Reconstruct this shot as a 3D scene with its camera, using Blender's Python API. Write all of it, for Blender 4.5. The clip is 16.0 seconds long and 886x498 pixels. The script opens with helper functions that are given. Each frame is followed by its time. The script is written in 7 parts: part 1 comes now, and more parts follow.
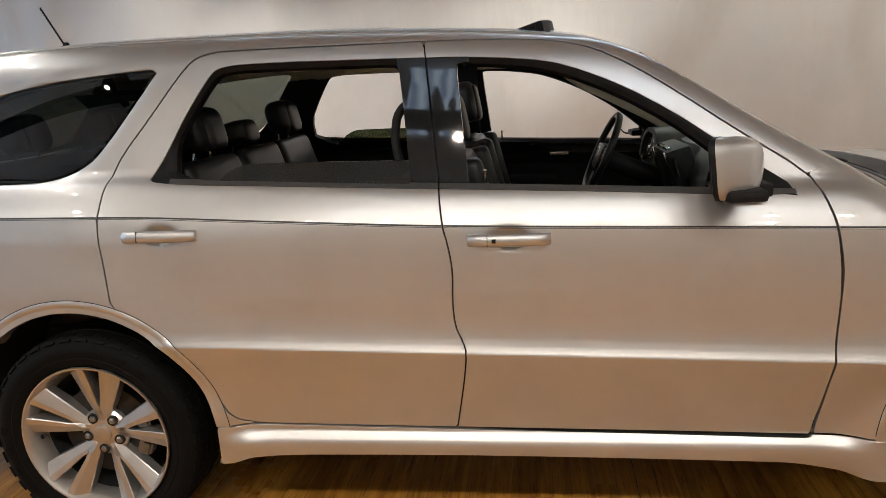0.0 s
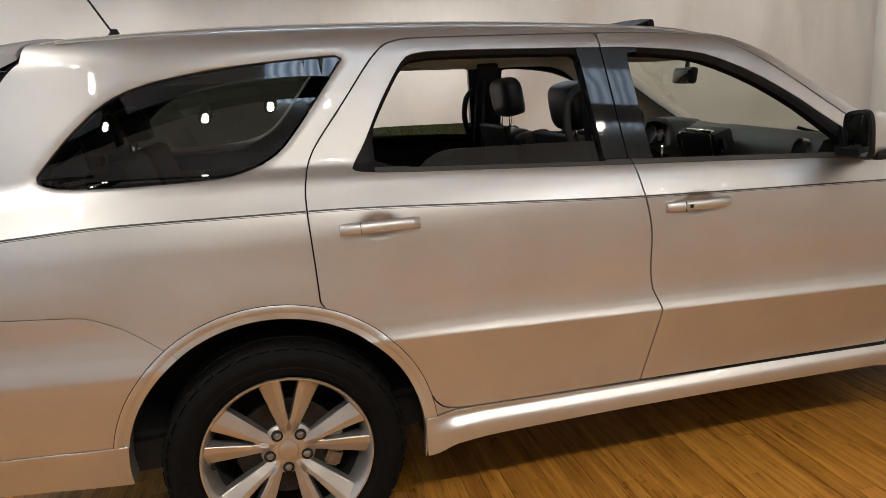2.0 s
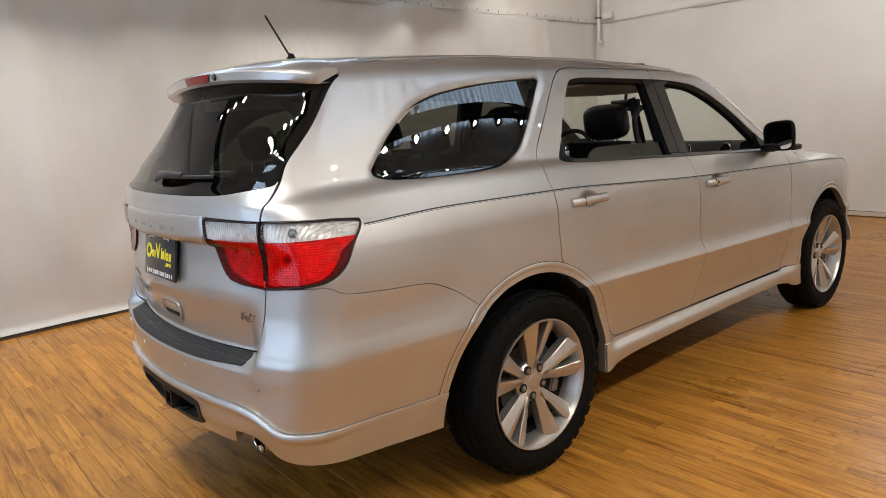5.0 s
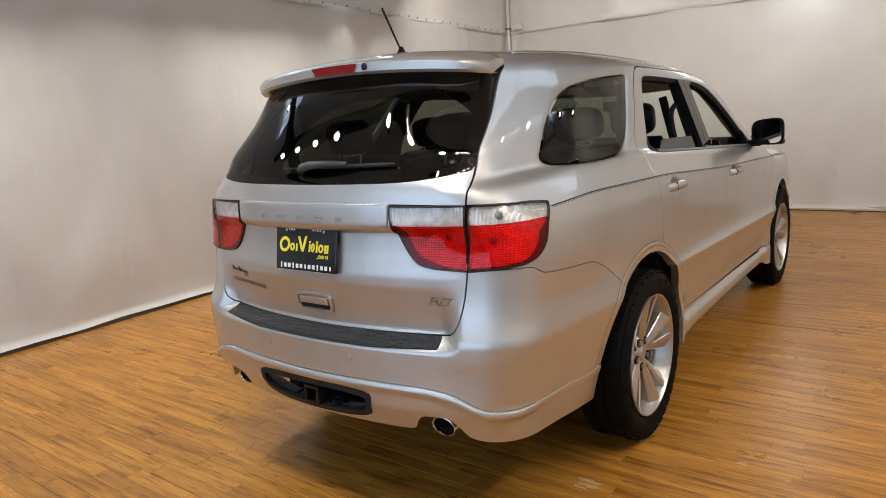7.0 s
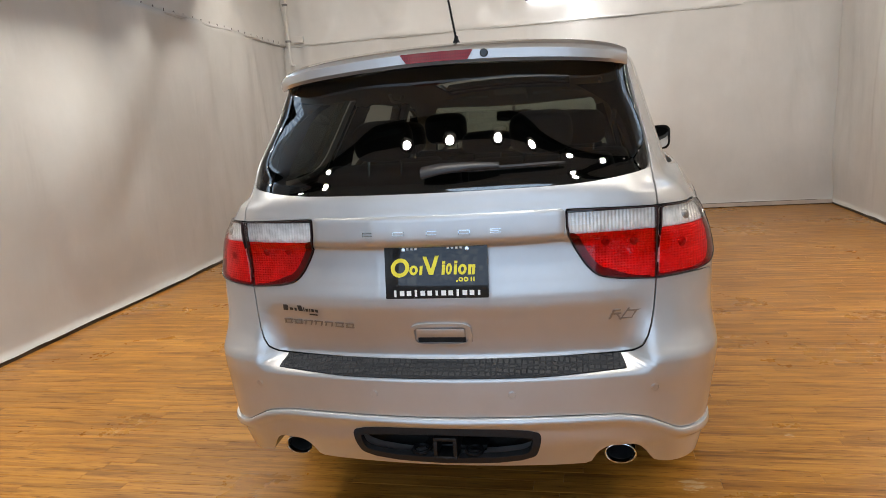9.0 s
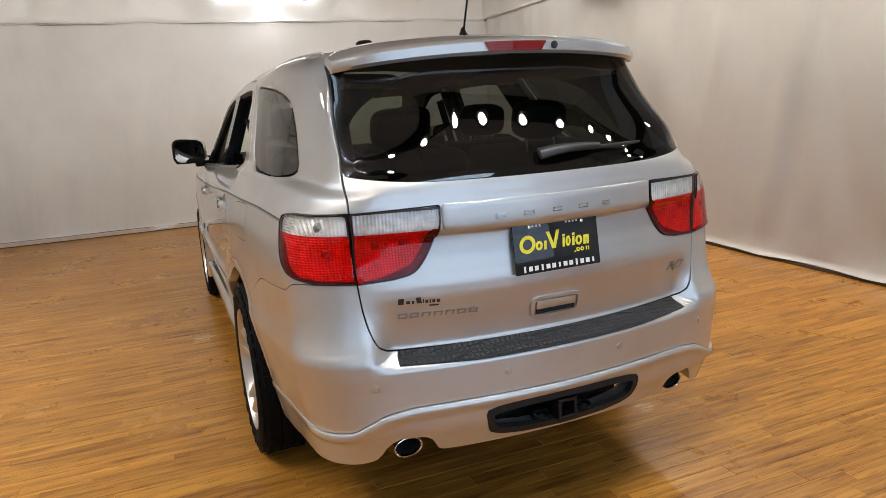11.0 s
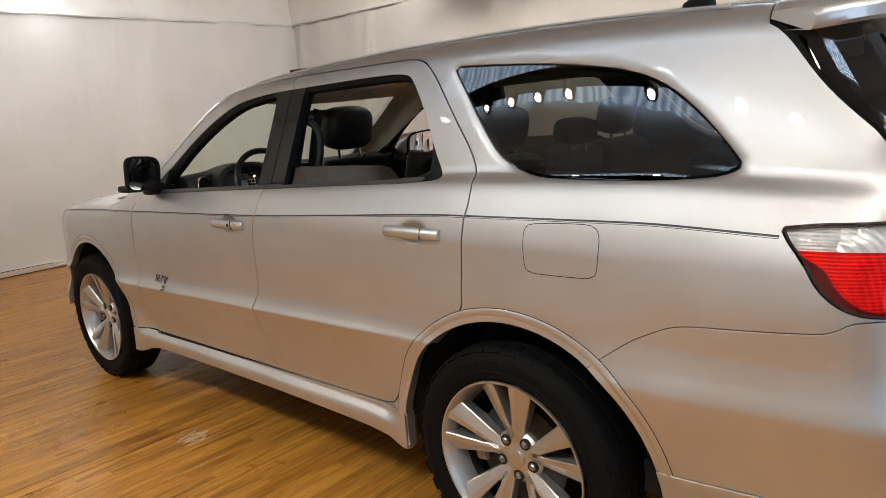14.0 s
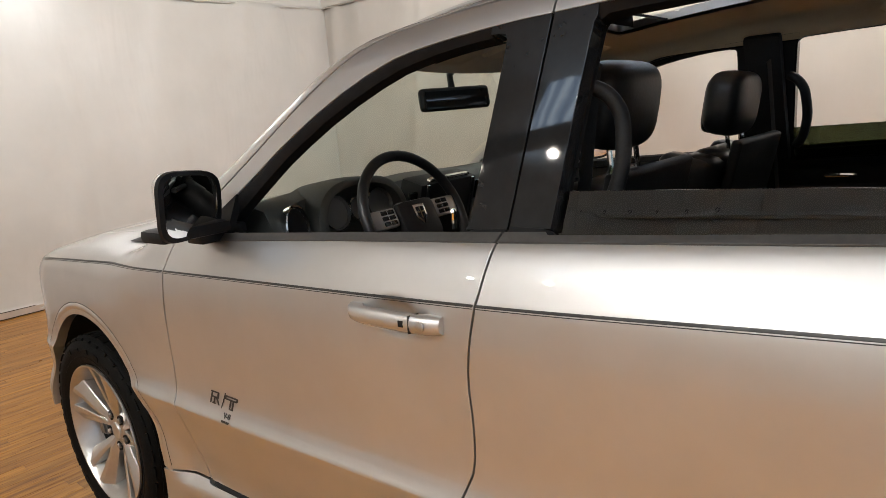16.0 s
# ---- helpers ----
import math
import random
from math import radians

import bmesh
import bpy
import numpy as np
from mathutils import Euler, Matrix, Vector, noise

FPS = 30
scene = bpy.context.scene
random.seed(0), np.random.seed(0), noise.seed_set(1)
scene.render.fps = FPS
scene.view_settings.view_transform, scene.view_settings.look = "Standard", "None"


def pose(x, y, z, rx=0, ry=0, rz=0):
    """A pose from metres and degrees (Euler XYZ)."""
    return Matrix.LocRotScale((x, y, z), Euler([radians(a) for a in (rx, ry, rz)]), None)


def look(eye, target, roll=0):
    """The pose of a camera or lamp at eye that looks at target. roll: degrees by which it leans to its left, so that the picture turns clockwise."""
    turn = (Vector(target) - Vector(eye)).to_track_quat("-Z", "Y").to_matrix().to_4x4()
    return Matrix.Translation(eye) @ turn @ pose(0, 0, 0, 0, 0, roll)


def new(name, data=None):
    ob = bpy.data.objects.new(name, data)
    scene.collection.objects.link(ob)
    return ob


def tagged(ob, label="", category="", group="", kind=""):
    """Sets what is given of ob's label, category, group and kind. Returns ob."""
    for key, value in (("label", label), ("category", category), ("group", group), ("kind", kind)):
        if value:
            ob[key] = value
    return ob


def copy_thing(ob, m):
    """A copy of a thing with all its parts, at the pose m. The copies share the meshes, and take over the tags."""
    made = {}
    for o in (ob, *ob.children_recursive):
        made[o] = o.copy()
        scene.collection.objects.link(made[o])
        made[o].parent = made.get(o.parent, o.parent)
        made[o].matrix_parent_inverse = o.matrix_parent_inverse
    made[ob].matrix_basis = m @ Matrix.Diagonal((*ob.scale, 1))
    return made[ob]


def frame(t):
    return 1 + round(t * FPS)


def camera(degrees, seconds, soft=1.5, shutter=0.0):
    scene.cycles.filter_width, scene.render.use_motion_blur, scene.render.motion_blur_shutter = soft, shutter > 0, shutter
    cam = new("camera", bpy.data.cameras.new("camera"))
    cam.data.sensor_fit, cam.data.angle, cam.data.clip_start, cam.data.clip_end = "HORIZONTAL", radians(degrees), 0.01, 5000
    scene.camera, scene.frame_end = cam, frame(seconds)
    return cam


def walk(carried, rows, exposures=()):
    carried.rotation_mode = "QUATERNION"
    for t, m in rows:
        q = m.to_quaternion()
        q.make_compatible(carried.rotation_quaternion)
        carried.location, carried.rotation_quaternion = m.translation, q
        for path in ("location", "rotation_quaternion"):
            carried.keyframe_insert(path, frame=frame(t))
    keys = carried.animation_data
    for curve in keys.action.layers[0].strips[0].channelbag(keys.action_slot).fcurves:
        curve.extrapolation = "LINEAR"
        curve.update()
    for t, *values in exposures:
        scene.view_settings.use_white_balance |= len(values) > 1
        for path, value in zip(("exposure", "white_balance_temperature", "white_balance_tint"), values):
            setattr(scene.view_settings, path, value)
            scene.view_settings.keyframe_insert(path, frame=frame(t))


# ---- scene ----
cam = camera(66.1, 16.0, soft=0.6)
PATH = [
    (0, (0.011, -2.858, 1.498), (-0.242, -0.932, 1.023), -3.2),
    (0.5, (-0.342, -2.902, 1.489), (-0.523, -0.967, 1.017), -3.3),
    (1, (-0.69, -2.858, 1.462), (-0.752, -0.915, 0.994), -3.3),
    (1.5, (-1.058, -2.839, 1.463), (-0.867, -0.904, 0.994), -3.2),
    (2, (-1.429, -2.905, 1.484), (-0.975, -1.015, 1.013), -3.3),
    (2.5, (-1.748, -2.993, 1.484), (-1.115, -1.152, 1.024), -3.3),
    (3, (-2.138, -2.955, 1.488), (-1.231, -1.233, 1.027), -3.3),
    (3.5, (-2.53, -2.925, 1.486), (-1.443, -1.298, 1.074), -3.4),
    (4, (-2.868, -2.916, 1.471), (-1.747, -1.306, 1.079), -3.4),
    (4.2, (-2.991, -2.858, 1.461), (-1.841, -1.269, 1.072), -3.4),
    (6.3, (-4.078, -2.274, 1.439), (-2.609, -0.967, 1.071), -3.7),
    (6.5, (-4.157, -2.185, 1.446), (-2.666, -0.905, 1.074), -3.6),
    (7, (-4.289, -1.878, 1.435), (-2.709, -0.71, 1.065), -3.6),
    (7.5, (-4.382, -1.529, 1.467), (-2.652, -0.598, 1.09), -3.6),
    (8, (-4.548, -1.178, 1.483), (-2.754, -0.384, 1.096), -3.6),
    (8.5, (-4.57, -0.834, 1.435), (-2.688, -0.273, 1.058), -3.7),
    (8.7, (-4.567, -0.677, 1.437), (-2.668, -0.168, 1.068), -3.8),
    (10.8, (-4.475, 1.036, 1.461), (-2.646, 0.34, 1.045), -3.3),
    (11, (-4.459, 1.159, 1.467), (-2.648, 0.42, 1.052), -3.4),
    (11.5, (-4.317, 1.466, 1.459), (-2.582, 0.561, 1.048), -3.8),
    (12, (-4.127, 1.839, 1.457), (-2.506, 0.743, 1.043), -3.7),
    (12.5, (-3.881, 2.146, 1.466), (-2.369, 0.904, 1.053), -3.7),
    (13, (-3.512, 2.348, 1.475), (-2.124, 0.968, 1.061), -3.7),
    (13.5, (-3.092, 2.47, 1.474), (-1.776, 1.022, 1.06), -3.9),
    (14, (-2.651, 2.443, 1.468), (-1.345, 0.984, 1.058), -4.0),
    (14.5, (-2.201, 2.353, 1.479), (-0.9, 0.889, 1.077), -4.2),
    (15, (-1.774, 2.257, 1.477), (-0.478, 0.786, 1.08), -4.5),
    (15.5, (-1.38, 2.015, 1.447), (-0.09, 0.539, 1.054), -4.5),
    (16, (-0.96, 1.784, 1.421), (0.331, 0.309, 1.025), -4.9),
]
walk(cam, [(t, look(eye, target, roll)) for t, eye, target, roll in PATH], [(0.0, 0.0), (4.2, 0.0), (6.3, -0.14), (7.5, -0.10), (11.0, -0.12), (12.8, -0.12), (14.2, 0.0), (15.4, 0.02), (16.0, 0.2)])

# ---- world and light ----
world = bpy.data.worlds.new("world")
scene.world = world
world.use_nodes = True
world.node_tree.nodes["Background"].inputs["Color"].default_value = (0.5, 0.5, 0.5, 1)
world.node_tree.nodes["Background"].inputs["Strength"].default_value = 0.02
scene.view_settings.exposure = 0.0

WARM, NEUTRAL = (1.0, 0.90, 0.775), (1.0, 0.945, 0.865)
REAR_POWER, SIDE_POWER, FRONT_FILL_POWER, STRIP_POWER, ROOF_LIGHT = 3.9, 7.3, 19.0, 14.0, 4.6


def area_lamp(name, m, power, size, size_y=0, color=WARM, spread=180):
    data = bpy.data.lights.new(name, "AREA")
    data.energy, data.color, data.size = power, color, size
    data.shape = "RECTANGLE" if size_y else "DISK"
    if size_y:
        data.size_y = size_y
    data.spread = radians(spread)
    ob = new(name, data)
    ob.matrix_world = m
    return ob

# ---- materials ----
def material(name):
    m = bpy.data.materials.new(name)
    m.use_nodes = True
    t = m.node_tree
    return m, t, t.nodes["Principled BSDF"], t.nodes["Material Output"]


def put(t, kind, **inputs):
    n = t.nodes.new(kind)
    for key, value in inputs.items():
        n.inputs[key.replace("_", " ")].default_value = value
    return n


def coords(t, scale=(1, 1, 1)):
    c = t.nodes.new("ShaderNodeTexCoord")
    m = put(t, "ShaderNodeMapping", Scale=scale)
    t.links.new(c.outputs["Object"], m.inputs["Vector"])
    return m.outputs["Vector"]


def noise_tex(t, vec, scale, detail=4.0, rough=0.55):
    n = put(t, "ShaderNodeTexNoise", Scale=scale, Detail=detail, Roughness=rough)
    t.links.new(vec, n.inputs["Vector"])
    return n.outputs["Fac"]


def mixed(t, fac, a, b, low=0.3, high=0.7):
    r = t.nodes.new("ShaderNodeValToRGB")
    r.color_ramp.elements[0].position, r.color_ramp.elements[1].position = low, high
    r.color_ramp.elements[0].color, r.color_ramp.elements[1].color = (*a, 1), (*b, 1)
    t.links.new(fac, r.inputs["Fac"])
    return r.outputs["Color"]


def bumped(t, b, fac, strength, distance):
    n = put(t, "ShaderNodeBump", Strength=strength, Distance=distance)
    t.links.new(fac, n.inputs["Height"])
    t.links.new(n.outputs["Normal"], b.inputs["Normal"])
    return n


def ranged(t, fac, low, high):
    n = put(t, "ShaderNodeMapRange", To_Min=low, To_Max=high)
    t.links.new(fac, n.inputs["Value"])
    return n.outputs["Result"]


def plain(name, a, b, rough, metal=0.0, scale=30, bump=0.0, rough_to=None, coat=0.0, spec=0.5, stretch=(1, 1, 1), grain=None):
    """Two tones over a coarse and a fine noise, with varied gloss."""
    m, t, s, _ = material(name)
    v = coords(t, stretch)
    coarse, fine = noise_tex(t, v, scale * 0.15, 3), noise_tex(t, v, scale, 5)
    mix = put(t, "ShaderNodeMath")
    mix.operation = "MULTIPLY_ADD"
    mix.inputs[1].default_value, mix.inputs[2].default_value = 0.6, 0.2
    t.links.new(fine, mix.inputs[0])
    add = put(t, "ShaderNodeMath")
    add.operation = "ADD"
    t.links.new(mix.outputs[0], add.inputs[0])
    half = put(t, "ShaderNodeMath")
    half.operation = "MULTIPLY_ADD"
    half.inputs[1].default_value, half.inputs[2].default_value = 0.5, -0.25
    t.links.new(coarse, half.inputs[0])
    t.links.new(half.outputs[0], add.inputs[1])
    t.links.new(mixed(t, add.outputs[0], a, b), s.inputs["Base Color"])
    t.links.new(ranged(t, coarse, rough, rough_to or rough * 1.25), s.inputs["Roughness"])
    s.inputs["Metallic"].default_value, s.inputs["Coat Weight"].default_value = metal, coat
    s.inputs["Coat Roughness"].default_value = 0.03
    s.inputs["Specular IOR Level"].default_value = spec
    if bump:
        bumped(t, s, grain(t, v) if grain else fine, bump, 0.002)
    return m


def paint_material():
    """Silver metallic lacquer: fine flakes under a clear coat, a little dust."""
    m, t, s, _ = material("silver_lacquer")
    v = coords(t)
    flake = put(t, "ShaderNodeTexVoronoi", Scale=2600.0)
    t.links.new(v, flake.inputs["Vector"])
    dust = noise_tex(t, v, 5, 6, 0.6)
    t.links.new(mixed(t, dust, (0.535, 0.527, 0.515), (0.585, 0.577, 0.565), 0.3, 0.7), s.inputs["Base Color"])
    s.inputs["Metallic"].default_value = 0.80
    t.links.new(ranged(t, dust, 0.37, 0.42), s.inputs["Roughness"])
    s.inputs["Coat Weight"].default_value = 1.0
    t.links.new(ranged(t, dust, 0.01, 0.03), s.inputs["Coat Roughness"])
    n = put(t, "ShaderNodeBump", Strength=0.12, Distance=0.0004)
    t.links.new(flake.outputs["Distance"], n.inputs["Height"])
    t.links.new(n.outputs["Normal"], s.inputs["Normal"])
    return m


def glass_material(name, tint, rough=0.0, least=0.08):
    """A thin pane: it lets a tinted part of the light through and mirrors the rest by its angle."""
    m, t, s, out = material(name)
    t.nodes.remove(s)
    clear, gloss = put(t, "ShaderNodeBsdfTransparent", Color=(*tint, 1)), put(t, "ShaderNodeBsdfGlossy", Roughness=rough)
    edge, mix = put(t, "ShaderNodeLayerWeight", Blend=0.5), t.nodes.new("ShaderNodeMixShader")
    steep, amount = put(t, "ShaderNodeMath"), put(t, "ShaderNodeMath")
    steep.operation, amount.operation = "POWER", "MULTIPLY_ADD"
    steep.inputs[1].default_value, amount.inputs[1].default_value, amount.inputs[2].default_value = 4.6, 1.0 - least, least
    t.links.new(edge.outputs["Facing"], steep.inputs[0])
    t.links.new(steep.outputs[0], amount.inputs[0])
    t.links.new(amount.outputs[0], mix.inputs[0])
    t.links.new(clear.outputs[0], mix.inputs[1])
    t.links.new(gloss.outputs[0], mix.inputs[2])
    t.links.new(mix.outputs[0], out.inputs["Surface"])
    return m


def lens_material(name, color, rough, ribs, deep=0.62, rows=0.8):
    """Clear or coloured lamp plastic over a bright reflector, moulded in small ribs."""
    m, t, s, _ = material(name)
    v = coords(t)
    s.inputs["Base Color"].default_value = (*color, 1)
    s.inputs["Roughness"].default_value, s.inputs["Coat Weight"].default_value = rough, 0.6
    s.inputs["Coat Roughness"].default_value = 0.02
    s.inputs["Specular IOR Level"].default_value = 0.08
    w = put(t, "ShaderNodeTexWave", Scale=ribs, Distortion=0.4)
    w.bands_direction = "Y"
    t.links.new(v, w.inputs["Vector"])
    up = put(t, "ShaderNodeTexWave", Scale=ribs * rows, Distortion=0.3)
    up.bands_direction = "Z"
    t.links.new(v, up.inputs["Vector"])
    cell = put(t, "ShaderNodeMath")
    cell.operation = "MULTIPLY"
    t.links.new(w.outputs["Fac"], cell.inputs[0])
    t.links.new(up.outputs["Fac"], cell.inputs[1])
    patch = put(t, "ShaderNodeMath")
    patch.operation = "MULTIPLY_ADD"
    patch.inputs[1].default_value = 0.55
    t.links.new(noise_tex(t, v, 22, 2), patch.inputs[0])
    t.links.new(cell.outputs[0], patch.inputs[2])
    t.links.new(mixed(t, patch.outputs[0], tuple(c * deep for c in color), color, 0.2, 0.75), s.inputs["Base Color"])
    bumped(t, s, cell.outputs[0], 0.22, 0.002)
    return m


def reflector_material(name, ribs, rows):
    """Bright vacuum-coated plastic, moulded in small cells."""
    m, t, s, _ = material(name)
    v = coords(t)
    across, up = put(t, "ShaderNodeTexWave", Scale=ribs, Distortion=0.3), put(t, "ShaderNodeTexWave", Scale=rows, Distortion=0.3)
    across.bands_direction, up.bands_direction = "Y", "Z"
    cell = put(t, "ShaderNodeMath")
    cell.operation = "ADD"
    for k, w in enumerate((across, up)):
        t.links.new(v, w.inputs["Vector"])
        t.links.new(w.outputs["Fac"], cell.inputs[k])
    t.links.new(mixed(t, noise_tex(t, v, 30, 3), (0.66, 0.65, 0.63), (0.92, 0.91, 0.89), 0.35, 0.6), s.inputs["Base Color"])
    s.inputs["Metallic"].default_value, s.inputs["Roughness"].default_value = 0.22, 0.22
    bumped(t, s, cell.outputs[0], 0.55, 0.003)
    return m


def glow_material(name, color, strength):
    m, t, s, out = material(name)
    e = put(t, "ShaderNodeEmission", Color=(*color, 1), Strength=strength)
    t.links.new(e.outputs[0], out.inputs["Surface"])
    t.nodes.remove(s)
    return m


def wood_material():
    """Carbonised bamboo strips: long grain, dark nodes, lacquer. Each board has its own tone."""
    m, t, s, _ = material("bamboo_board")
    c, info = t.nodes.new("ShaderNodeTexCoord"), t.nodes.new("ShaderNodeObjectInfo")
    geo = t.nodes.new("ShaderNodeNewGeometry")
    pick = put(t, "ShaderNodeMath")
    pick.operation = "ADD"
    t.links.new(info.outputs["Random"], pick.inputs[0])
    t.links.new(geo.outputs["Random Per Island"], pick.inputs[1])
    frac = put(t, "ShaderNodeMath")
    frac.operation = "FRACT"
    t.links.new(pick.outputs[0], frac.inputs[0])
    rnd = frac.outputs[0]
    shift = put(t, "ShaderNodeVectorMath")
    shift.operation = "MULTIPLY_ADD"
    shift.inputs[1].default_value = (7.3, 13.1, 0)
    t.links.new(rnd, shift.inputs[0])
    t.links.new(geo.outputs["Position"], shift.inputs[2])
    grain = put(t, "ShaderNodeMapping", Scale=(55, 1.6, 1))
    t.links.new(shift.outputs[0], grain.inputs["Vector"])
    g = noise_tex(t, grain.outputs[0], 1.0, 6, 0.6)
    strips = put(t, "ShaderNodeMapping", Scale=(24, 1.2, 1))
    t.links.new(shift.outputs[0], strips.inputs["Vector"])
    b = put(t, "ShaderNodeTexVoronoi", Scale=1.0)
    b.feature = "F1"
    t.links.new(strips.outputs[0], b.inputs["Vector"])
    sep = put(t, "ShaderNodeSeparateColor")
    t.links.new(b.outputs["Color"], sep.inputs[0])
    base = mixed(t, sep.outputs[0], WOOD_DARK, WOOD_LIGHT, 0.0, 1.0)
    vein = mixed(t, g, (0.74, 0.65, 0.54), (1.07, 1.06, 1.05), 0.3, 0.6)
    mul = t.nodes.new("ShaderNodeMix")
    mul.data_type, mul.blend_type = "RGBA", "MULTIPLY"
    mul.inputs["Factor"].default_value = 1.0
    t.links.new(base, mul.inputs[6])
    t.links.new(vein, mul.inputs[7])
    dash = put(t, "ShaderNodeMapping", Scale=(120, 7, 1))
    t.links.new(shift.outputs[0], dash.inputs["Vector"])
    marks = mixed(t, noise_tex(t, dash.outputs[0], 1.0, 3, 0.7), (1, 1, 1), (0.34, 0.22, 0.13), 0.57, 0.68)
    blot = put(t, "ShaderNodeMapping", Scale=(20, 2.0, 1))
    t.links.new(shift.outputs[0], blot.inputs["Vector"])
    cloud = mixed(t, noise_tex(t, blot.outputs[0], 1.0, 4, 0.6), (0.52, 0.42, 0.30), (1.04, 1.03, 1.02), 0.32, 0.52)
    for extra in (marks, cloud):
        more = t.nodes.new("ShaderNodeMix")
        more.data_type, more.blend_type = "RGBA", "MULTIPLY"
        more.inputs["Factor"].default_value = 1.0
        t.links.new(mul.outputs[2], more.inputs[6])
        t.links.new(extra, more.inputs[7])
        mul = more
    # pale scuffs worn into the lacquer, the lamps' glare on them put into the colour
    for x, y, r in ((-2.02, -0.83, 0.10), (-1.57, -1.30, 0.05), (0.30, 1.02, 0.16)):
        gap = put(t, "ShaderNodeVectorMath")
        gap.operation, gap.inputs[1].default_value = "DISTANCE", (x, y, 0)
        t.links.new(geo.outputs["Position"], gap.inputs[0])
        near = put(t, "ShaderNodeMapRange", From_Min=r * 0.3, From_Max=r, To_Min=0.25, To_Max=-0.15)
        t.links.new(gap.outputs["Value"], near.inputs["Value"])
        torn = put(t, "ShaderNodeMapping", Scale=(60, 18, 1))
        t.links.new(geo.outputs["Position"], torn.inputs["Vector"])
        both = put(t, "ShaderNodeMath")
        t.links.new(near.outputs[0], both.inputs[0])
        t.links.new(noise_tex(t, torn.outputs[0], 1.0, 3, 0.6), both.inputs[1])
        glare_rub = t.nodes.new("ShaderNodeMix")
        glare_rub.data_type = "RGBA"
        t.links.new(mixed(t, both.outputs[0], (0, 0, 0), (0.6, 0.6, 0.6), 0.66, 0.78), glare_rub.inputs["Factor"])
        t.links.new(mul.outputs[2], glare_rub.inputs[6])
        glare_rub.inputs[7].default_value = (0.62, 0.47, 0.30, 1)
        mul = glare_rub
    tone = t.nodes.new("ShaderNodeHueSaturation")
    t.links.new(ranged(t, rnd, 0.90, 1.07), tone.inputs["Value"])
    t.links.new(mul.outputs[2], tone.inputs["Color"])
    t.links.new(tone.outputs[0], s.inputs["Base Color"])
    worn = put(t, "ShaderNodeMapping", Scale=(0.7, 0.7, 0.7))
    t.links.new(geo.outputs["Position"], worn.inputs["Vector"])
    wear = noise_tex(t, worn.outputs[0], 1.6, 7, 0.65)
    t.links.new(ranged(t, wear, 0.16, 0.44), s.inputs["Roughness"])
    s.inputs["Specular IOR Level"].default_value = 0.30
    bumped(t, s, g, 0.12, 0.001)
    return m


WOOD_DARK, WOOD_LIGHT = (0.325, 0.146, 0.025), (0.475, 0.234, 0.042)


def cloth_material(name, a, b):
    """Heavy white backdrop cloth: soft creases, smudges towards no side in particular."""
    m, t, s, _ = material(name)
    v = coords(t)
    stain, crease = noise_tex(t, v, 0.8, 6, 0.6), put(t, "ShaderNodeTexNoise", Scale=1.3, Detail=4.0, Distortion=0.3)
    t.links.new(coords(t, (1.2, 1.2, 0.35)), crease.inputs["Vector"])
    weave = noise_tex(t, v, 420, 2)
    t.links.new(mixed(t, stain, a, b, 0.3, 0.7), s.inputs["Base Color"])
    s.inputs["Roughness"].default_value = 0.75
    s.inputs["Specular IOR Level"].default_value = 0.25
    n = bumped(t, s, crease.outputs["Fac"], 0.6, 0.07)
    n2 = put(t, "ShaderNodeBump", Strength=0.15, Distance=0.0008)
    t.links.new(weave, n2.inputs["Height"])
    t.links.new(n.outputs["Normal"], n2.inputs["Normal"])
    t.links.new(n2.outputs["Normal"], s.inputs["Normal"])
    return m


def honeycomb(t, v):
    """Raised cells a centimetre across."""
    n = put(t, "ShaderNodeTexVoronoi", Scale=55.0, Randomness=0.2)
    n.feature = "DISTANCE_TO_EDGE"
    t.links.new(v, n.inputs["Vector"])
    flat_top = put(t, "ShaderNodeMapRange", From_Max=0.16, To_Max=2.5)
    t.links.new(n.outputs["Distance"], flat_top.inputs["Value"])
    return flat_top.outputs["Result"]


PAINT = paint_material()
STRIPE = plain("black_pinstripe_film", (0.02, 0.02, 0.02), (0.035, 0.034, 0.033), 0.35, scale=60)
WIPER = plain("satin_black_wiper", (0.022, 0.022, 0.023), (0.035, 0.035, 0.036), 0.34, scale=80)
BELT = plain("satin_grey_moulding", (0.05, 0.05, 0.05), (0.075, 0.074, 0.072), 0.35, scale=80, bump=0.05)
PAD = plain("hexagon_grained_plastic", (0.013, 0.014, 0.016), (0.024, 0.025, 0.028), 0.46, scale=90, bump=0.55, spec=0.3, grain=honeycomb)
SMOKED = lens_material("smoked_lens", (0.035, 0.016, 0.016), 0.12, 40)
CARPET = plain("black_carpet", (0.010, 0.010, 0.010), (0.02, 0.02, 0.02), 0.95, scale=300, bump=0.4)
SCREEN = plain("dark_display", (0.16, 0.155, 0.145), (0.22, 0.21, 0.20), 0.15, scale=10)
BLACK_TRIM = plain("black_rubber_trim", (0.008, 0.008, 0.0085), (0.016, 0.016, 0.0165), 0.45, scale=60, bump=0.05, spec=0.14)
GLOSS_BLACK = plain("gloss_black_applique", (0.014, 0.0145, 0.015), (0.021, 0.0215, 0.022), 0.03, scale=40, rough_to=0.04)
DARK_PLASTIC = plain("grained_dark_plastic", (0.010, 0.010, 0.0105), (0.020, 0.020, 0.0205), 0.5, scale=220, bump=0.25, spec=0.3)
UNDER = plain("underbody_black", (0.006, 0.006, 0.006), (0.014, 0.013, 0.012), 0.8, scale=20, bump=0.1)
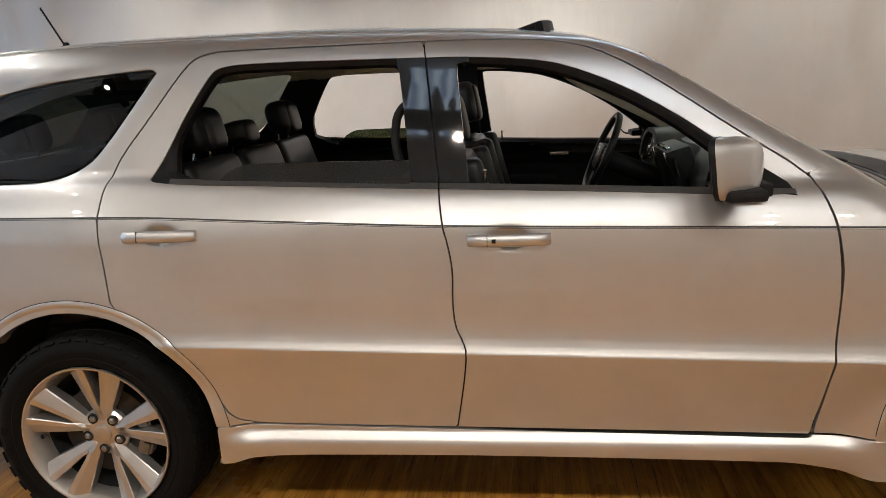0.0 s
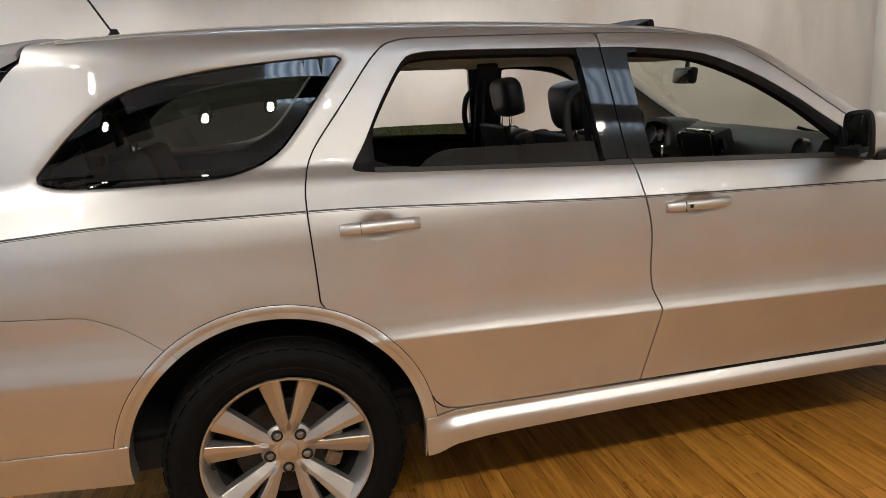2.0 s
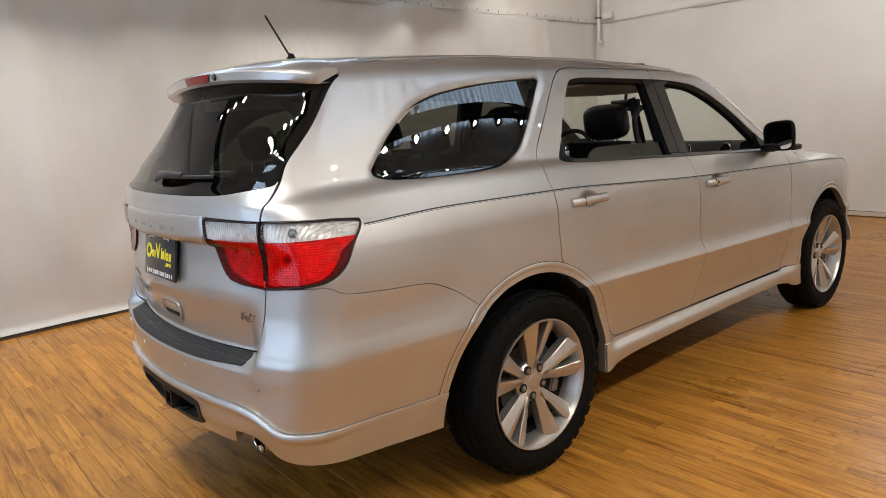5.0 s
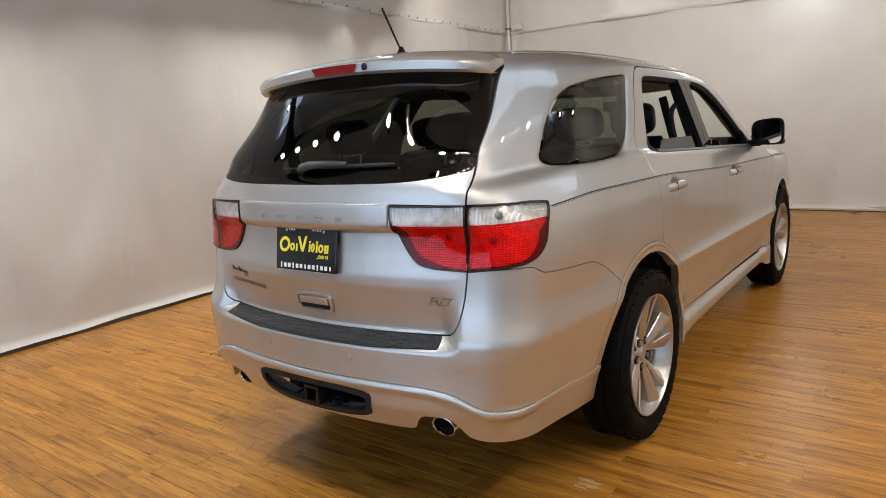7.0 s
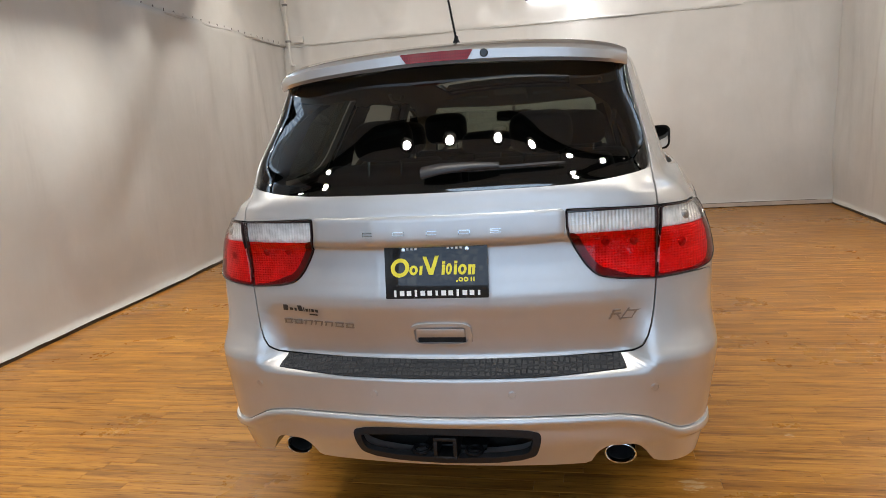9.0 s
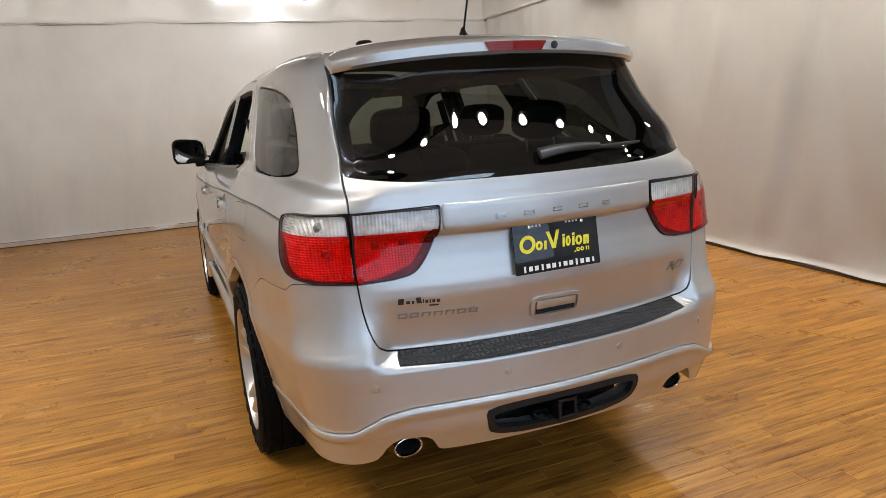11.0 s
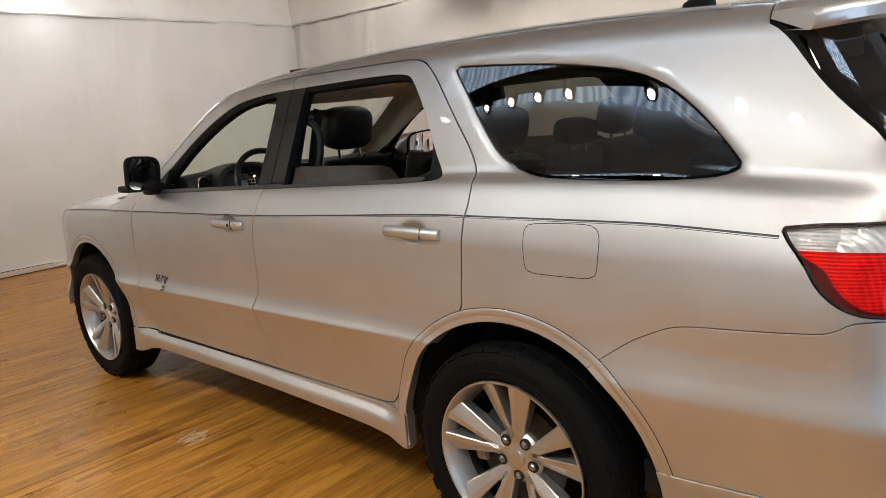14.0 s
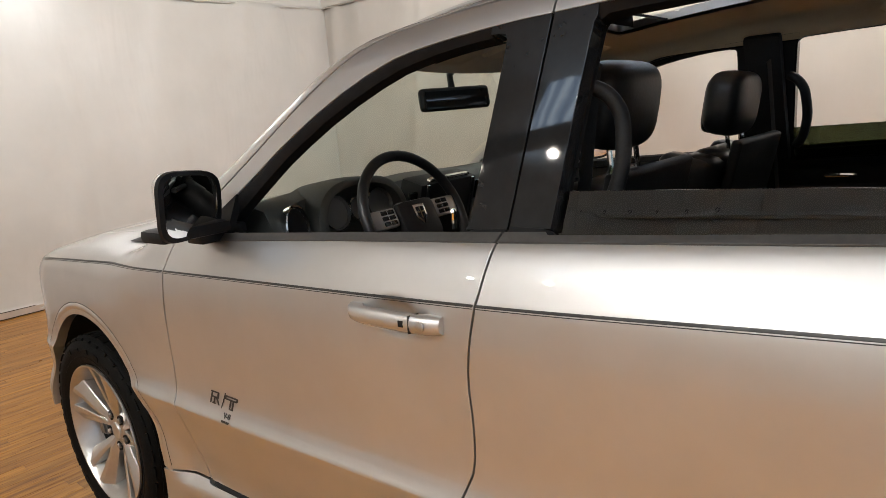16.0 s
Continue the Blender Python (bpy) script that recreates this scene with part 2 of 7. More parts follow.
LEATHER = plain("black_leather", (0.010, 0.010, 0.011), (0.022, 0.021, 0.021), 0.36, scale=120, bump=0.18)
DASH = plain("soft_dash_skin", (0.065, 0.070, 0.066), (0.090, 0.095, 0.089), 0.5, scale=200, bump=0.2)
LINING = plain("beige_headliner", (0.70, 0.60, 0.455), (0.76, 0.66, 0.51), 0.9, scale=200, bump=0.2)
RUBBER = plain("tyre_rubber", (0.0035, 0.0035, 0.0035), (0.007, 0.007, 0.0068), 0.6, scale=140, bump=0.5, spec=0.09)
ALLOY = plain("painted_alloy", (0.50, 0.485, 0.46), (0.58, 0.56, 0.54), 0.30, metal=0.85, scale=30, coat=0.5)
CHROME = plain("chrome", (0.72, 0.72, 0.71), (0.80, 0.80, 0.79), 0.06, metal=1.0, scale=30)
DARK_STEEL = plain("sooty_brake_iron", (0.012, 0.0115, 0.011), (0.04, 0.038, 0.036), 0.42, metal=0.7, scale=45)
STEEL = plain("worn_steel", (0.16, 0.155, 0.15), (0.34, 0.33, 0.32), 0.38, metal=0.9, scale=45)
BADGE = plain("satin_badge_metal", (0.30, 0.295, 0.285), (0.40, 0.39, 0.38), 0.28, metal=0.9, scale=45)
TINT = glass_material("privacy_glass", (0.165, 0.178, 0.155), least=0.09)
CLEAR = glass_material("clear_glass", (0.88, 0.945, 0.865), least=0.05)
SMOKE = glass_material("lowered_pane_glass", (0.26, 0.29, 0.21), least=0.11)
MIRROR = plain("mirror_silver", (0.82, 0.83, 0.84), (0.86, 0.87, 0.88), 0.01, metal=1.0, scale=5, rough_to=0.012)
RED_LENS = glass_material("red_lamp_lens", (0.97, 0.020, 0.014), least=0.035)
WHITE_LENS = glass_material("clear_lamp_lens", (0.93, 0.93, 0.92), least=0.06)
REFLECTOR = reflector_material("moulded_reflector", 34, 40)
RIBBED = reflector_material("ribbed_reflector", 30, 3)
DARK_RED = lens_material("deep_red_lens", (0.10, 0.004, 0.004), 0.12, 40)
BRAKE_RED = lens_material("brake_lamp_lens", (0.24, 0.008, 0.006), 0.12, 40)
AMBER = lens_material("amber_lens", (0.60, 0.38, 0.17), 0.15, 70)
CLOTH = cloth_material("white_backdrop_cloth", (0.60, 0.588, 0.558), (0.70, 0.688, 0.658))
VINYL = plain("white_vinyl_band", (0.68, 0.665, 0.63), (0.76, 0.745, 0.71), 0.30, scale=3, bump=0.2)
BLACK_BEAM = plain("dark_ceiling_steel", (0.012, 0.012, 0.012), (0.024, 0.023, 0.022), 0.6, scale=10, bump=0.1)
CEILING_MAT = plain("pale_ceiling_board", (0.44, 0.42, 0.39), (0.54, 0.52, 0.48), 0.8, scale=6, bump=0.1)
BOARD = wood_material()
JOINT = plain("dark_joint", (0.03, 0.015, 0.006), (0.05, 0.025, 0.01), 0.8, scale=30)
LAMP_GLOW = glow_material("lamp_glow", (1.0, 0.90, 0.76), 38.0)
TUBE_GLOW = glow_material("tube_glow", (0.95, 0.97, 1.0), 9.0)
YELLOW = plain("yellow_print", (0.80, 0.70, 0.03), (0.86, 0.76, 0.05), 0.4, scale=50)
WHITE_PRINT = plain("white_print", (0.78, 0.78, 0.77), (0.84, 0.84, 0.83), 0.4, scale=50)


def pleat_glow_material(strength, low=0.68, high=1.18):
    """Pleated glowing cloth: daylit under roof and high windows, an added light at the far end."""
    m, t, s, out = material("glowing_pleated_cloth")
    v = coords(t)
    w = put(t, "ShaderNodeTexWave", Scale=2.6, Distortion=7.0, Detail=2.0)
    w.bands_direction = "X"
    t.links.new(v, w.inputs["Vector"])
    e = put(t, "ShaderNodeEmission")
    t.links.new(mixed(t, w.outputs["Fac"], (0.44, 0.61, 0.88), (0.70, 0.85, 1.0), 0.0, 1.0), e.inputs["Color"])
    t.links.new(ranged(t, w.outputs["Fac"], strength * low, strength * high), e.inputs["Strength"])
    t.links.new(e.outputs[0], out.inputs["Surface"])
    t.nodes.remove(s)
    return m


SWAG, SKYLIGHT = (pleat_glow_material(ROOF_LIGHT * k) for k in (0.85, 1.6))
# glow added at the unseen far end to brighten the tail
REAR_GLOW = pleat_glow_material(ROOF_LIGHT * 0.55, 0.88, 1.08)
BASE_BOARD = plain("pale_baseboard", (0.50, 0.42, 0.36), (0.60, 0.52, 0.45), 0.5, scale=9, bump=0.1)
BASE_STRIP = plain("dark_base_strip", (0.05, 0.035, 0.025), (0.10, 0.07, 0.045), 0.6, scale=20)

# ---- small builders ----
def mesh_ob(name, verts, faces, mat, parent=None, label="", smooth=False, normals=None):
    me = bpy.data.meshes.new(name)
    me.from_pydata([tuple(map(float, v)) for v in verts], [], [tuple(map(int, f)) for f in faces])
    me.update()
    if smooth or normals is not None:
        me.polygons.foreach_set("use_smooth", np.ones(len(me.polygons), bool))
    if normals is not None:
        me.normals_split_custom_set_from_vertices([tuple(map(float, n)) for n in normals])
    me.materials.append(mat)
    ob = new(name, me)
    ob.parent = parent
    if label:
        ob["label"] = label
    return ob


def part(name, bm, mat, parent=None, label="", smooth=35):
    """Links a bmesh as one mesh object."""
    me = bpy.data.meshes.new(name)
    bmesh.ops.recalc_face_normals(bm, faces=bm.faces)
    for e in bm.edges:
        if len(e.link_faces) == 2:
            e.smooth = e.calc_face_angle(0) < radians(smooth)
    for f in bm.faces:
        f.smooth = smooth > 0
    bm.to_mesh(me)
    bm.free()
    me.materials.append(mat)
    ob = new(name, me)
    ob.parent = parent
    if label:
        ob["label"] = label
    return ob


def thing(name, label, category, at=(0, 0, 0), group=""):
    return tagged(place_empty(name, at), label, category, group)


def place_empty(name, at):
    ob = new(name)
    ob.empty_display_size = 0.05
    ob.location = at
    return ob


def add_box(bm, size, at=(0, 0, 0), turn=(0, 0, 0), bevel=0.0, segments=2):
    m = pose(*at, *turn) @ Matrix.Diagonal((*size, 1))
    made = bmesh.ops.create_cube(bm, size=1, matrix=m)["verts"]
    if bevel:
        edges = list({e for v in made for e in v.link_edges})
        bmesh.ops.bevel(bm, geom=edges, offset=bevel, segments=segments, affect="EDGES", profile=0.6)
    return bm


def box(size, at=(0, 0, 0), turn=(0, 0, 0), bevel=0.0, segments=2):
    return add_box(bmesh.new(), size, at, turn, bevel, segments)


def add_lathe(bm, profile, m=Matrix(), steps=32, closed=False):
    """Spins (radius, height) pairs about the local z axis."""
    rings = []
    for r, h in profile:
        rings.append([bm.verts.new(m @ Vector((r * math.cos(a), r * math.sin(a), h))) for a in (2 * math.pi * k / steps for k in range(steps))])
    pairs = list(zip(rings, rings[1:])) + ([(rings[-1], rings[0])] if closed else [])
    for a, b in pairs:
        for k in range(steps):
            bm.faces.new((a[k], a[(k + 1) % steps], b[(k + 1) % steps], b[k]))
    if not closed:
        for ring in (rings[0], rings[-1]):
            if (ring[0].co - ring[steps // 2].co).length > 1e-4:
                bm.faces.new(ring)
    return bm


def add_tube(bm, points, radius, steps=10, flat=1.0, cap=True):
    """A round bar along points; radius may be a list."""
    pts = [Vector(p) for p in points]
    radii = radius if isinstance(radius, (list, tuple)) else [radius] * len(pts)
    rings, up = [], None
    for k, p in enumerate(pts):
        d = (pts[min(k + 1, len(pts) - 1)] - pts[max(k - 1, 0)]).normalized()
        up = (up - d * up.dot(d)) if up else d.orthogonal()
        up = up.normalized() if up.length > 1e-6 else d.orthogonal().normalized()
        side = d.cross(up)
        rings.append([bm.verts.new(p + radii[k] * (math.cos(a) * up + flat * math.sin(a) * side)) for a in (2 * math.pi * j / steps for j in range(steps))])
    for a, b in zip(rings, rings[1:]):
        for j in range(steps):
            bm.faces.new((a[j], a[(j + 1) % steps], b[(j + 1) % steps], b[j]))
    if cap:
        bm.faces.new(rings[0])
        bm.faces.new(rings[-1])
    return bm


def tube(points, radius, steps=10, flat=1.0):
    return add_tube(bmesh.new(), points, radius, steps, flat)


# ---- the room ----
RIGHT_A, RIGHT_B = Vector((-8.0, -3.29, 0)), Vector((5.58, -3.87, 0))
LEFT_A, LEFT_B = Vector((-8.0, 3.06, 0)), Vector((5.58, 3.90, 0))
RAIL_Z, CEIL_Z = 2.72, 3.9


def cloth_wall(name, a, b, label, lean, seed, z0=0.03, z1=RAIL_Z + 0.02, mat=CLOTH):
    """A hung backdrop with soft upright folds, 12 mm thick; lean is the way into the room."""
    length, up = (b - a).length, z1 - z0
    nx, nz = int(length / 0.06), 40
    verts, faces = [], []
    way = (b - a).normalized()
    inward = Vector((-way.y, way.x, 0)) * lean
    for layer in (0, 1):
        for i in range(nx + 1):
            for j in range(nz + 1):
                u, w = i * length / nx, j / nz
                d = 0.016 * noise.noise((u * 0.9, seed, w * 0.5)) + 0.018 * noise.noise((u * 2.3 + 0.35 * w, seed + 9, w * 0.7)) * (0.25 + 0.75 * (w > 0) * w)
                d += 0.13 * max(0, noise.noise((u * 1.6 + 0.25 * noise.noise((w * 3, seed, u)), seed + 21, w * 0.45)) - 0.15) * (0.4 + 0.6 * (1 - abs(2 * w - 1))) * min(1, w / 0.2)
                d += 0.11 * max(0, noise.noise((u * 0.8 - 1.3 * w, seed + 31, w * 0.6 + u * 0.5)) - 0.2) * min(1, w / 0.2)
                d += 0.09 * max(0, noise.noise((u * 3.1 + 1.7 * w, seed + 41, w * 0.9 - u * 0.4)) - 0.22) * min(1, w / 0.2)
                d += 0.020 * math.sin(u * 19 + 2 * math.sin(u * 5)) * max(0, 1 - (length - u) / 0.9) * (0.5 + 0.5 * w)
                d += 0.012 * abs(noise.noise((u * 1.1 - w * 0.8, seed + 4, w * 1.2)))
                d += 0.03 * max(0, 0.05 - w) / 0.05 * (0.5 + noise.noise((u * 1.7, seed, 3)))
                p = a + way * u + inward * (d + 0.02 - 0.012 * layer) + Vector((0, 0, z0 + w * up + (0.01 * noise.noise((u * 3, seed, 7)) if j == 0 else 0)))
                verts.append(p)
    n = (nx + 1) * (nz + 1)
    for layer in (0, 1):
        for i in range(nx):
            for j in range(nz):
                q = [layer * n + i * (nz + 1) + j, layer * n + (i + 1) * (nz + 1) + j, layer * n + (i + 1) * (nz + 1) + j + 1, layer * n + i * (nz + 1) + j + 1]
                faces.append(q if layer == 0 else q[::-1])
    for i in range(nx):
        for j in (0, nz):
            faces.append([i * (nz + 1) + j, (i + 1) * (nz + 1) + j, n + (i + 1) * (nz + 1) + j, n + i * (nz + 1) + j])
    return tagged(mesh_ob(name, verts, faces, mat, smooth=True), label, "backdrop", kind="structure")


cloth_wall("wall_right", RIGHT_A, RIGHT_B, "hung white cloth backdrop with soft upright creases", 1, 3.1)
cloth_wall("wall_left", LEFT_A, LEFT_B, "hung white cloth backdrop with faint folds and stains", -1, 8.7)
cloth_wall("wall_front", RIGHT_B, LEFT_B, "white cloth backdrop behind the car, softly creased", 1, 5.3)


def slab(name, a, b, thick, z0, z1, mat, label, category, lean=1):
    way = (b - a).normalized()
    side = Vector((-way.y, way.x, 0)) * lean
    bm = bmesh.new()
    m = Matrix.Translation((a + b) / 2 - side * thick / 2 + Vector((0, 0, (z0 + z1) / 2))) @ Matrix.Rotation(math.atan2(way.y, way.x), 4, "Z") @ Matrix.Diagonal(((b - a).length, thick, z1 - z0, 1))
    bmesh.ops.create_cube(bm, size=1, matrix=m)
    return tagged(part(name, bm, mat, smooth=0), label, category, kind="structure")


for tag, a, b, lean in (("right", RIGHT_A, RIGHT_B, 1), ("left", LEFT_A, LEFT_B, -1), ("front", RIGHT_B, LEFT_B, 1)):
    way = (b - a).normalized()
    out = Vector((-way.y, way.x, 0)) * -lean
    slab("wall_" + tag + "_backing", a + out * 0.01, b + out * 0.01, 0.12, 0, CEIL_Z, VINYL, "plain white wall behind the cloth backdrop", "wall", lean)
    cloth_wall("wall_" + tag + "_band", a - out * 0.02, b - out * 0.02, "glossy white vinyl band, wrinkled, above the backdrop", lean, 12.3 + 7 * lean, RAIL_Z + 0.004, CEIL_Z, VINYL)
    bm = bmesh.new()
    pts = [a + (b - a) * k / 160 - out * (0.05 + 0.004 * noise.noise((k * 0.7, lean, 1))) + Vector((0, 0, RAIL_Z + 0.012 * noise.noise((k * 0.9, lean, 5)))) for k in range(161)]
    tagged(part("trim_rail_" + tag, add_tube(bm, pts, 0.011, 6), CLOTH), "rolled hem where the cloth hangs from its rail", "trim", kind="structure")

slab("wall_back", Vector((-8, -3.3, 0)), Vector((-8, 3.1, 0)), 0.12, 0, CEIL_Z, CLOTH, "pale wall at the far end of the studio", "wall", -1)
bm = box((13.9, 8.2, 0.12), (-1.15, 0.1, CEIL_Z + 0.06))
tagged(part("ceiling", bm, CEILING_MAT, smooth=0), "pale grey ceiling board above the studio", "ceiling", kind="structure")


# ---- beams and lamps above the backdrops ----
def beam(name, a, b, label, w=0.10, h=0.20):
    a, b = Vector(a), Vector(b)
    bm = bmesh.new()
    way = (b - a).normalized()
    m = Matrix.Translation((a + b) / 2) @ Matrix.Rotation(math.atan2(way.y, way.x), 4, "Z")
    for z, s in ((h / 2, (w, 0.016)), (-h / 2, (w, 0.016)), (0, (0.014, h - 0.02))):
        bmesh.ops.create_cube(bm, size=1, matrix=m @ Matrix.Translation((0, 0, z)) @ Matrix.Diagonal(((b - a).length, s[0], s[1], 1)))
    return tagged(part(name, bm, BLACK_BEAM, smooth=0), label, "beam", kind="structure")


beam("trim_beam_rear", (-3.18, -3.35, 3.28), (-3.18, 3.2, 3.28), "dark steel beam that carries a row of lamps")
beam("trim_beam_right", (-5.5, -2.97, 3.13), (2.6, -3.31, 3.13), "dark steel beam along the backdrop, with lamps", h=0.10)
beam("trim_beam_left", (-5.5, 2.23, 3.12), (2.6, 3.364, 3.12), "dark steel beam along the backdrop, with lamps", h=0.10)


def round_lamp(at, aim, power, group, spread=125, color=WARM):
    """A short dark can with a glowing round lens."""
    m = look(at, aim)
    lamp = thing("round_lamp", "small round lamp in a dark can on a beam", "lamp", group=group)
    part("can", add_lathe(bmesh.new(), [(0.045, 0.13), (0.060, 0.10), (0.068, 0.0), (0.064, -0.012), (0.058, 0.0), (0.056, 0.02)], m, 20), BLACK_BEAM, lamp)
    part("lens", add_lathe(bmesh.new(), [(0.035, 0.004), (0.0001, 0.004)], m, 24), LAMP_GLOW, lamp, "glowing round lens")
    part("bracket", tube([m @ Vector((0, 0, 0.12)), Vector(at) + Vector((0, 0, 0.14))], 0.012, 6), BLACK_BEAM, lamp)
    area_lamp("round_lamp_light", m @ Matrix.Translation((0, 0, -0.02)), power, 0.066, color=color, spread=spread)


for y in (2.72, 2.35, 1.98, 1.60, 0.62, 0.25, -0.15, -0.54, -0.95, -1.37, -1.80, -2.17, -2.55, -2.90):
    round_lamp((-3.18, y, 3.08), (-3.28, y, 0), REAR_POWER, "lamps on the rear beam", 120, NEUTRAL)
for x in (-2.2, -1.55, -0.95, -0.42, 0.12, 0.66, 1.2, 1.8, 2.4):
    round_lamp((x, -3.10 - 0.042 * (x + 2.5), 3.0), (x, -2.6, 0), SIDE_POWER, "lamps on the side beams", 110)
for x in (-2.45, -2.1, -1.3, -0.45, -0.06, 0.33, 0.75, 1.5, 2.3):
    round_lamp((x, 3.00 + 0.14 * x, 2.98), (x, 2.4, 0), SIDE_POWER, "lamps on the side beams", 110, NEUTRAL)

# four lamps and a beam added out of view to brighten the front wall
for y in (-2.7, -0.9, 0.9, 2.7):
    round_lamp((2.6, y, 3.30), (5.5, y * 1.1, 1.2), FRONT_FILL_POWER, "lamps before the front wall", 150, NEUTRAL)
beam("trim_beam_front", (2.6, -3.35, 3.50), (2.6, 3.35, 3.50), "added dark beam, out of view, that carries four fill lamps")

# strip lamp high on the front wall
strip = thing("strip_lamp", "slim strip lamp high on the front wall", "lamp")
part("strip_body", box((0.09, 1.46, 0.05), (5.40, -0.52, 3.045), bevel=0.008), BLACK_BEAM, strip)
part("strip_tube", tube([(5.47, -1.22, 3.02), (5.47, 0.18, 3.02)], 0.014, 10), TUBE_GLOW, strip, "glowing tube")
for y in (-1.0, 0.0):
    part("strip_hanger", tube([(5.40, y, 3.06), (5.40, y, CEIL_Z)], 0.006, 6), BLACK_BEAM, strip)
pts = [(5.385, -1.02 + 0.03 * math.cos(a), 2.995 + 0.02 * math.sin(a)) for a in np.linspace(0, 2 * math.pi, 14)]
part("strip_cord", tube(pts, 0.004, 6), BLACK_BEAM, strip, "looped black cord")
area_lamp("strip_lamp_light", pose(5.43, -0.52, 3.0, 0, 18, 0), STRIP_POWER, 1.4, 0.06, (0.95, 0.97, 1.0))

# conduit in the front left corner, and the cloth's hooks on the left rail
conduit = thing("conduit", "white painted conduit running down the corner", "pipe")
part("pipe", tube([(5.40, 3.74, CEIL_Z), (5.40, 3.74, 2.50), (5.39, 3.73, 2.44), (5.39, 3.66, 2.42)], 0.022, 10), VINYL, conduit)
for z in (2.78, 3.3):
    part("pipe_clip", box((0.06, 0.07, 0.03), (5.40, 3.745, z), bevel=0.006), STEEL, conduit)
part("junction_box", box((0.06, 0.16, 0.09), (5.44, 3.60, 2.80), bevel=0.006), VINYL, conduit)
hook_bm = add_tube(bmesh.new(), [(0.012 * math.cos(a), 0, 0.014 * math.sin(a)) for a in np.linspace(0, 1.6 * math.pi, 10)], 0.0035, 5)
first = tagged(part("rail_hook", hook_bm, STEEL), "small metal hook on the backdrop rail", "hook", "hooks on the left rail")
first.location = (0.4, 3.50, RAIL_Z + 0.03)
for k in range(1, 26):
    x = 0.4 + 0.2 * k
    copy_thing(first, pose(x, LEFT_A.y + (LEFT_B.y - LEFT_A.y) * (x + 8) / 13.58 - 0.06, RAIL_Z + 0.03, 0, 0, 20 * (k % 3)))

# daylit cloth before the high windows of the left wall, and under the roof window behind the car; last, an added
# glowing sheet
def gathered(name, length, drop, m, mat, label):
    """Pleated cloth, its pleats running along the drop."""
    bm, rows = bmesh.new(), []
    for k in range(int(length * 80)):
        x, row = k / 80, []
        for o in (0, 0.008):
            for w in ((0, 0.3, 0.65, 1) if o == 0 else (1, 0.65, 0.3, 0)):
                fold = (0.016 * math.sin(x * 26 + 2.0 * math.sin(x * 3.1)) + 0.008 * math.sin(x * 47)) * (0.35 + 0.65 * w)
                row.append(bm.verts.new(m @ Vector((x + 0.05 * w * math.sin(x * 8), o + fold, -drop * w))))
        rows.append(row)
    for a, b in zip(rows, rows[1:]):
        for j in range(8):
            bm.faces.new((a[j], a[(j + 1) % 8], b[(j + 1) % 8], b[j]))
    return tagged(part(name, bm, mat, smooth=60), label, "cloth")


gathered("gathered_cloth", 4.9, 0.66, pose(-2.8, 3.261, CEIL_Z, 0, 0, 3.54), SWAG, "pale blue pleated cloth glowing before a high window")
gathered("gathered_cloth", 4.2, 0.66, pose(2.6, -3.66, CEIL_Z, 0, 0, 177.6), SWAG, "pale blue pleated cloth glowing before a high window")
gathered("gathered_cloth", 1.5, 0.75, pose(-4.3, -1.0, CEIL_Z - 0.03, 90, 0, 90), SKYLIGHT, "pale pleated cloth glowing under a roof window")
gathered("gathered_cloth", 5.6, 3.4, pose(-7.86, -2.9, CEIL_Z, 0, 0, 90), REAR_GLOW, "added glowing sheet across the unseen far end, lights the tail")


def lerp(v, table):
    """A smooth curve through (v, value) pairs."""
    xs, ys = np.array(table, float).T
    d = np.diff(ys) / np.diff(xs)
    m = np.concatenate([[d[0]], np.where(d[1:] * d[:-1] > 0, 2 * d[1:] * d[:-1] / (d[1:] + d[:-1] + 1e-12), 0), [d[-1]]])
    v = np.asarray(v, float)
    c = np.clip(v, xs[0], xs[-1])
    i = np.clip(np.searchsorted(xs, c) - 1, 0, len(xs) - 2)
    w = xs[i + 1] - xs[i]
    u = (c - xs[i]) / w
    out = (ys[i] * (2 * u**3 - 3 * u**2 + 1) + m[i] * w * (u**3 - 2 * u**2 + u)
           + ys[i + 1] * (3 * u**2 - 2 * u**3) + m[i + 1] * w * (u**3 - u**2))
    return out + np.where(v < xs[0], (v - xs[0]) * m[0], 0) + np.where(v > xs[-1], (v - xs[-1]) * m[-1], 0)


def ramp(v, a, b):
    u = np.clip((v - a) / (b - a), 0, 1)
    return u * u * (3 - 2 * u)


def smax(a, b, k):
    h = np.maximum(k - np.abs(a - b), 0) / k
    return np.maximum(a, b) + h * h * k / 4


# ---- the body's surface ----
AXLE, HUB_Z = 1.515, 0.372
SECTION = [(0.18, 0.80), (0.24, 0.845), (0.30, 0.880), (0.350, 0.889), (0.362, 0.888), (0.374, 0.881), (0.402, 0.862), (0.425, 0.864), (0.52, 0.884), (0.62, 0.906),
           (0.682, 0.9242), (0.687, 0.9252), (0.692, 0.9236), (0.700, 0.9195), (0.715, 0.9130), (0.738, 0.9070), (0.77, 0.9040), (0.81, 0.9030), (0.90, 0.903), (1.0, 0.903), (1.06, 0.901), (1.098, 0.898), (1.102, 0.896),
           (1.15, 0.873), (1.192, 0.846), (1.217, 0.812), (1.237, 0.800)]
REAR_SECTION = [(0.18, 0.80), (0.30, 0.842), (0.40, 0.868), (0.50, 0.888), (0.60, 0.904), (0.67, 0.914), (0.705, 0.917), (0.73, 0.914), (0.775, 0.905), (0.83, 0.900), (0.90, 0.902), (1.0, 0.903)]
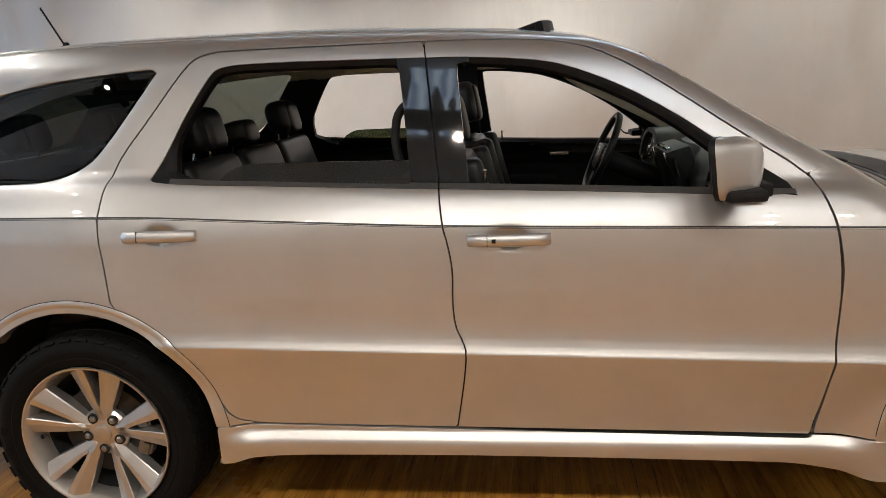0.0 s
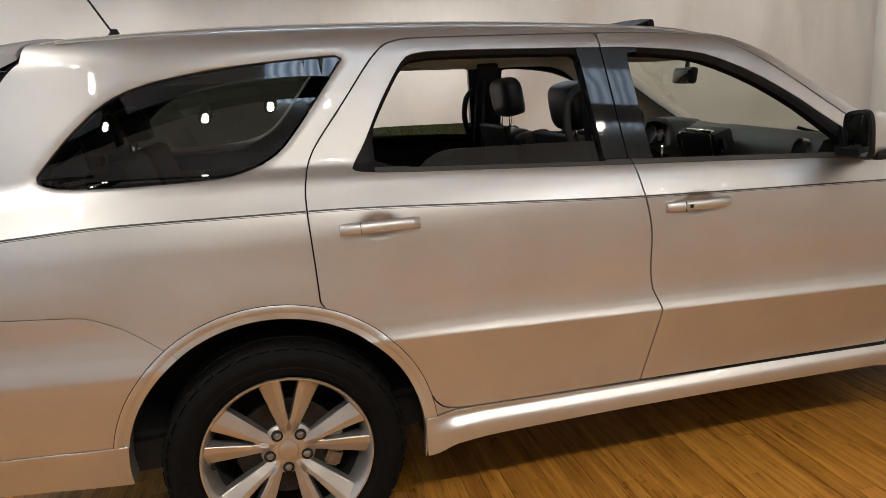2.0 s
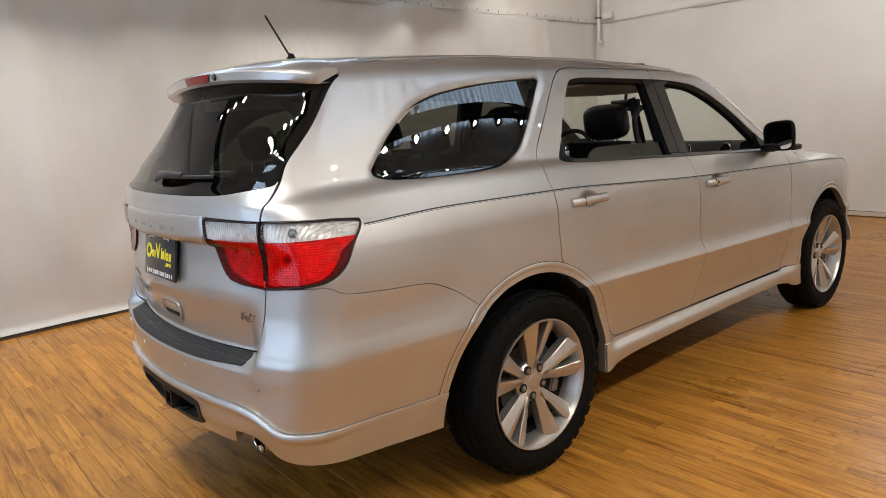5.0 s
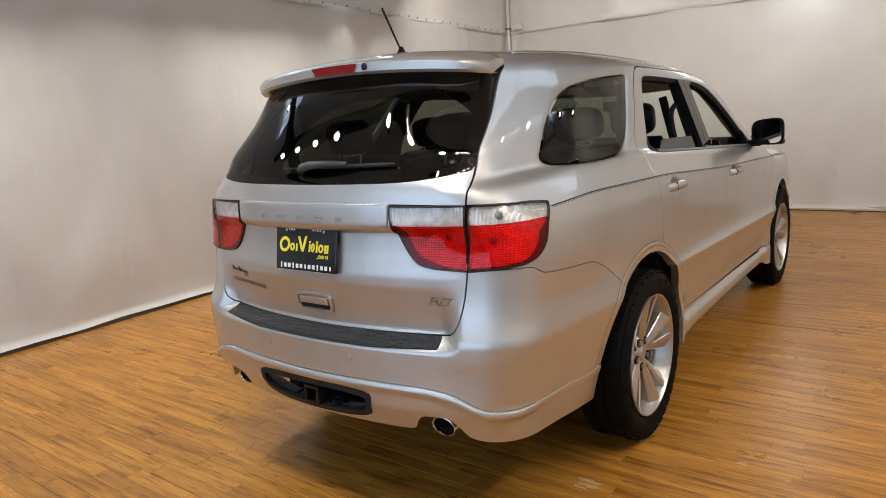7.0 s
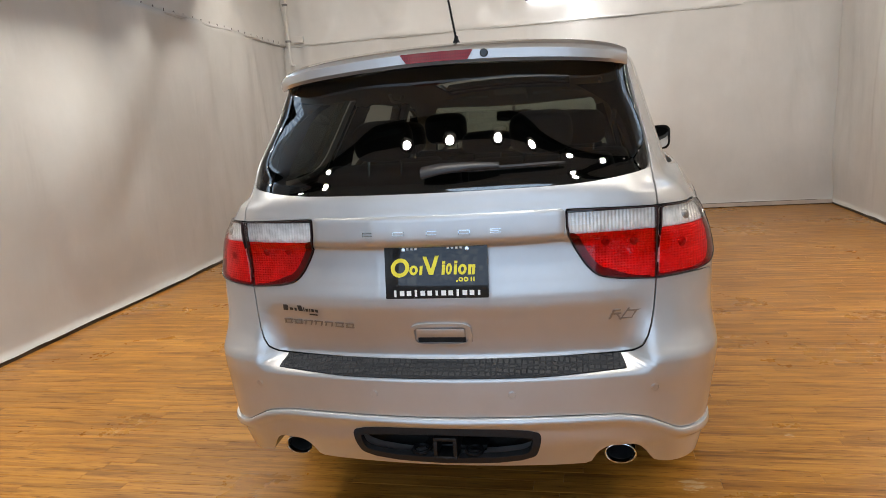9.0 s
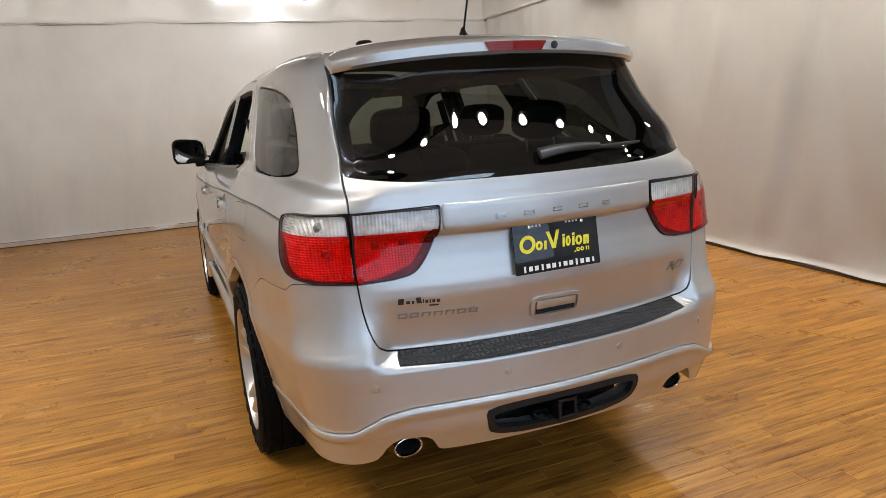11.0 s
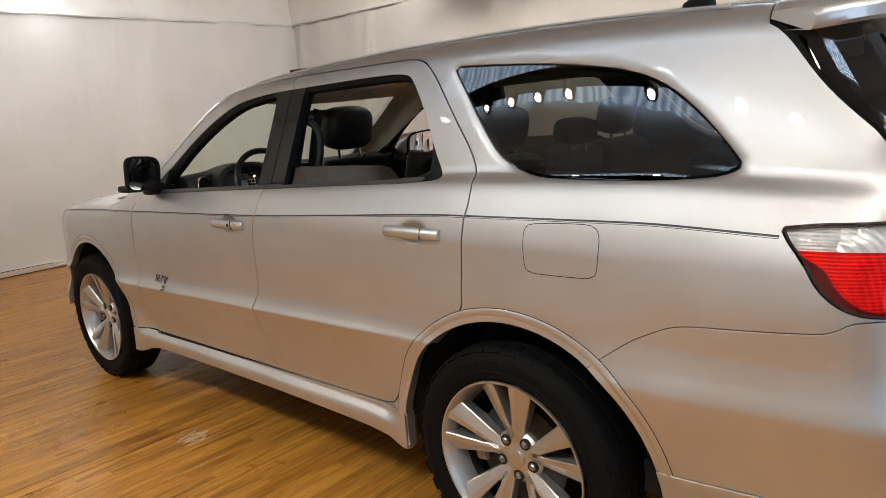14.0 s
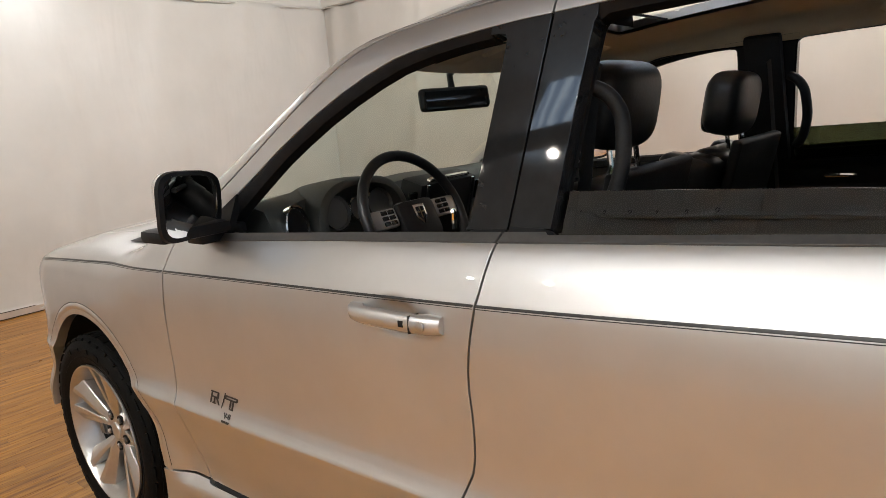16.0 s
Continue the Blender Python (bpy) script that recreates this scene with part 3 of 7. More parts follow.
CREASE = [(-2.4, 1.115), (-2.2, 1.129), (-1.86, 1.146), (-1.347, 1.141), (-0.78, 1.114), (-0.244, 1.086), (0.86, 1.050), (1.6, 1.02), (2.4, 0.95)]
ROOF = [(-2.4, 1.668), (-1.95, 1.717), (-1.4, 1.733), (-0.9, 1.728), (-0.4, 1.710), (0.0, 1.682), (0.2, 1.648), (0.36, 1.585), (0.55, 1.475), (0.75, 1.355), (0.96, 1.237), (1.12, 1.15), (1.28, 1.115), (1.5, 1.115), (1.75, 1.098), (2.0, 1.06), (2.2, 1.0), (2.4, 0.91), (2.5, 0.85)]
TAIL = [(0.18, -2.50), (0.30, -2.575), (0.42, -2.625), (0.465, -2.645), (0.50, -2.648), (0.60, -2.648), (0.665, -2.648), (0.690, -2.630),
        (0.702, -2.590), (0.73, -2.571), (0.765, -2.574), (0.84, -2.587), (0.895, -2.596), (0.91, -2.596), (0.96, -2.589), (1.02, -2.580), (1.07, -2.577), (1.084, -2.598), (1.10, -2.604),
        (1.165, -2.602), (1.20, -2.592), (1.235, -2.580), (1.28, -2.551), (1.40, -2.47), (1.62, -2.315), (1.75, -2.21)]


# towards the corners the ledge dies out
CORNER = [(0.18, -2.50), (0.30, -2.575), (0.42, -2.625), (0.465, -2.645), (0.50, -2.648), (0.60, -2.650), (0.66, -2.654), (0.695, -2.654), (0.715, -2.650), (0.74, -2.636), (0.79, -2.615), (0.85, -2.602), (0.895, -2.597), (0.96, -2.592), (1.02, -2.588), (1.10, -2.596),
          (1.165, -2.600), (1.20, -2.592), (1.235, -2.580), (1.28, -2.551), (1.40, -2.47), (1.62, -2.315), (1.75, -2.21)]


def crease_z(x):
    return lerp(x, CREASE)


def side_w(x, z):
    """Half the body's width."""
    lift = (crease_z(x) - 1.10) * ramp(z, 0.72, 1.0) + -0.03 * np.clip(x + 0.2, -1, 1.2) * ramp(z, 0.42, 0.6) * (1 - ramp(z, 0.72, 0.95))
    zz = z - lift
    soft = ramp(-x, 0.75, 1.15) + ramp(x, 0.95, 1.2)
    w = lerp(np.minimum(zz, 1.237), SECTION) - 0.008 * soft * np.clip(1 - np.abs(zz - 0.688) / 0.06, 0, 1) - 0.352 * np.maximum(zz - 1.237, 0)
    aft = ramp(-x, 1.55, 2.0) * (1 - ramp(z, 0.88, 0.98))
    w = w * (1 - aft) + lerp(np.clip(z, 0.15, 1.0), REAR_SECTION) * aft
    back = np.clip((-1.25 - x) / 0.9, 0, 1.4)
    w = w - (0.045 + 0.02 * ramp(z, 0.95, 1.15) + 0.02 * ramp(z, 1.2, 1.6)) * back**2
    w = w - 0.022 * ramp(-x, 0.2, 1.2) * ramp(z, 1.05, 1.2) * np.clip((1.64 - z) / 0.42, 0, 1)
    fore = np.clip((x - 0.7) / 1.6, 0, 1.1)
    w = w - 0.07 * fore**2
    r = np.minimum(np.hypot(x - AXLE, z - HUB_Z), np.hypot(x + AXLE, z - HUB_Z))
    flare = 0.006 * (1 - ramp(r, 0.50, 0.70))
    # under the flares the panel stays full down to the sill
    full = (1 - ramp(r, 0.48, 0.60)) * (1 - ramp(z, 0.45, 0.62)) * (1 - ramp(-x, 1.6, 1.85))
    w = w * (1 - full) + 0.895 * full
    return w + flare * (1 - ramp(z, 0.9, 1.05))


def tail_f(x, y, z):
    """The tail's own surface, before it rounds into the flanks."""
    ease = ramp(np.abs(y), 0.54, 0.65)
    bow = (0.03 + 0.05 * ramp(z, 1.30, 1.50)) * ramp(z, 1.20, 1.30) * np.clip((np.abs(y) - 0.2) / 0.42, 0, 1) ** 2
    return (bow + lerp(z, TAIL) * (1 - ease) + lerp(z, CORNER) * ease + (0.20 - 0.045 * ramp(z, 1.15, 1.3)) * y**2 + 0.05 * y**4 - x) * (1 - 0.15 * ramp(z, 1.2, 1.35))


def body_f(x, y, z):
    """Below 0 inside the body."""
    a = np.abs(y)
    side = a - side_w(x, z)
    crown = 0.055 - 0.03 * ramp(x, 0.0, 0.4) - 0.005 * ramp(x, 1.0, 1.3)
    roof = (z - lerp(x, ROOF) + crown * (y / 0.66) ** 2 + 0.012 * (y / 0.66) ** 4) * (1 - 0.14 * ramp(x, 0.3, 0.5) * (1 - ramp(x, 1.0, 1.25)))
    tail = tail_f(x, y, z)
    k = 0.13 - 0.085 * ramp(z, 1.22, 1.36)
    nose = x - (2.40 - 0.24 * y**2 - 0.06 * ramp(z, 0.85, 1.05))
    f = smax(side, tail, k)
    f = smax(f, nose, 0.34)
    return smax(f, roof, 0.06)


def body_normal(p):
    e, g = 0.002, []
    for n in range(3):
        d = np.zeros(3)
        d[n] = e
        g.append(body_f(*(p + d).T) - body_f(*(p - d).T))
    g = np.array(g).T
    return g / (np.linalg.norm(g, axis=1, keepdims=True) + 1e-12)


def meet(origin, way, near, far, steps=40):
    """The last place, going out along each ray, where the body ends."""
    lo, hi = np.full(len(origin), near), np.full(len(origin), far)
    for _ in range(steps):
        mid = (lo + hi) / 2
        inside = body_f(*(origin + way * mid[:, None]).T) < 0
        lo, hi = np.where(inside, mid, lo), np.where(inside, hi, mid)
    return origin + way * lo[:, None]


# ---- the base sheet of one half of the body (its right side, y below 0) ----
FAN_X, MID_Z = 1.70, 0.95


def base_sheet():
    zs = np.unique(np.concatenate([np.arange(0.17, 1.60, 0.0085), np.arange(0.664, 0.738, 0.0032)]).round(4))
    low = np.arctan2(zs - MID_Z, 0.88)
    phi = np.concatenate([low, np.linspace(low[-1], np.pi / 2, 46)[1:]])
    cols = [(FAN_X, 0.0, a) for a in np.radians(np.linspace(0, 90, 46))[:-1]]
    cols += [(x, 0.0, np.pi / 2) for x in np.linspace(FAN_X, -FAN_X, 200)]
    cols += [(-FAN_X, 0.0, a) for a in np.radians(np.linspace(90, 180, 101))[1:]]
    c = np.array(cols)
    az, ph = np.meshgrid(c[:, 2], phi, indexing="ij")
    origin = np.stack([np.repeat(c[:, 0][:, None], len(phi), 1), np.zeros_like(az), np.full_like(az, MID_Z)], -1).reshape(-1, 3)
    way = np.stack([np.cos(az) * np.cos(ph), -np.sin(az) * np.cos(ph), np.sin(ph)], -1).reshape(-1, 3)
    p = meet(origin, way, 0.0, 1.6)
    p[np.abs(p[:, 1]) < 1e-4, 1] = 0
    n, m = len(c), len(phi)
    i, j = np.meshgrid(np.arange(n - 1), np.arange(m - 1), indexing="ij")
    a = (i * m + j).ravel()
    return p, np.stack([a, a + 1, a + m + 1, a + m], 1)


def clip(sheet, field):
    """Keeps what lies where field > 0, cutting the faces that straddle."""
    p, faces = sheet
    v = field(p) if callable(field) else field
    inside = v > 0
    polys, keep = [], []
    extra, at = [], {}
    groups = faces if isinstance(faces, list) else [f for f in faces]
    counts = [inside[f].sum() if not isinstance(f, list) else sum(inside[k] for k in f) for f in groups]
    for f, c in zip(groups, counts):
        if c == len(f):
            polys.append(list(f))
        elif c:
            poly = []
            for a, b in zip(f, list(f[1:]) + [f[0]]):
                if inside[a]:
                    poly.append(a)
                if inside[a] != inside[b]:
                    key = (min(a, b), max(a, b))
                    if key not in at:
                        u = v[key[0]] / (v[key[0]] - v[key[1]])
                        at[key] = len(p) + len(extra)
                        extra.append(p[key[0]] * (1 - u) + p[key[1]] * u)
                    poly.append(at[key])
            if len(poly) > 2:
                polys.append(poly)
    p = np.concatenate([p, extra]) if extra else p
    used = sorted({k for f in polys for k in f})
    to = {k: n for n, k in enumerate(used)}
    return p[used], [[to[k] for k in f] for f in polys]


def soften(poly, rounds=2, keep=()):
    """Rounds the corners of a closed outline by cutting them; corners in keep stay sharp."""
    pts = [tuple(p) for p in poly]
    sharp = {tuple(poly[k]) for k in keep}
    for _ in range(rounds):
        out = []
        for k, p in enumerate(pts):
            q, r = pts[k - 1], pts[(k + 1) % len(pts)]
            if p in sharp:
                out.append(p)
            else:
                out += [tuple(0.75 * p[n] + 0.25 * q[n] for n in (0, 1)), tuple(0.75 * p[n] + 0.25 * r[n] for n in (0, 1))]
        pts = out
    return pts


def within(a, b, poly):
    """The distance to a closed outline, above 0 inside it."""
    best, odd = np.full(len(a), 1e9), np.zeros(len(a), bool)
    for (x0, y0), (x1, y1) in zip(poly, poly[1:] + poly[:1]):
        dx, dy = x1 - x0, y1 - y0
        u = np.clip(((a - x0) * dx + (b - y0) * dy) / (dx * dx + dy * dy + 1e-12), 0, 1)
        best = np.minimum(best, np.hypot(a - x0 - u * dx, b - y0 - u * dy))
        if abs(dy) > 1e-12:
            odd ^= ((y0 > b) != (y1 > b)) & (a < dx * (b - y0) / dy + x0)
    return np.where(odd, best, -best)


def along(p):
    """How far round the body a place lies: x on the flank, then on round the tail."""
    x, y = p[:, 0], np.abs(p[:, 1])
    return np.where(x > -FAN_X, x, -FAN_X - 0.95 * np.arctan2(-(x + FAN_X), y))


def go_round(x, y):
    return float(along(np.array([[x, y, 0.0]]))[0])


# ---- outlines: x and height on the flank, y and height at the tail ----
B_SEAM = [(-0.236, 0.405), (-0.222, 0.48), (-0.203, 0.583), (-0.188, 0.690), (-0.199, 0.722), (-0.222, 0.77), (-0.226, 0.86), (-0.220, 0.942), (-0.230, 1.02), (-0.246, 1.085), (-0.258, 1.19), (-0.303, 1.627)]
FRONT_DOOR = B_SEAM + [(-0.05, 1.620), (0.10, 1.607), (0.217, 1.578), (0.335, 1.515), (0.458, 1.434), (0.613, 1.322), (0.81, 1.19), (0.835, 1.139), (0.862, 1.05), (0.885, 0.89), (0.880, 0.725), (0.866, 0.541), (0.845, 0.388)]
REAR_DOOR = B_SEAM[::-1] + [(-0.862, 0.418), (-0.93, 0.424), (-0.985, 0.45), (-1.027, 0.527), (-1.076, 0.622), (-1.152, 0.718), (-1.242, 0.79), (-1.337, 0.832), (-1.341, 0.96),
                            (-1.347, 1.078), (-1.349, 1.14), (-1.347, 1.198), (-1.332, 1.263), (-1.300, 1.323), (-1.207, 1.435), (-1.11, 1.56), (-1.06, 1.611), (-1.015, 1.629), (-0.952, 1.635)]
FRONT_DLO = [(-0.28, 1.1875), (0.30, 1.160), (0.770, 1.131), (0.748, 1.168), (0.556, 1.296), (0.455, 1.370), (0.295, 1.464), (0.13, 1.533), (0.016, 1.556), (-0.187, 1.574), (-0.325, 1.5775)]
FRONT_OPEN = [(-0.170, 1.203), (0.30, 1.182), (0.600, 1.165), (0.650, 1.184), (0.528, 1.284), (0.437, 1.354), (0.281, 1.446), (0.119, 1.515), (0.012, 1.539), (-0.10, 1.553), (-0.175, 1.557), (-0.200, 1.556), (-0.203, 1.535)]
REAR_DLO = [(-0.235, 1.185), (-0.70, 1.208), (-1.205, 1.232), (-1.188, 1.262), (-1.146, 1.322), (-1.091, 1.428), (-1.012, 1.548), (-0.972, 1.589), (-0.773, 1.590), (-0.28, 1.5765)]
REAR_OPEN = [(-0.345, 1.199), (-0.70, 1.217), (-1.118, 1.239), (-1.122, 1.35), (-1.080, 1.425), (-1.001, 1.547), (-0.964, 1.574), (-0.773, 1.575), (-0.425, 1.568), (-0.388, 1.565), (-0.379, 1.545)]
QUARTER = [(-1.180, 1.590), (-1.355, 1.583), (-1.554, 1.568), (-1.761, 1.538), (-1.884, 1.494), (-1.988, 1.409), (-2.061, 1.331), (-2.118, 1.262), (-1.927, 1.251), (-1.683, 1.252), (-1.527, 1.258), (-1.42, 1.298), (-1.343, 1.381), (-1.262, 1.485)]
GATE = [(-0.2, 0.712), (0.52, 0.716), (0.58, 0.722), (0.614, 0.754), (0.637, 0.827), (0.649, 0.943), (0.655, 1.05), (0.656, 1.16), (0.648, 1.25), (0.641, 1.32), (0.630, 1.40), (0.610, 1.505), (0.597, 1.58), (0.580, 1.75), (-0.2, 1.75)]
GATE_GLASS = [(-0.2, 1.236), (0.30, 1.238), (0.45, 1.242), (0.57, 1.256), (0.66, 1.272), (0.66, 1.70), (-0.2, 1.70)]
LAMP_IN = [(0.390, 1.171), (0.670, 1.163), (0.664, 0.942), (0.497, 0.953), (0.452, 0.983), (0.410, 1.05), (0.391, 1.10)]
LAMP_OUT = [(go_round(-2.475, 0.640), 1.163), (go_round(-2.226, 0.803), 1.151), (go_round(-2.219, 0.808), 1.132), (go_round(-2.262, 0.813), 1.07), (go_round(-2.285, 0.812), 1.015),
            (go_round(-2.325, 0.797), 0.974), (go_round(-2.375, 0.768), 0.958), (go_round(-2.49, 0.635), 0.944)]
BUMPER_TOP = [(-1.0, 0.60), (-1.70, 0.70), (-1.80, 0.772), (-1.93, 0.857), (-2.03, 0.895), (go_round(-2.2, 0.847), 0.908), (go_round(-2.30, 0.81), 0.920), (go_round(-2.35, 0.785), 0.947), (go_round(-2.39, 0.755), 0.950), (-9.0, 0.950)]
SPLIT = [(0.0, 0.552), (0.30, 0.553), (0.50, 0.550), (0.60, 0.535), (0.66, 0.508), (0.71, 0.484), (0.76, 0.477), (1.0, 0.476)]
RX, RZ = -1.497, 0.372


def lower_edge(p):
    x, y = p[:, 0], np.abs(p[:, 1])
    side = lerp(x, [(-2.3, 0.345), (-1.95, 0.335), (-1.5, 0.33), (-1.01, 0.288), (-0.93, 0.305), (-0.75, 0.318), (-0.2, 0.325), (0.75, 0.315), (0.92, 0.290), (1.02, 0.262), (1.5, 0.3), (1.95, 0.38), (2.05, 0.44), (2.4, 0.46)])
    rear = lerp(y, [(0, 0.378), (0.35, 0.378), (0.435, 0.380), (0.465, 0.425), (0.50, 0.447), (0.566, 0.447), (0.60, 0.425), (0.635, 0.37), (0.70, 0.352), (0.8, 0.345)])
    return np.where(x < -2.3, rear, side)


def arch(p):
    """Below 0 inside a wheel opening."""
    x, z = p[:, 0], p[:, 2]
    return np.minimum(np.hypot(x - RX, z - RZ), np.hypot(x - AXLE, z - RZ)) - 0.459


GAP = 0.0032


def flank(poly, keep=(), rounds=1):
    q = soften(poly, rounds, keep)
    return lambda p: np.minimum(within(p[:, 0], p[:, 2], q), p[:, 0] + 2.25)


def at_tail(poly, keep=(), rounds=1):
    q = soften(poly, rounds, keep)
    return lambda p: np.minimum(within(np.abs(p[:, 1]), p[:, 2], q), -2.06 - 0.10 * np.abs(p[:, 1]) - p[:, 0])


def wrapped(poly, keep=(), rounds=1):
    q = soften(poly, rounds, keep)
    return lambda p: np.minimum(within(along(p), p[:, 2], q), -1.5 - p[:, 0])


in_front_door, in_rear_door = flank(FRONT_DOOR, (0, len(FRONT_DOOR) - 1, 11)), flank(REAR_DOOR, (0, 11, 12))
in_front_dlo, in_rear_dlo = flank(FRONT_DLO, (0, 10)), flank(REAR_DLO, (0, 9), 2)
in_front_open, in_rear_open = flank(FRONT_OPEN, (0,)), flank(REAR_OPEN, (0,))
in_quarter = flank(QUARTER, (0,), 2)
in_gate, in_glass = at_tail(GATE, (0, 14)), at_tail(GATE_GLASS, (0, 6, 5))
in_lamp_in, in_lamp_out = at_tail(LAMP_IN, (0, 1, 2)), wrapped(LAMP_OUT, (0, 7))
not_arch = lambda p: arch(p)
above_edge = lambda p: p[:, 2] - lower_edge(p)
below_bumper = lambda p: np.minimum(lerp(along(p) * -1, [(-s, z) for s, z in BUMPER_TOP]) - p[:, 2], -1.6 - p[:, 0])
above_split = lambda p: p[:, 2] - lerp(np.abs(p[:, 1]), SPLIT)
is_skirt = lambda p: np.minimum(np.minimum(0.408 - 0.012 * p[:, 0] - p[:, 2], 1.06 - np.abs(p[:, 0] - 0.02)), 9.0)


def hood_line(p):
    """Above 0 on the bonnet."""
    x, y, z = p[:, 0], np.abs(p[:, 1]), p[:, 2]
    return np.minimum(np.minimum(x - 1.36 + 0.10 * y**2, 2.30 - x), np.minimum(lerp(x, [(1.1, 0.60), (1.6, 0.66), (2.3, 0.60)]) - y, z - 0.75))


def windscreen(p):
    x, y, z = p[:, 0], np.abs(p[:, 1]), p[:, 2]
    edge = lerp(x, [(0.30, 0.535), (0.45, 0.580), (0.8, 0.650), (1.2, 0.715)])
    return np.minimum(np.minimum(x - 0.34 - 0.07 * (1 - (y / 0.5) ** 2), 1.19 - 0.05 * y**2 - x), np.minimum(edge - y, z - 0.95))


def fender(p):
    x, z = p[:, 0], p[:, 2]
    seam = lerp(z, [(0.38, 0.852), (0.541, 0.866), (0.725, 0.880), (0.89, 0.885), (1.05, 0.862), (1.139, 0.835), (1.19, 0.81), (1.24, 1.25), (1.4, 1.6)])
    return np.minimum(x - seam, np.maximum(1.28 - p[:, 2], x - 1.1))


def flip(p):
    return p * np.array([1, -1, 1])


def skin(name, sheet, mat, parent, label="", lift=0.0, rim=0.016, side=-1, whole=False):
    """A panel: its outer face on the body's surface, its rim turned in. side 1: mirrored to the left. whole: both halves in one."""
    p, faces = sheet
    n = root = body_normal(p)
    p = p + n * (lift if not callable(lift) else lift(p)[:, None])
    if callable(lift):
        n = sheet_normals(p, faces, n)
    edges = {}
    for f in faces:
        for a, b in zip(f, f[1:] + f[:1]):
            edges[(a, b)] = edges.get((a, b), 0) + 1
    rims = [(a, b) for a, b in edges if (b, a) not in edges and not (abs(p[a, 1]) < 2e-4 and abs(p[b, 1]) < 2e-4)]
    verts, norms, polys = [p], [n], [list(f) for f in faces]
    if rim and rims:
        ring = sorted({k for e in rims for k in e})
        to = {k: i for i, k in enumerate(ring)}
        out = np.zeros((len(ring), 3))
        for a, b in rims:
            w = np.cross(p[b] - p[a], root[a])
            w /= np.linalg.norm(w) + 1e-9
            out[to[a]] += w
            out[to[b]] += w
        out /= np.linalg.norm(out, axis=1, keepdims=True) + 1e-9
        k0 = len(p)
        m = len(ring)
        turn = (out + root[ring]) / (np.linalg.norm(out + root[ring], axis=1, keepdims=True) + 1e-9)
        verts += [p[ring], p[ring] + out * 0.0012 - root[ring] * 0.0016, p[ring] - root[ring] * rim + out * 0.001]
        norms += [n[ring] * 0.9 + turn * 0.1, out, out]
        for a, b in rims:
            i, j = to[a], to[b]
            for r in (0, 1):
                polys.append([k0 + r * m + i, k0 + (r + 1) * m + i, k0 + (r + 1) * m + j, k0 + r * m + j])
    verts, norms = np.concatenate(verts), np.concatenate(norms)
    if whole:
        seam = {k: k for k in range(len(verts)) if abs(verts[k, 1]) < 2e-4 and k < len(p)}
        verts[list(seam), 1] = 0
        other, extra = {}, []
        for k in range(len(verts)):
            other[k] = k if k in seam else len(verts) + len(extra)
            if k not in seam:
                extra.append(k)
        polys = polys + [[other[k] for k in f][::-1] for f in polys]
        verts, norms = np.concatenate([verts, flip(verts[extra])]), np.concatenate([norms, flip(norms[extra])])
        norms[list(seam), 1] = 0
        norms /= np.linalg.norm(norms, axis=1, keepdims=True) + 1e-9
    elif side > 0:
        verts, norms, polys = flip(verts), flip(norms), [f[::-1] for f in polys]
    return mesh_ob(name, verts, polys, mat, parent, label, normals=norms)


def sheet_normals(p, faces, like):
    n = np.zeros_like(p)
    for f in faces:
        a = np.cross(p[f[1]] - p[f[0]], p[f[2]] - p[f[0]])
        if len(f) > 3:
            a = a + np.cross(p[f[2]] - p[f[0]], p[f[3]] - p[f[0]])
        n[f] += a
    n *= np.sign((n * like).sum(1, keepdims=True))
    return n / (np.linalg.norm(n, axis=1, keepdims=True) + 1e-12)


def cut(sheet, *fields, gap=GAP):
    for f in fields:
        sheet = clip(sheet, (lambda p, f=f: f(p) - gap))
    return sheet


def no(field):
    return lambda p: -field(p)


car = thing("car", "silver metallic sport utility car parked on the wooden floor", "car")
SHEET = base_sheet()
SHEET = clip(SHEET, above_edge)
SHEET = clip(SHEET, not_arch)

skirt_area = cut(SHEET, is_skirt, no(in_front_door), no(in_rear_door))
doors = {}
fd = cut(SHEET, in_front_door)
fd_paint = cut(fd, no(in_front_dlo), no(is_skirt), gap=0.0008)
fd_trim = cut(cut(fd, in_front_dlo, gap=0.0), no(in_front_open), gap=0.0)
rd = cut(SHEET, in_rear_door)
rd_paint = cut(rd, no(in_rear_dlo), no(is_skirt), gap=0.0008)
rd_trim = cut(cut(rd, in_rear_dlo, gap=0.0), no(in_rear_open), gap=0.0)
quarter_glass = cut(SHEET, in_quarter, gap=0.004)
gate = cut(SHEET, in_gate)
gate_glass = cut(gate, in_glass, gap=0.0015)
gate_low = cut(gate, no(in_glass), no(in_lamp_in), gap=0.0015)
lamp_in, lamp_out = cut(SHEET, in_lamp_in, in_gate), cut(SHEET, in_lamp_out, no(in_gate))
outside_gate = cut(SHEET, no(in_gate))
bumper_all = cut(cut(outside_gate, below_bumper, gap=0.0022), no(in_lamp_out))
low_gate_gap = cut(cut(SHEET, lambda p: np.minimum(0.716 - p[:, 2], -1.9 - p[:, 0]), gap=0.0), below_bumper, gap=0.0)
bumper = cut(bumper_all, above_split, gap=0.0026)
valance = cut(bumper_all, no(above_split), gap=0.0012)
fend = cut(SHEET, fender, no(hood_line), no(windscreen), no(is_skirt), no(in_front_door))
bonnet, screen = cut(SHEET, hood_line), cut(SHEET, windscreen)
shell = cut(cut(outside_gate, no(below_bumper), gap=0.0022), no(in_front_door), no(in_rear_door), no(in_quarter), no(in_lamp_out), no(fender), no(hood_line), no(windscreen), no(is_skirt))

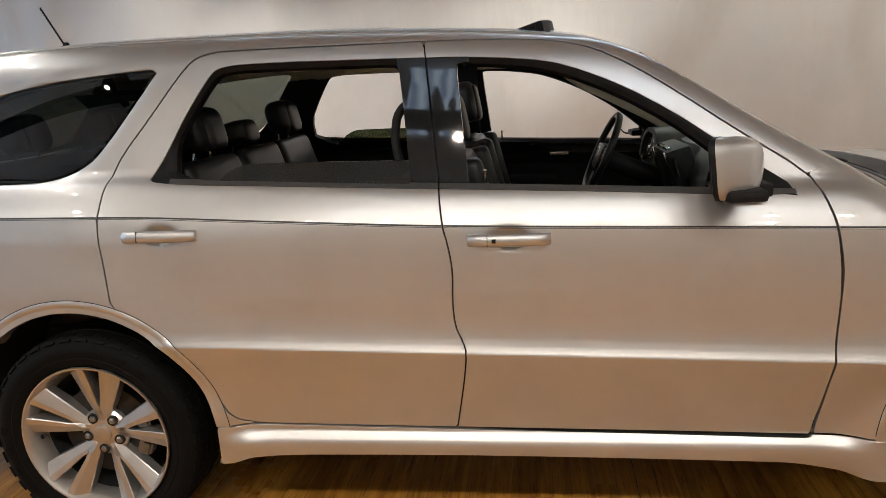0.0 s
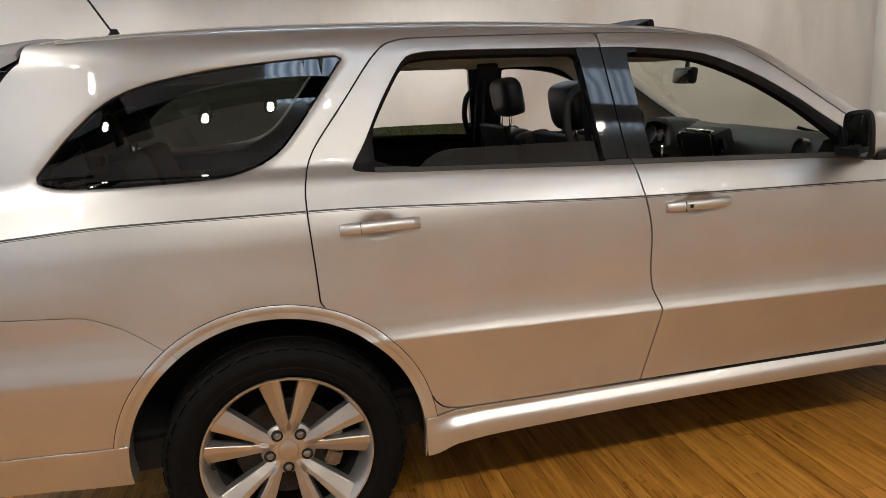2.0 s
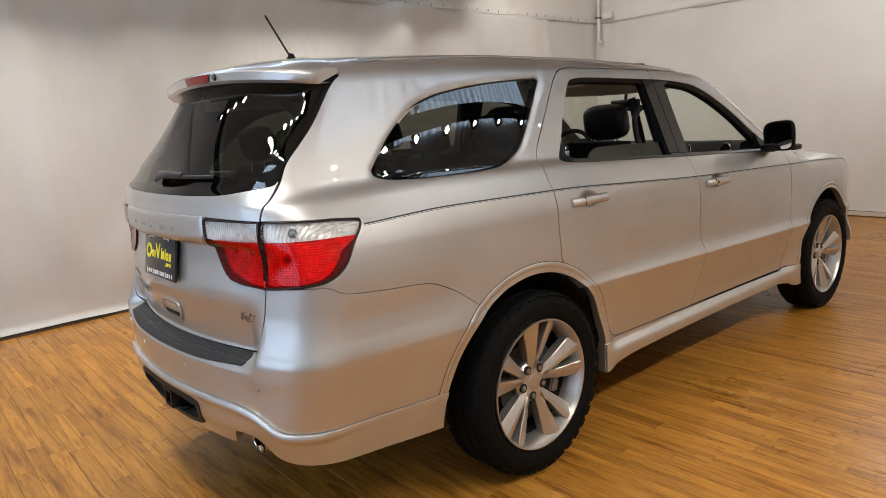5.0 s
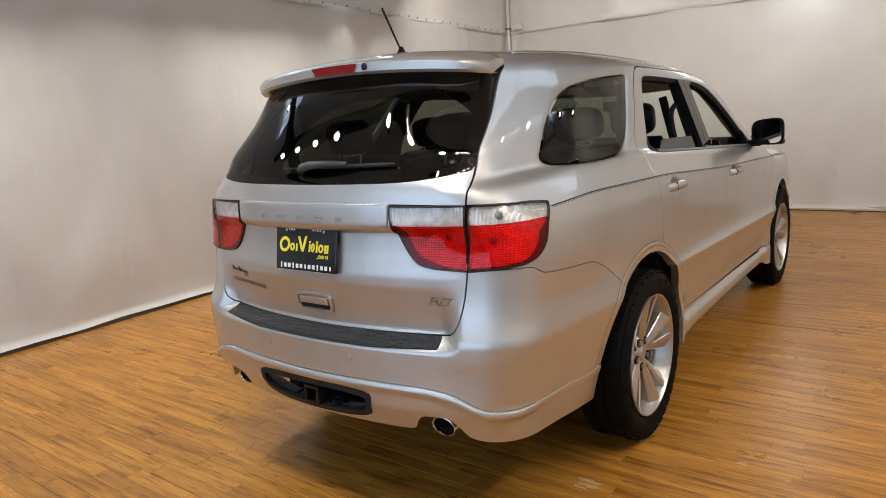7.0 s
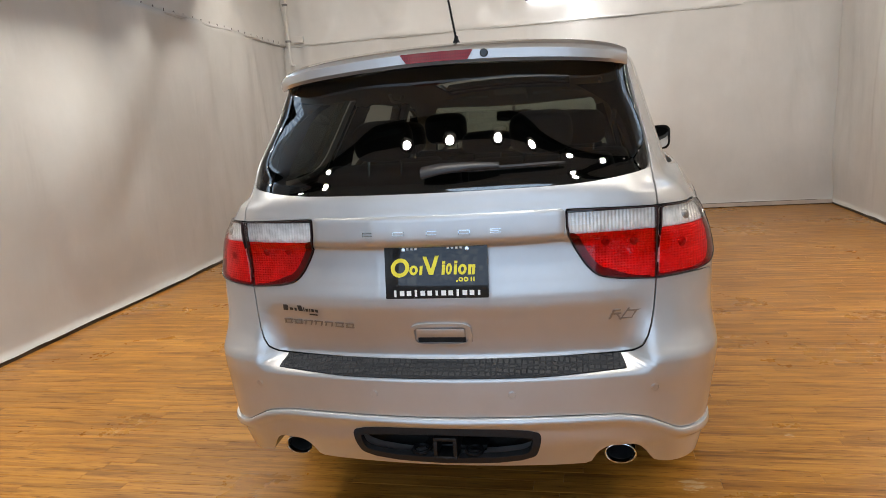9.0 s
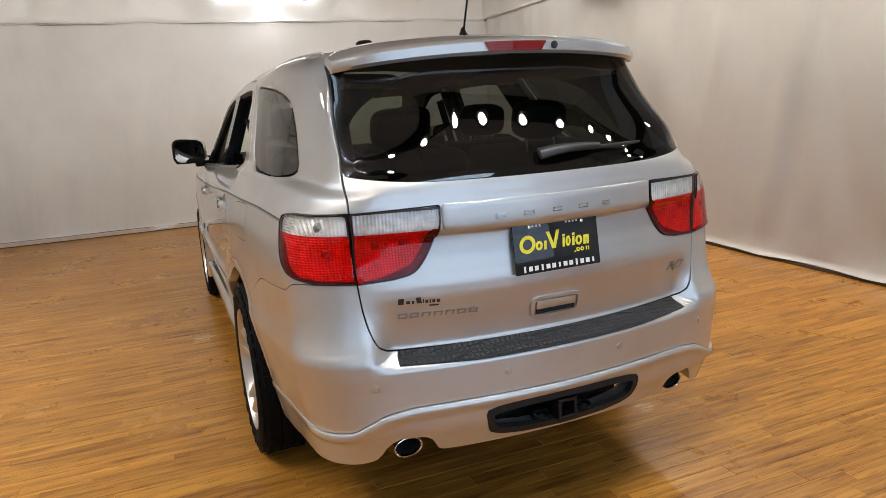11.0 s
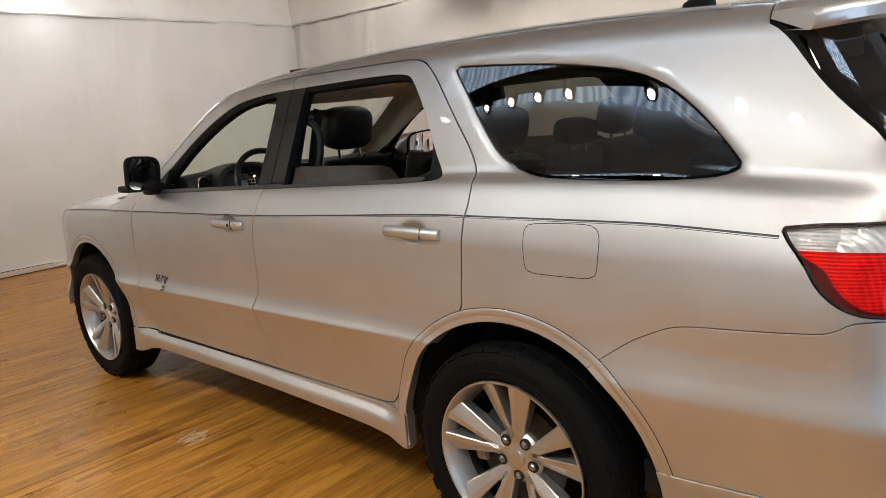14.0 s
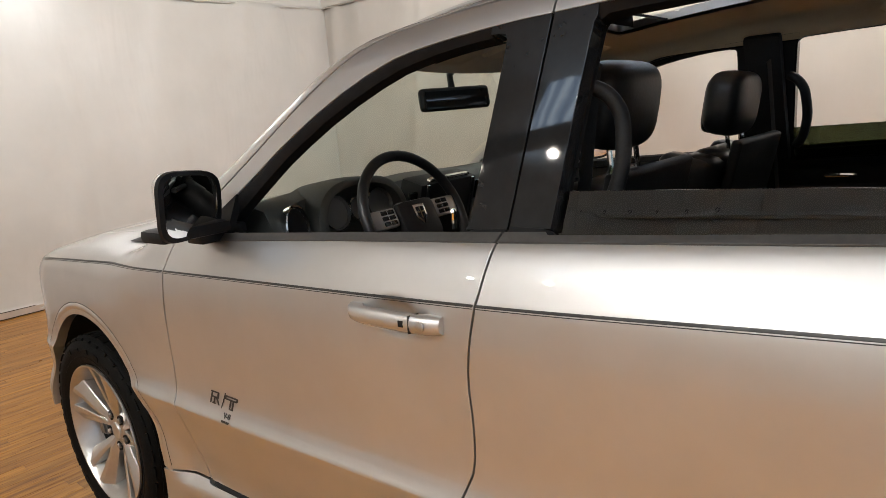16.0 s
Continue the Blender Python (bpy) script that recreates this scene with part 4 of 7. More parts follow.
# ---- painted and trimmed panels ----
HANDLES = {"front": (-0.050, 1.040), "rear": (-1.138, 1.077)}


def cup(p):
    """The hollow behind each handle."""
    out = np.zeros(len(p))
    for x, z in HANDLES.values():
        d = ((p[:, 0] - x - 0.0) / 0.058) ** 2 + ((p[:, 2] - z - 0.003) / 0.038) ** 2
        out -= 0.017 * (1 - ramp(np.sqrt(d), 0.45, 1.05))
    return out


def stripe(sheet, parent, side):
    """The twin pinstripe along the crease."""
    for low, high in ((-0.0034, 0.0014), (-0.0068, -0.0052)):
        s = clip(clip(sheet, lambda p: p[:, 2] - crease_z(p[:, 0]) - low), lambda p: crease_z(p[:, 0]) + high - p[:, 2])
        if len(s[1]):
            skin("pinstripe", s, STRIPE, parent, "thin black pinstripe", side=side, lift=0.0007, rim=0.0)


def lip(p):
    """The swollen upper edge of the lower bumper."""
    return 0.003 + 0.014 * np.exp(-((above_split(p) + 0.014) / 0.015) ** 2) * (0.15 + 0.85 * ramp(-p[:, 0], 2.30, 2.48))


def in_hatch(p):
    q = soften([(-0.30, 0.520), (0.294, 0.520), (0.296, 0.47), (0.265, 0.388), (-0.30, 0.388)], 2, (0, 4))
    return np.minimum(within(np.abs(p[:, 1]), p[:, 2], q), -2.3 - p[:, 0])


valance_open = cut(valance, no(in_hatch), gap=0.0)
hatch_rim = clip(clip(clip(SHEET, in_hatch), lambda p: 0.022 - in_hatch(p)), lambda p: -2.3 - p[:, 0])
sun_roof = lambda p: np.minimum(np.minimum(p[:, 0] + 0.50, 0.10 - p[:, 0]), np.minimum(0.40 - np.abs(p[:, 1]), p[:, 2] - 1.5))
shell_open = cut(shell, no(sun_roof), gap=0.0)
skin("body_shell", shell_open, PAINT, car, "silver roof, pillars and rear quarter panels", whole=True, rim=0.025, lift=lambda p: -0.006 * (1 - ramp(-in_quarter(p), 0.003, 0.0095)))
bon = skin("bonnet", bonnet, PAINT, car, "", whole=True)
skin("windscreen", screen, CLEAR, car, "clear windscreen", whole=True, lift=-0.004, rim=0.0)
cowl_area = cut(cut(SHEET, lambda p: np.minimum(p[:, 0] - 1.08, 1.38 - p[:, 0]), lambda p: 0.74 - np.abs(p[:, 1]), gap=0.0), lambda p: p[:, 2] - 0.9, no(windscreen), no(hood_line), gap=0.0)
skin("cowl", cowl_area, DARK_PLASTIC, car, "black plastic cowl below the windscreen", whole=True, lift=0.003, rim=0.0)
tailgate = skin("tailgate", gate_low, PAINT, car, "silver tailgate", whole=True, rim=0.03)
bumper_ob = skin("rear_bumper", bumper, PAINT, car, "silver rear bumper", whole=True, rim=0.05)
valance_ob = skin("rear_valance", valance_open, PAINT, car, "silver lower bumper lip", whole=True, rim=0.06, lift=lip)
skin("hatch_surround", hatch_rim, DARK_PLASTIC, valance_ob, "black hitch opening surround", whole=True, lift=0.006, rim=0.02)
rear_window = skin("rear_window", gate_glass, TINT, car, "dark tinted rear window", whole=True, lift=-0.003, rim=0.0)
band = cut(gate_glass, lambda p: 0.030 - np.minimum(in_glass(p), in_gate(p)), gap=0.0)
skin("glass_border", band, GLOSS_BLACK, rear_window, "black printed border", whole=True, lift=-0.006, rim=0.0)
pad = clip(clip(clip(SHEET, lambda p: p[:, 2] - 0.677 - 0.010 * ramp(np.abs(p[:, 1]), 0.25, 0.6)), lambda p: 0.7142 - p[:, 2]), lambda p: np.minimum(0.553 - np.abs(p[:, 1]) - 0.6 * np.maximum(0, p[:, 2] - 0.69), -2.3 - p[:, 0]))
skin("step_pad", pad, PAD, bumper_ob, "grained black plastic step pad", whole=True, lift=0.005, rim=0.008)
bar_in = lambda p: np.minimum(within(np.abs(p[:, 1]), p[:, 2], soften([(-0.2, 1.170), (0.386, 1.172), (0.386, 1.10), (0.370, 1.082), (0.30, 1.079), (-0.2, 1.079)], 1, (0, 1, 5))), -2.3 - p[:, 0])
skin("light_bar", clip(SHEET, bar_in), PAINT, tailgate, "raised silver applique strip", whole=True, lift=lambda p: 0.004 + 0.004 * ramp(bar_in(p), 0.0, 0.004), rim=0.02)

def flat(p, z0=1.32):
    """How far the shoulder stands out beyond the plane of the window above it."""
    w0, w1 = (side_w(p[:, 0], np.full(len(p), z)) for z in (z0, z0 + 0.04))
    return np.maximum(0, np.abs(p[:, 1]) - (w0 + (w0 - w1) / 0.04 * (z0 - p[:, 2])))


for side in (-1, 1):
    wing = skin("front_wing", fend, PAINT, car, "", side=side, rim=0.03)
    stripe(clip(fend, lambda p: 2.1 - p[:, 0]), wing, side)
    skin("side_skirt", skirt_area, PAINT, car, "", side=side, rim=0.05, lift=0.004)
    door_f = skin("front_door", fd_paint, PAINT, car, "", side=side, rim=0.03, lift=cup)
    stripe(fd_paint, door_f, side)
    door_r = skin("rear_door", rd_paint, PAINT, car, "", side=side, rim=0.03, lift=cup)
    stripe(rd_paint, door_r, side)
    for d, trim, pillar, opening in ((door_f, fd_trim, lambda p: np.minimum(-0.125 - 0.10 * (p[:, 2] - 1.2) - p[:, 0], p[:, 2] - 1.205 - 0.05 * -(p[:, 0] + 0.2)), in_front_open), (door_r, rd_trim, lambda p: np.minimum(p[:, 0] + 0.365 + 0.06 * (p[:, 2] - 1.2), p[:, 2] - 1.212), in_rear_open)):
        skin("window_trim", cut(trim, no(pillar), gap=0.0006), BLACK_TRIM, d, "black window surround", side=side, lift=lambda p, o=opening: -0.004 - 0.012 * (1 - ramp(-o(p), 0.0, 0.012)), rim=0.028)
        skin("pillar_applique", cut(trim, pillar, gap=0.0006), GLOSS_BLACK, d, "gloss black door pillar applique", side=side, lift=lambda p: -0.002 - 0.9 * flat(p), rim=0.035)
        ledge = lambda p: np.minimum(p[:, 2] - (1.182 - 0.049 * (p[:, 0] + 0.25)), (1.199 - 0.049 * (p[:, 0] + 0.25)) - p[:, 2])
        skin("belt_moulding", cut(trim, ledge, lambda p: p[:, 0] + 1.125, gap=0.0), BELT, d, "dark grey belt moulding", side=side, lift=0.004, rim=0.008)
    quarter = skin("quarter_window", quarter_glass, TINT, car, "dark tinted quarter window", side=side, lift=lambda p: -0.004 - flat(p, 1.36), rim=0.0)
    skin("window_seal", cut(quarter_glass, lambda p: 0.0035 - in_quarter(p), gap=0.0), BLACK_TRIM, quarter, "black rubber seal", side=side, lift=-0.001, rim=0.01)
    rear_quarter = cut(clip(shell, lambda p: -0.9 - p[:, 0]), lambda p: p[:, 0] + 2.215, gap=0.0)
    stripe(rear_quarter, car, side)

    # tail lamps: a clear strip over red, with a deep red border at the tailgate
    split = lambda p: p[:, 2] - 1.098
    inner = skin("tail_lamp_inner", cut(lamp_in, lambda p: 1.1605 - p[:, 2], gap=0.0), REFLECTOR, car, "red and clear tail lamp on the tailgate", side=side, lift=-0.006, rim=0.0)
    rim_in = lambda p: in_lamp_in(p) - (0.009 + 0.017 * ramp(0.60 - np.abs(p[:, 1]), 0.0, 0.10)) * ramp(1.115 - p[:, 2], 0, 0.03) * ramp(0.650 - np.abs(p[:, 1]), 0, 0.02)
    low_in = cut(lamp_in, no(split), gap=0.0)
    skin("lens_border", cut(low_in, no(rim_in), gap=0.0), DARK_RED, inner, "deep red lens border", side=side, lift=0.002, rim=0.012)
    skin("red_lens", low_in, RED_LENS, inner, "red ribbed brake lens", side=side, lift=0.006, rim=0.0)
    top_in = cut(lamp_in, split, lambda p: 1.160 - p[:, 2], gap=0.0004)
    skin("ribbed_reflector", top_in, RIBBED, inner, "bright ribbed reversing reflector", side=side, lift=-0.003, rim=0.0)
    skin("clear_lens", top_in, WHITE_LENS, inner, "clear reversing lens", side=side, lift=0.006, rim=0.0)
    skin("lamp_frame", cut(lamp_in, lambda p: p[:, 2] - 1.1605, gap=0.0), GLOSS_BLACK, inner, "black upper frame", side=side, lift=0.005, rim=0.02)
    skin("lamp_frame", cut(lamp_in, lambda p: 0.0045 - in_lamp_in(p), gap=0.0), SMOKED, inner, "smoked lens edge", side=side, lift=0.0072, rim=0.012)
    skin("lamp_frame", cut(lamp_in, lambda p: np.abs(p[:, 1]) - 0.6475, gap=0.0), SMOKED, inner, "smoked lens edge", side=side, lift=0.0076, rim=0.012)
    outer = skin("tail_lamp_outer", lamp_out, REFLECTOR, car, "red and clear tail lamp on the rear quarter", side=side, lift=-0.006, rim=0.0)
    rim_out = lambda p: in_lamp_out(p) - (0.009 + 0.020 * ramp(p[:, 0], -2.42, -2.30)) * ramp(1.10 - p[:, 2], 0, 0.05)
    low_out = cut(lamp_out, no(split), gap=0.0)
    skin("lens_border", cut(low_out, no(rim_out), gap=0.0), DARK_RED, outer, "deep red lens border", side=side, lift=0.002, rim=0.012)
    skin("red_lens", low_out, RED_LENS, outer, "red ribbed tail lens", side=side, lift=0.008, rim=0.0)
    top_out = cut(lamp_out, split, gap=0.0004)
    skin("ribbed_reflector", cut(top_out, lambda p: -2.33 - p[:, 0], gap=0.0), RIBBED, outer, "bright ribbed indicator reflector", side=side, lift=-0.003, rim=0.0)
    skin("clear_lens", top_out, WHITE_LENS, outer, "clear indicator lens", side=side, lift=0.008, rim=0.0)
    skin("lamp_frame", cut(lamp_out, lambda p: 0.0052 - in_lamp_out(p), gap=0.0), SMOKED, outer, "smoked lens edge", side=side, lift=0.0095, rim=0.012)
    for lamp, y, z, r in ((inner, 0.50, 1.062, 0.011), (inner, 0.585, 1.060, 0.011), (outer, 0.735, 1.122, 0.013), (outer, 0.725, 1.045, 0.011)):
        x = float(meet(np.array([[-1.7, y, z]]), np.array([[-1.0, 0, 0]]), 0.0, 1.5)[0, 0])
        way = Vector((-0.9, side * 0.3, 0.1)) if lamp is outer else Vector((-1, side * 0.1, 0.1))
        m = Matrix.Translation((x + 0.009, side * y, z)) @ way.to_track_quat("Z", "Y").to_matrix().to_4x4()
        part("bulb", add_lathe(bmesh.new(), [(r * 1.35, -0.006), (r * 1.35, 0.001), (r * 1.15, 0.002), (r, 0.003), (r * 0.9, 0.006), (r * 0.5, 0.009), (0.0001, 0.010)], m, 18), BADGE, lamp, "small bulb in its socket")

# moulded lips round the wheel openings, and the dark jambs behind the gaps
for side in (-1, 1):
    for x in (RX, AXLE):
        reach = lambda p, x=x: np.hypot(p[:, 0] - x, p[:, 2] - RZ)
        lip_sheet = clip(clip(SHEET, lambda p: 0.5005 - reach(p)), lambda p: np.minimum(p[:, 2] - 0.30, 0.6 - np.abs(p[:, 0] - x)))
        skin("arch_moulding", lip_sheet, PAINT, car, "silver wheel arch moulding", side=side, lift=lambda p, g=reach: 0.001 + 0.004 * ramp(0.5005 - g(p), 0.0, 0.009) - 0.012 * ramp(0.492 - g(p), 0.0, 0.034), rim=0.03)
        skin("arch_seam", clip(clip(clip(SHEET, lambda p: 0.5030 - reach(p)), lambda p: reach(p) - 0.4990), lambda p: np.minimum(p[:, 2] - 0.41, 0.6 - np.abs(p[:, 0] - x))), UNDER, car, "dark seam round the arch moulding", side=side, lift=0.0009, rim=0.0)
    near = lambda p: 0.035 - np.minimum(np.abs(in_front_door(p)), np.abs(in_rear_door(p)))
    skin("door_jamb", cut(SHEET, near, no(in_front_open), no(in_rear_open), gap=0.0), UNDER, car, "dark door jamb behind the gaps", side=side, lift=-0.016, rim=0.0)
skin("gate_jamb", cut(SHEET, lambda p: 0.035 - np.abs(in_gate(p)), gap=0.0), UNDER, car, "dark tailgate jamb behind the gaps", whole=True, lift=-0.011, rim=0.0)

# fuel flap on the left flank
flap_in = flank([(-1.610, 0.993), (-1.578, 0.998), (-1.571, 1.022), (-1.567, 1.102), (-1.572, 1.124), (-1.604, 1.130), (-1.748, 1.135), (-1.782, 1.128), (-1.795, 1.102), (-1.791, 1.022), (-1.784, 1.000), (-1.756, 0.994)], (), 2)
flap = skin("fuel_flap", clip(SHEET, flap_in), PAINT, car, "rounded fuel flap", side=1, lift=0.0016, rim=0.002)
skin("flap_gap", clip(clip(SHEET, lambda p: flap_in(p) + 0.0028), lambda p: 0.0005 - flap_in(p)), UNDER, flap, "dark gap round the flap", side=1, lift=0.0006, rim=0.0)


# ---- lining, underbody and wheel arches ----
def inside(poly_fields, lift, mat, name, label, gap=0.0, side=-1, whole=True):
    s = SHEET
    for f in poly_fields:
        s = cut(s, f, gap=gap)
    return skin(name, s, mat, car, label, whole=whole, side=side, lift=lift, rim=0.0)


openings = (no(in_front_open), no(in_rear_open), no(in_quarter), no(windscreen))
headliner = inside((lambda p: p[:, 2] - 1.56 + 0.05 * ramp(p[:, 0], 0.1, 0.3) + 0.36 * ramp(p[:, 0], 0.0, 1.0), lambda p: p[:, 0] + 2.12, lambda p: 1.12 - p[:, 0], no(sun_roof)) + openings, -0.035, LINING, "headliner", "beige headliner and windscreen pillars")
inside((lambda p: 1.56 - p[:, 2], lambda p: p[:, 2] - 1.15, lambda p: p[:, 0] + 2.30, lambda p: 0.02 - p[:, 0]) + openings, -0.05, DARK_PLASTIC, "pillar_lining", "black inner pillar lining")
for side in (-1, 1):
    for name, sheet in (("front_door_lining", fd), ("rear_door_lining", rd)):
        s = cut(cut(sheet, lambda p: p[:, 2] - 0.45, gap=0.0), lambda p: 1.205 - 0.049 * (p[:, 0] + 0.25) - p[:, 2], gap=0.0)
        lining = skin(name, s, DARK_PLASTIC, car, "black door lining", side=side, lift=-0.085, rim=0.0)
        x0 = -0.05 if name[0] == "f" else -0.72
        part("armrest", box((0.42, 0.06, 0.055), (x0, side * 0.745, 0.98), bevel=0.018), DARK_PLASTIC, lining)
        part("door_lever", add_tube(bmesh.new(), [(x0 + 0.18, side * 0.755, 1.105), (x0 + 0.22, side * 0.742, 1.108), (x0 + 0.27, side * 0.75, 1.105)], 0.010, 8, 0.6), CHROME, lining, "chrome door lever")
        part("lock_pin", add_lathe(bmesh.new(), [(0.005, 0), (0.005, 0.03), (0.007, 0.034), (0.004, 0.04)], pose(-0.12 if name[0] == "f" else -1.06, side * 0.785, 1.195), 8), CHROME, lining)
    # the lowered rear pane, still standing a hand above the belt
    pane_poly = soften([(-0.33, 1.15), (-0.33, 1.267), (-0.80, 1.278), (-0.94, 1.274), (-1.05, 1.15)], 2, (0, 1, 4))
    gx, gz = np.meshgrid(np.linspace(-1.03, -0.32, 60), np.linspace(1.15, 1.31, 18), indexing="ij")
    flat_y = side_w(gx, np.full_like(gx, 1.32)) + 0.352 * (1.32 - gz) - 0.024
    q = (np.arange(59)[:, None] * 18 + np.arange(17)).ravel()
    sheet = clip((np.stack([gx, side * flat_y, gz], -1).reshape(-1, 3), np.stack([q, q + 1, q + 19, q + 18], 1)), lambda p: within(p[:, 0], p[:, 2], pane_poly))
    bm = bmesh.new()
    vs = [bm.verts.new(v) for v in sheet[0]]
    for face in sheet[1]:
        bm.faces.new([vs[k] for k in face])
    for v in [g for g in bmesh.ops.extrude_face_region(bm, geom=list(bm.faces))["geom"] if isinstance(g, bmesh.types.BMVert)]:
        v.co.y -= side * 0.004
    bmesh.ops.recalc_face_normals(bm, faces=list(bm.faces))
    part("window_pane", bm, SMOKE, car, "rear door window pane lowered most of the way", smooth=30)

tub = bmesh.new()
add_box(tub, (4.2, 1.50, 0.10), (-0.15, 0, 0.38))
add_box(tub, (4.0, 1.20, 0.10), (-0.1, 0, 0.36))
add_box(tub, (0.10, 1.56, 0.75), (1.12, 0, 0.72))
add_box(tub, (0.06, 1.15, 0.40), (-2.36, 0, 0.62))
part("underbody", tub, UNDER, car, "dark underbody")
part("cabin_carpet", box((3.3, 1.46, 0.02), (-0.55, 0, 0.445)), CARPET, car, "black cabin carpet")
for x in (RX, AXLE):
    for side in (-1, 1):
        bm = bmesh.new()
        ring = []
        for k in range(41):
            a = math.pi * (0.01 + 0.98 * k / 40)
            ring.append((x + 0.470 * math.cos(a), RZ + 0.470 * math.sin(a)))
        ring = [(x + 0.470, 0.31)] + ring + [(x - 0.470, 0.34)]
        rows = [[bm.verts.new((px, side * y, pz)) for px, pz in ring] for y in (0.835, 0.52)]
        for k in range(42):
            bm.faces.new((rows[0][k], rows[0][k + 1], rows[1][k + 1], rows[1][k]))
        bm.faces.new(rows[1])
        part("arch_liner", bm, UNDER, car, "black wheel arch liner")


# ---- wheels ----
def wheel(x, side, turn):
    y0 = side * (0.808 if x < 0 else 0.792)
    out = Matrix.Translation((x, y0, 0.3735)) @ Matrix.Rotation(radians(-90 * side), 4, "X") @ Matrix.Rotation(radians(turn), 4, "Z")
    bm = bmesh.new()
    # barrel and lip; local z points outwards
    add_lathe(bm, [(0.250, 0.06), (0.254, 0.088), (0.262, 0.092), (0.268, 0.099), (0.2665, 0.105), (0.2615, 0.1045), (0.257, 0.097), (0.251, 0.086), (0.246, 0.06)], out, 72, closed=True)
    # hub
    add_lathe(bm, [(0.0001, 0.052), (0.030, 0.052), (0.052, 0.050), (0.078, 0.046), (0.088, 0.036), (0.086, -0.02), (0.0001, -0.02)], out, 40)
    rim = part("wheel", bm, ALLOY, car, "silver alloy wheel with five split spokes", smooth=32)
    part("barrel", add_lathe(bmesh.new(), [(0.251, 0.085), (0.243, 0.062), (0.236, 0.036), (0.233, 0.020), (0.237, 0.020), (0.242, 0.036), (0.250, 0.060)], out, 72, closed=True), ALLOY, rim, "bright wheel barrel")
    # shade deep inside the wheel, put in as near-black colour
    part("inner_barrel", add_lathe(bmesh.new(), [(0.238, 0.022), (0.233, 0.021), (0.220, -0.10), (0.0001, -0.10), (0.0001, -0.104), (0.240, -0.104)], out, 72, closed=True), UNDER, rim, "inner barrel, its shade put in as near-black")
    for k in range(5):
        base = radians(90 + 72 * k)
        fwd, across = Vector((math.cos(base), math.sin(base), 0)), Vector((-math.sin(base), math.cos(base), 0))
        bm = bmesh.new()
        for lean in (-1, 1):
            rows = []
            for r, h in ((0.034, 0.047), (0.060, 0.053), (0.085, 0.059), (0.108, 0.0645), (0.1095, 0.0648), (0.1125, 0.0655), (0.118, 0.067), (0.130, 0.069), (0.16, 0.075), (0.20, 0.083), (0.235, 0.091), (0.259, 0.098)):
                o, i = 0.021 + max(0.0, r - 0.05) * 0.40, (0.165 * (r - 0.085)) * float(ramp(r, 0.106, 0.119)) ** 0.5
                w = o - i
                prof = ((o, h - 0.055), (o, h - 0.004 - 0.25 * w), (o - 0.05 * w, h - 0.002 - 0.23 * w), (i + 0.37 * w, h - 0.0005), (i + 0.34 * w, h), (i + 0.0025 * (i > 1e-6), h), (i, h - 0.0025 * (i > 1e-6)), (i, h - 0.055))
                rows.append([bm.verts.new(out @ (fwd * r + across * lean * q + Vector((0, 0, z)))) for q, z in prof])
            for a, b in zip(rows, rows[1:]):
                for j in range(8):
                    bm.faces.new((a[j], a[(j + 1) % 8], b[(j + 1) % 8], b[j]))
            bm.faces.new(rows[0])
            bm.faces.new(rows[-1])
        bmesh.ops.remove_doubles(bm, verts=bm.verts, dist=0.00005)
        part("spoke", bm, ALLOY, rim, "", smooth=12)
    # tyre with shoulder blocks
    bm = bmesh.new()
    add_lathe(bm, [(0.256, 0.090), (0.270, 0.108), (0.285, 0.116), (0.300, 0.1225), (0.303, 0.1205), (0.318, 0.125), (0.335, 0.125), (0.338, 0.1225), (0.350, 0.119), (0.364, 0.106), (0.3715, 0.090),
                   (0.374, 0.060), (0.374, 0.036), (0.367, 0.034), (0.367, 0.028), (0.375, 0.026), (0.375, -0.026), (0.367, -0.028), (0.367, -0.034), (0.374, -0.036), (0.373, -0.085), (0.355, -0.115), (0.31, -0.125), (0.262, -0.10)], out @ Matrix.Diagonal((1, 1, 0.88, 1)), 96, closed=True)
    part("tyre", bm, RUBBER, rim, "black all-season tyre", smooth=40)
    bm = bmesh.new()
    for k in range(76):
        a = 2 * math.pi * k / 76
        m = out @ Matrix.Rotation(a, 4, "Z")
        for r, h, size, tilt in ((0.3552, 0.0895, (0.009, 0.0225, 0.030), 42), (0.3735, 0.060, (0.005, 0.0245, 0.036), 0), (0.3735, -0.060, (0.005, 0.0245, 0.036), 0)):
            bmesh.ops.create_cube(bm, size=1, matrix=m @ Matrix.Translation((r, 0.012 * (k % 2) * (h < 0.1), h)) @ Matrix.Rotation(radians(tilt), 4, "Y") @ Matrix.Diagonal((*size, 1)))
    tagged(part("tread", bm, RUBBER, rim, "black tread blocks", smooth=0), kind="stuff")
    # raised marks on the sidewall
    bm = bmesh.new()
    for k in range(26):
        if k % 13 in (0, 1, 2, 3, 4, 5, 6):
            a = 2 * math.pi * k / 26
            m = out @ Matrix.Rotation(a, 4, "Z")
            add = m @ Matrix.Translation((0.327, 0, 0.1112)) @ Matrix.Diagonal((0.018 if k % 3 else 0.012, 0.030, 0.003, 1))
            bmesh.ops.create_cube(bm, size=1, matrix=add)
    tagged(part("sidewall_print", bm, RUBBER, rim, "raised bars of tyre marking"), kind="stuff")
    cap = part("centre_cap", add_lathe(bmesh.new(), [(0.0001, 0.060), (0.024, 0.060), (0.030, 0.058), (0.0325, 0.054), (0.033, 0.050), (0.033, 0.04)], out, 32), ALLOY, rim, "round centre cap")
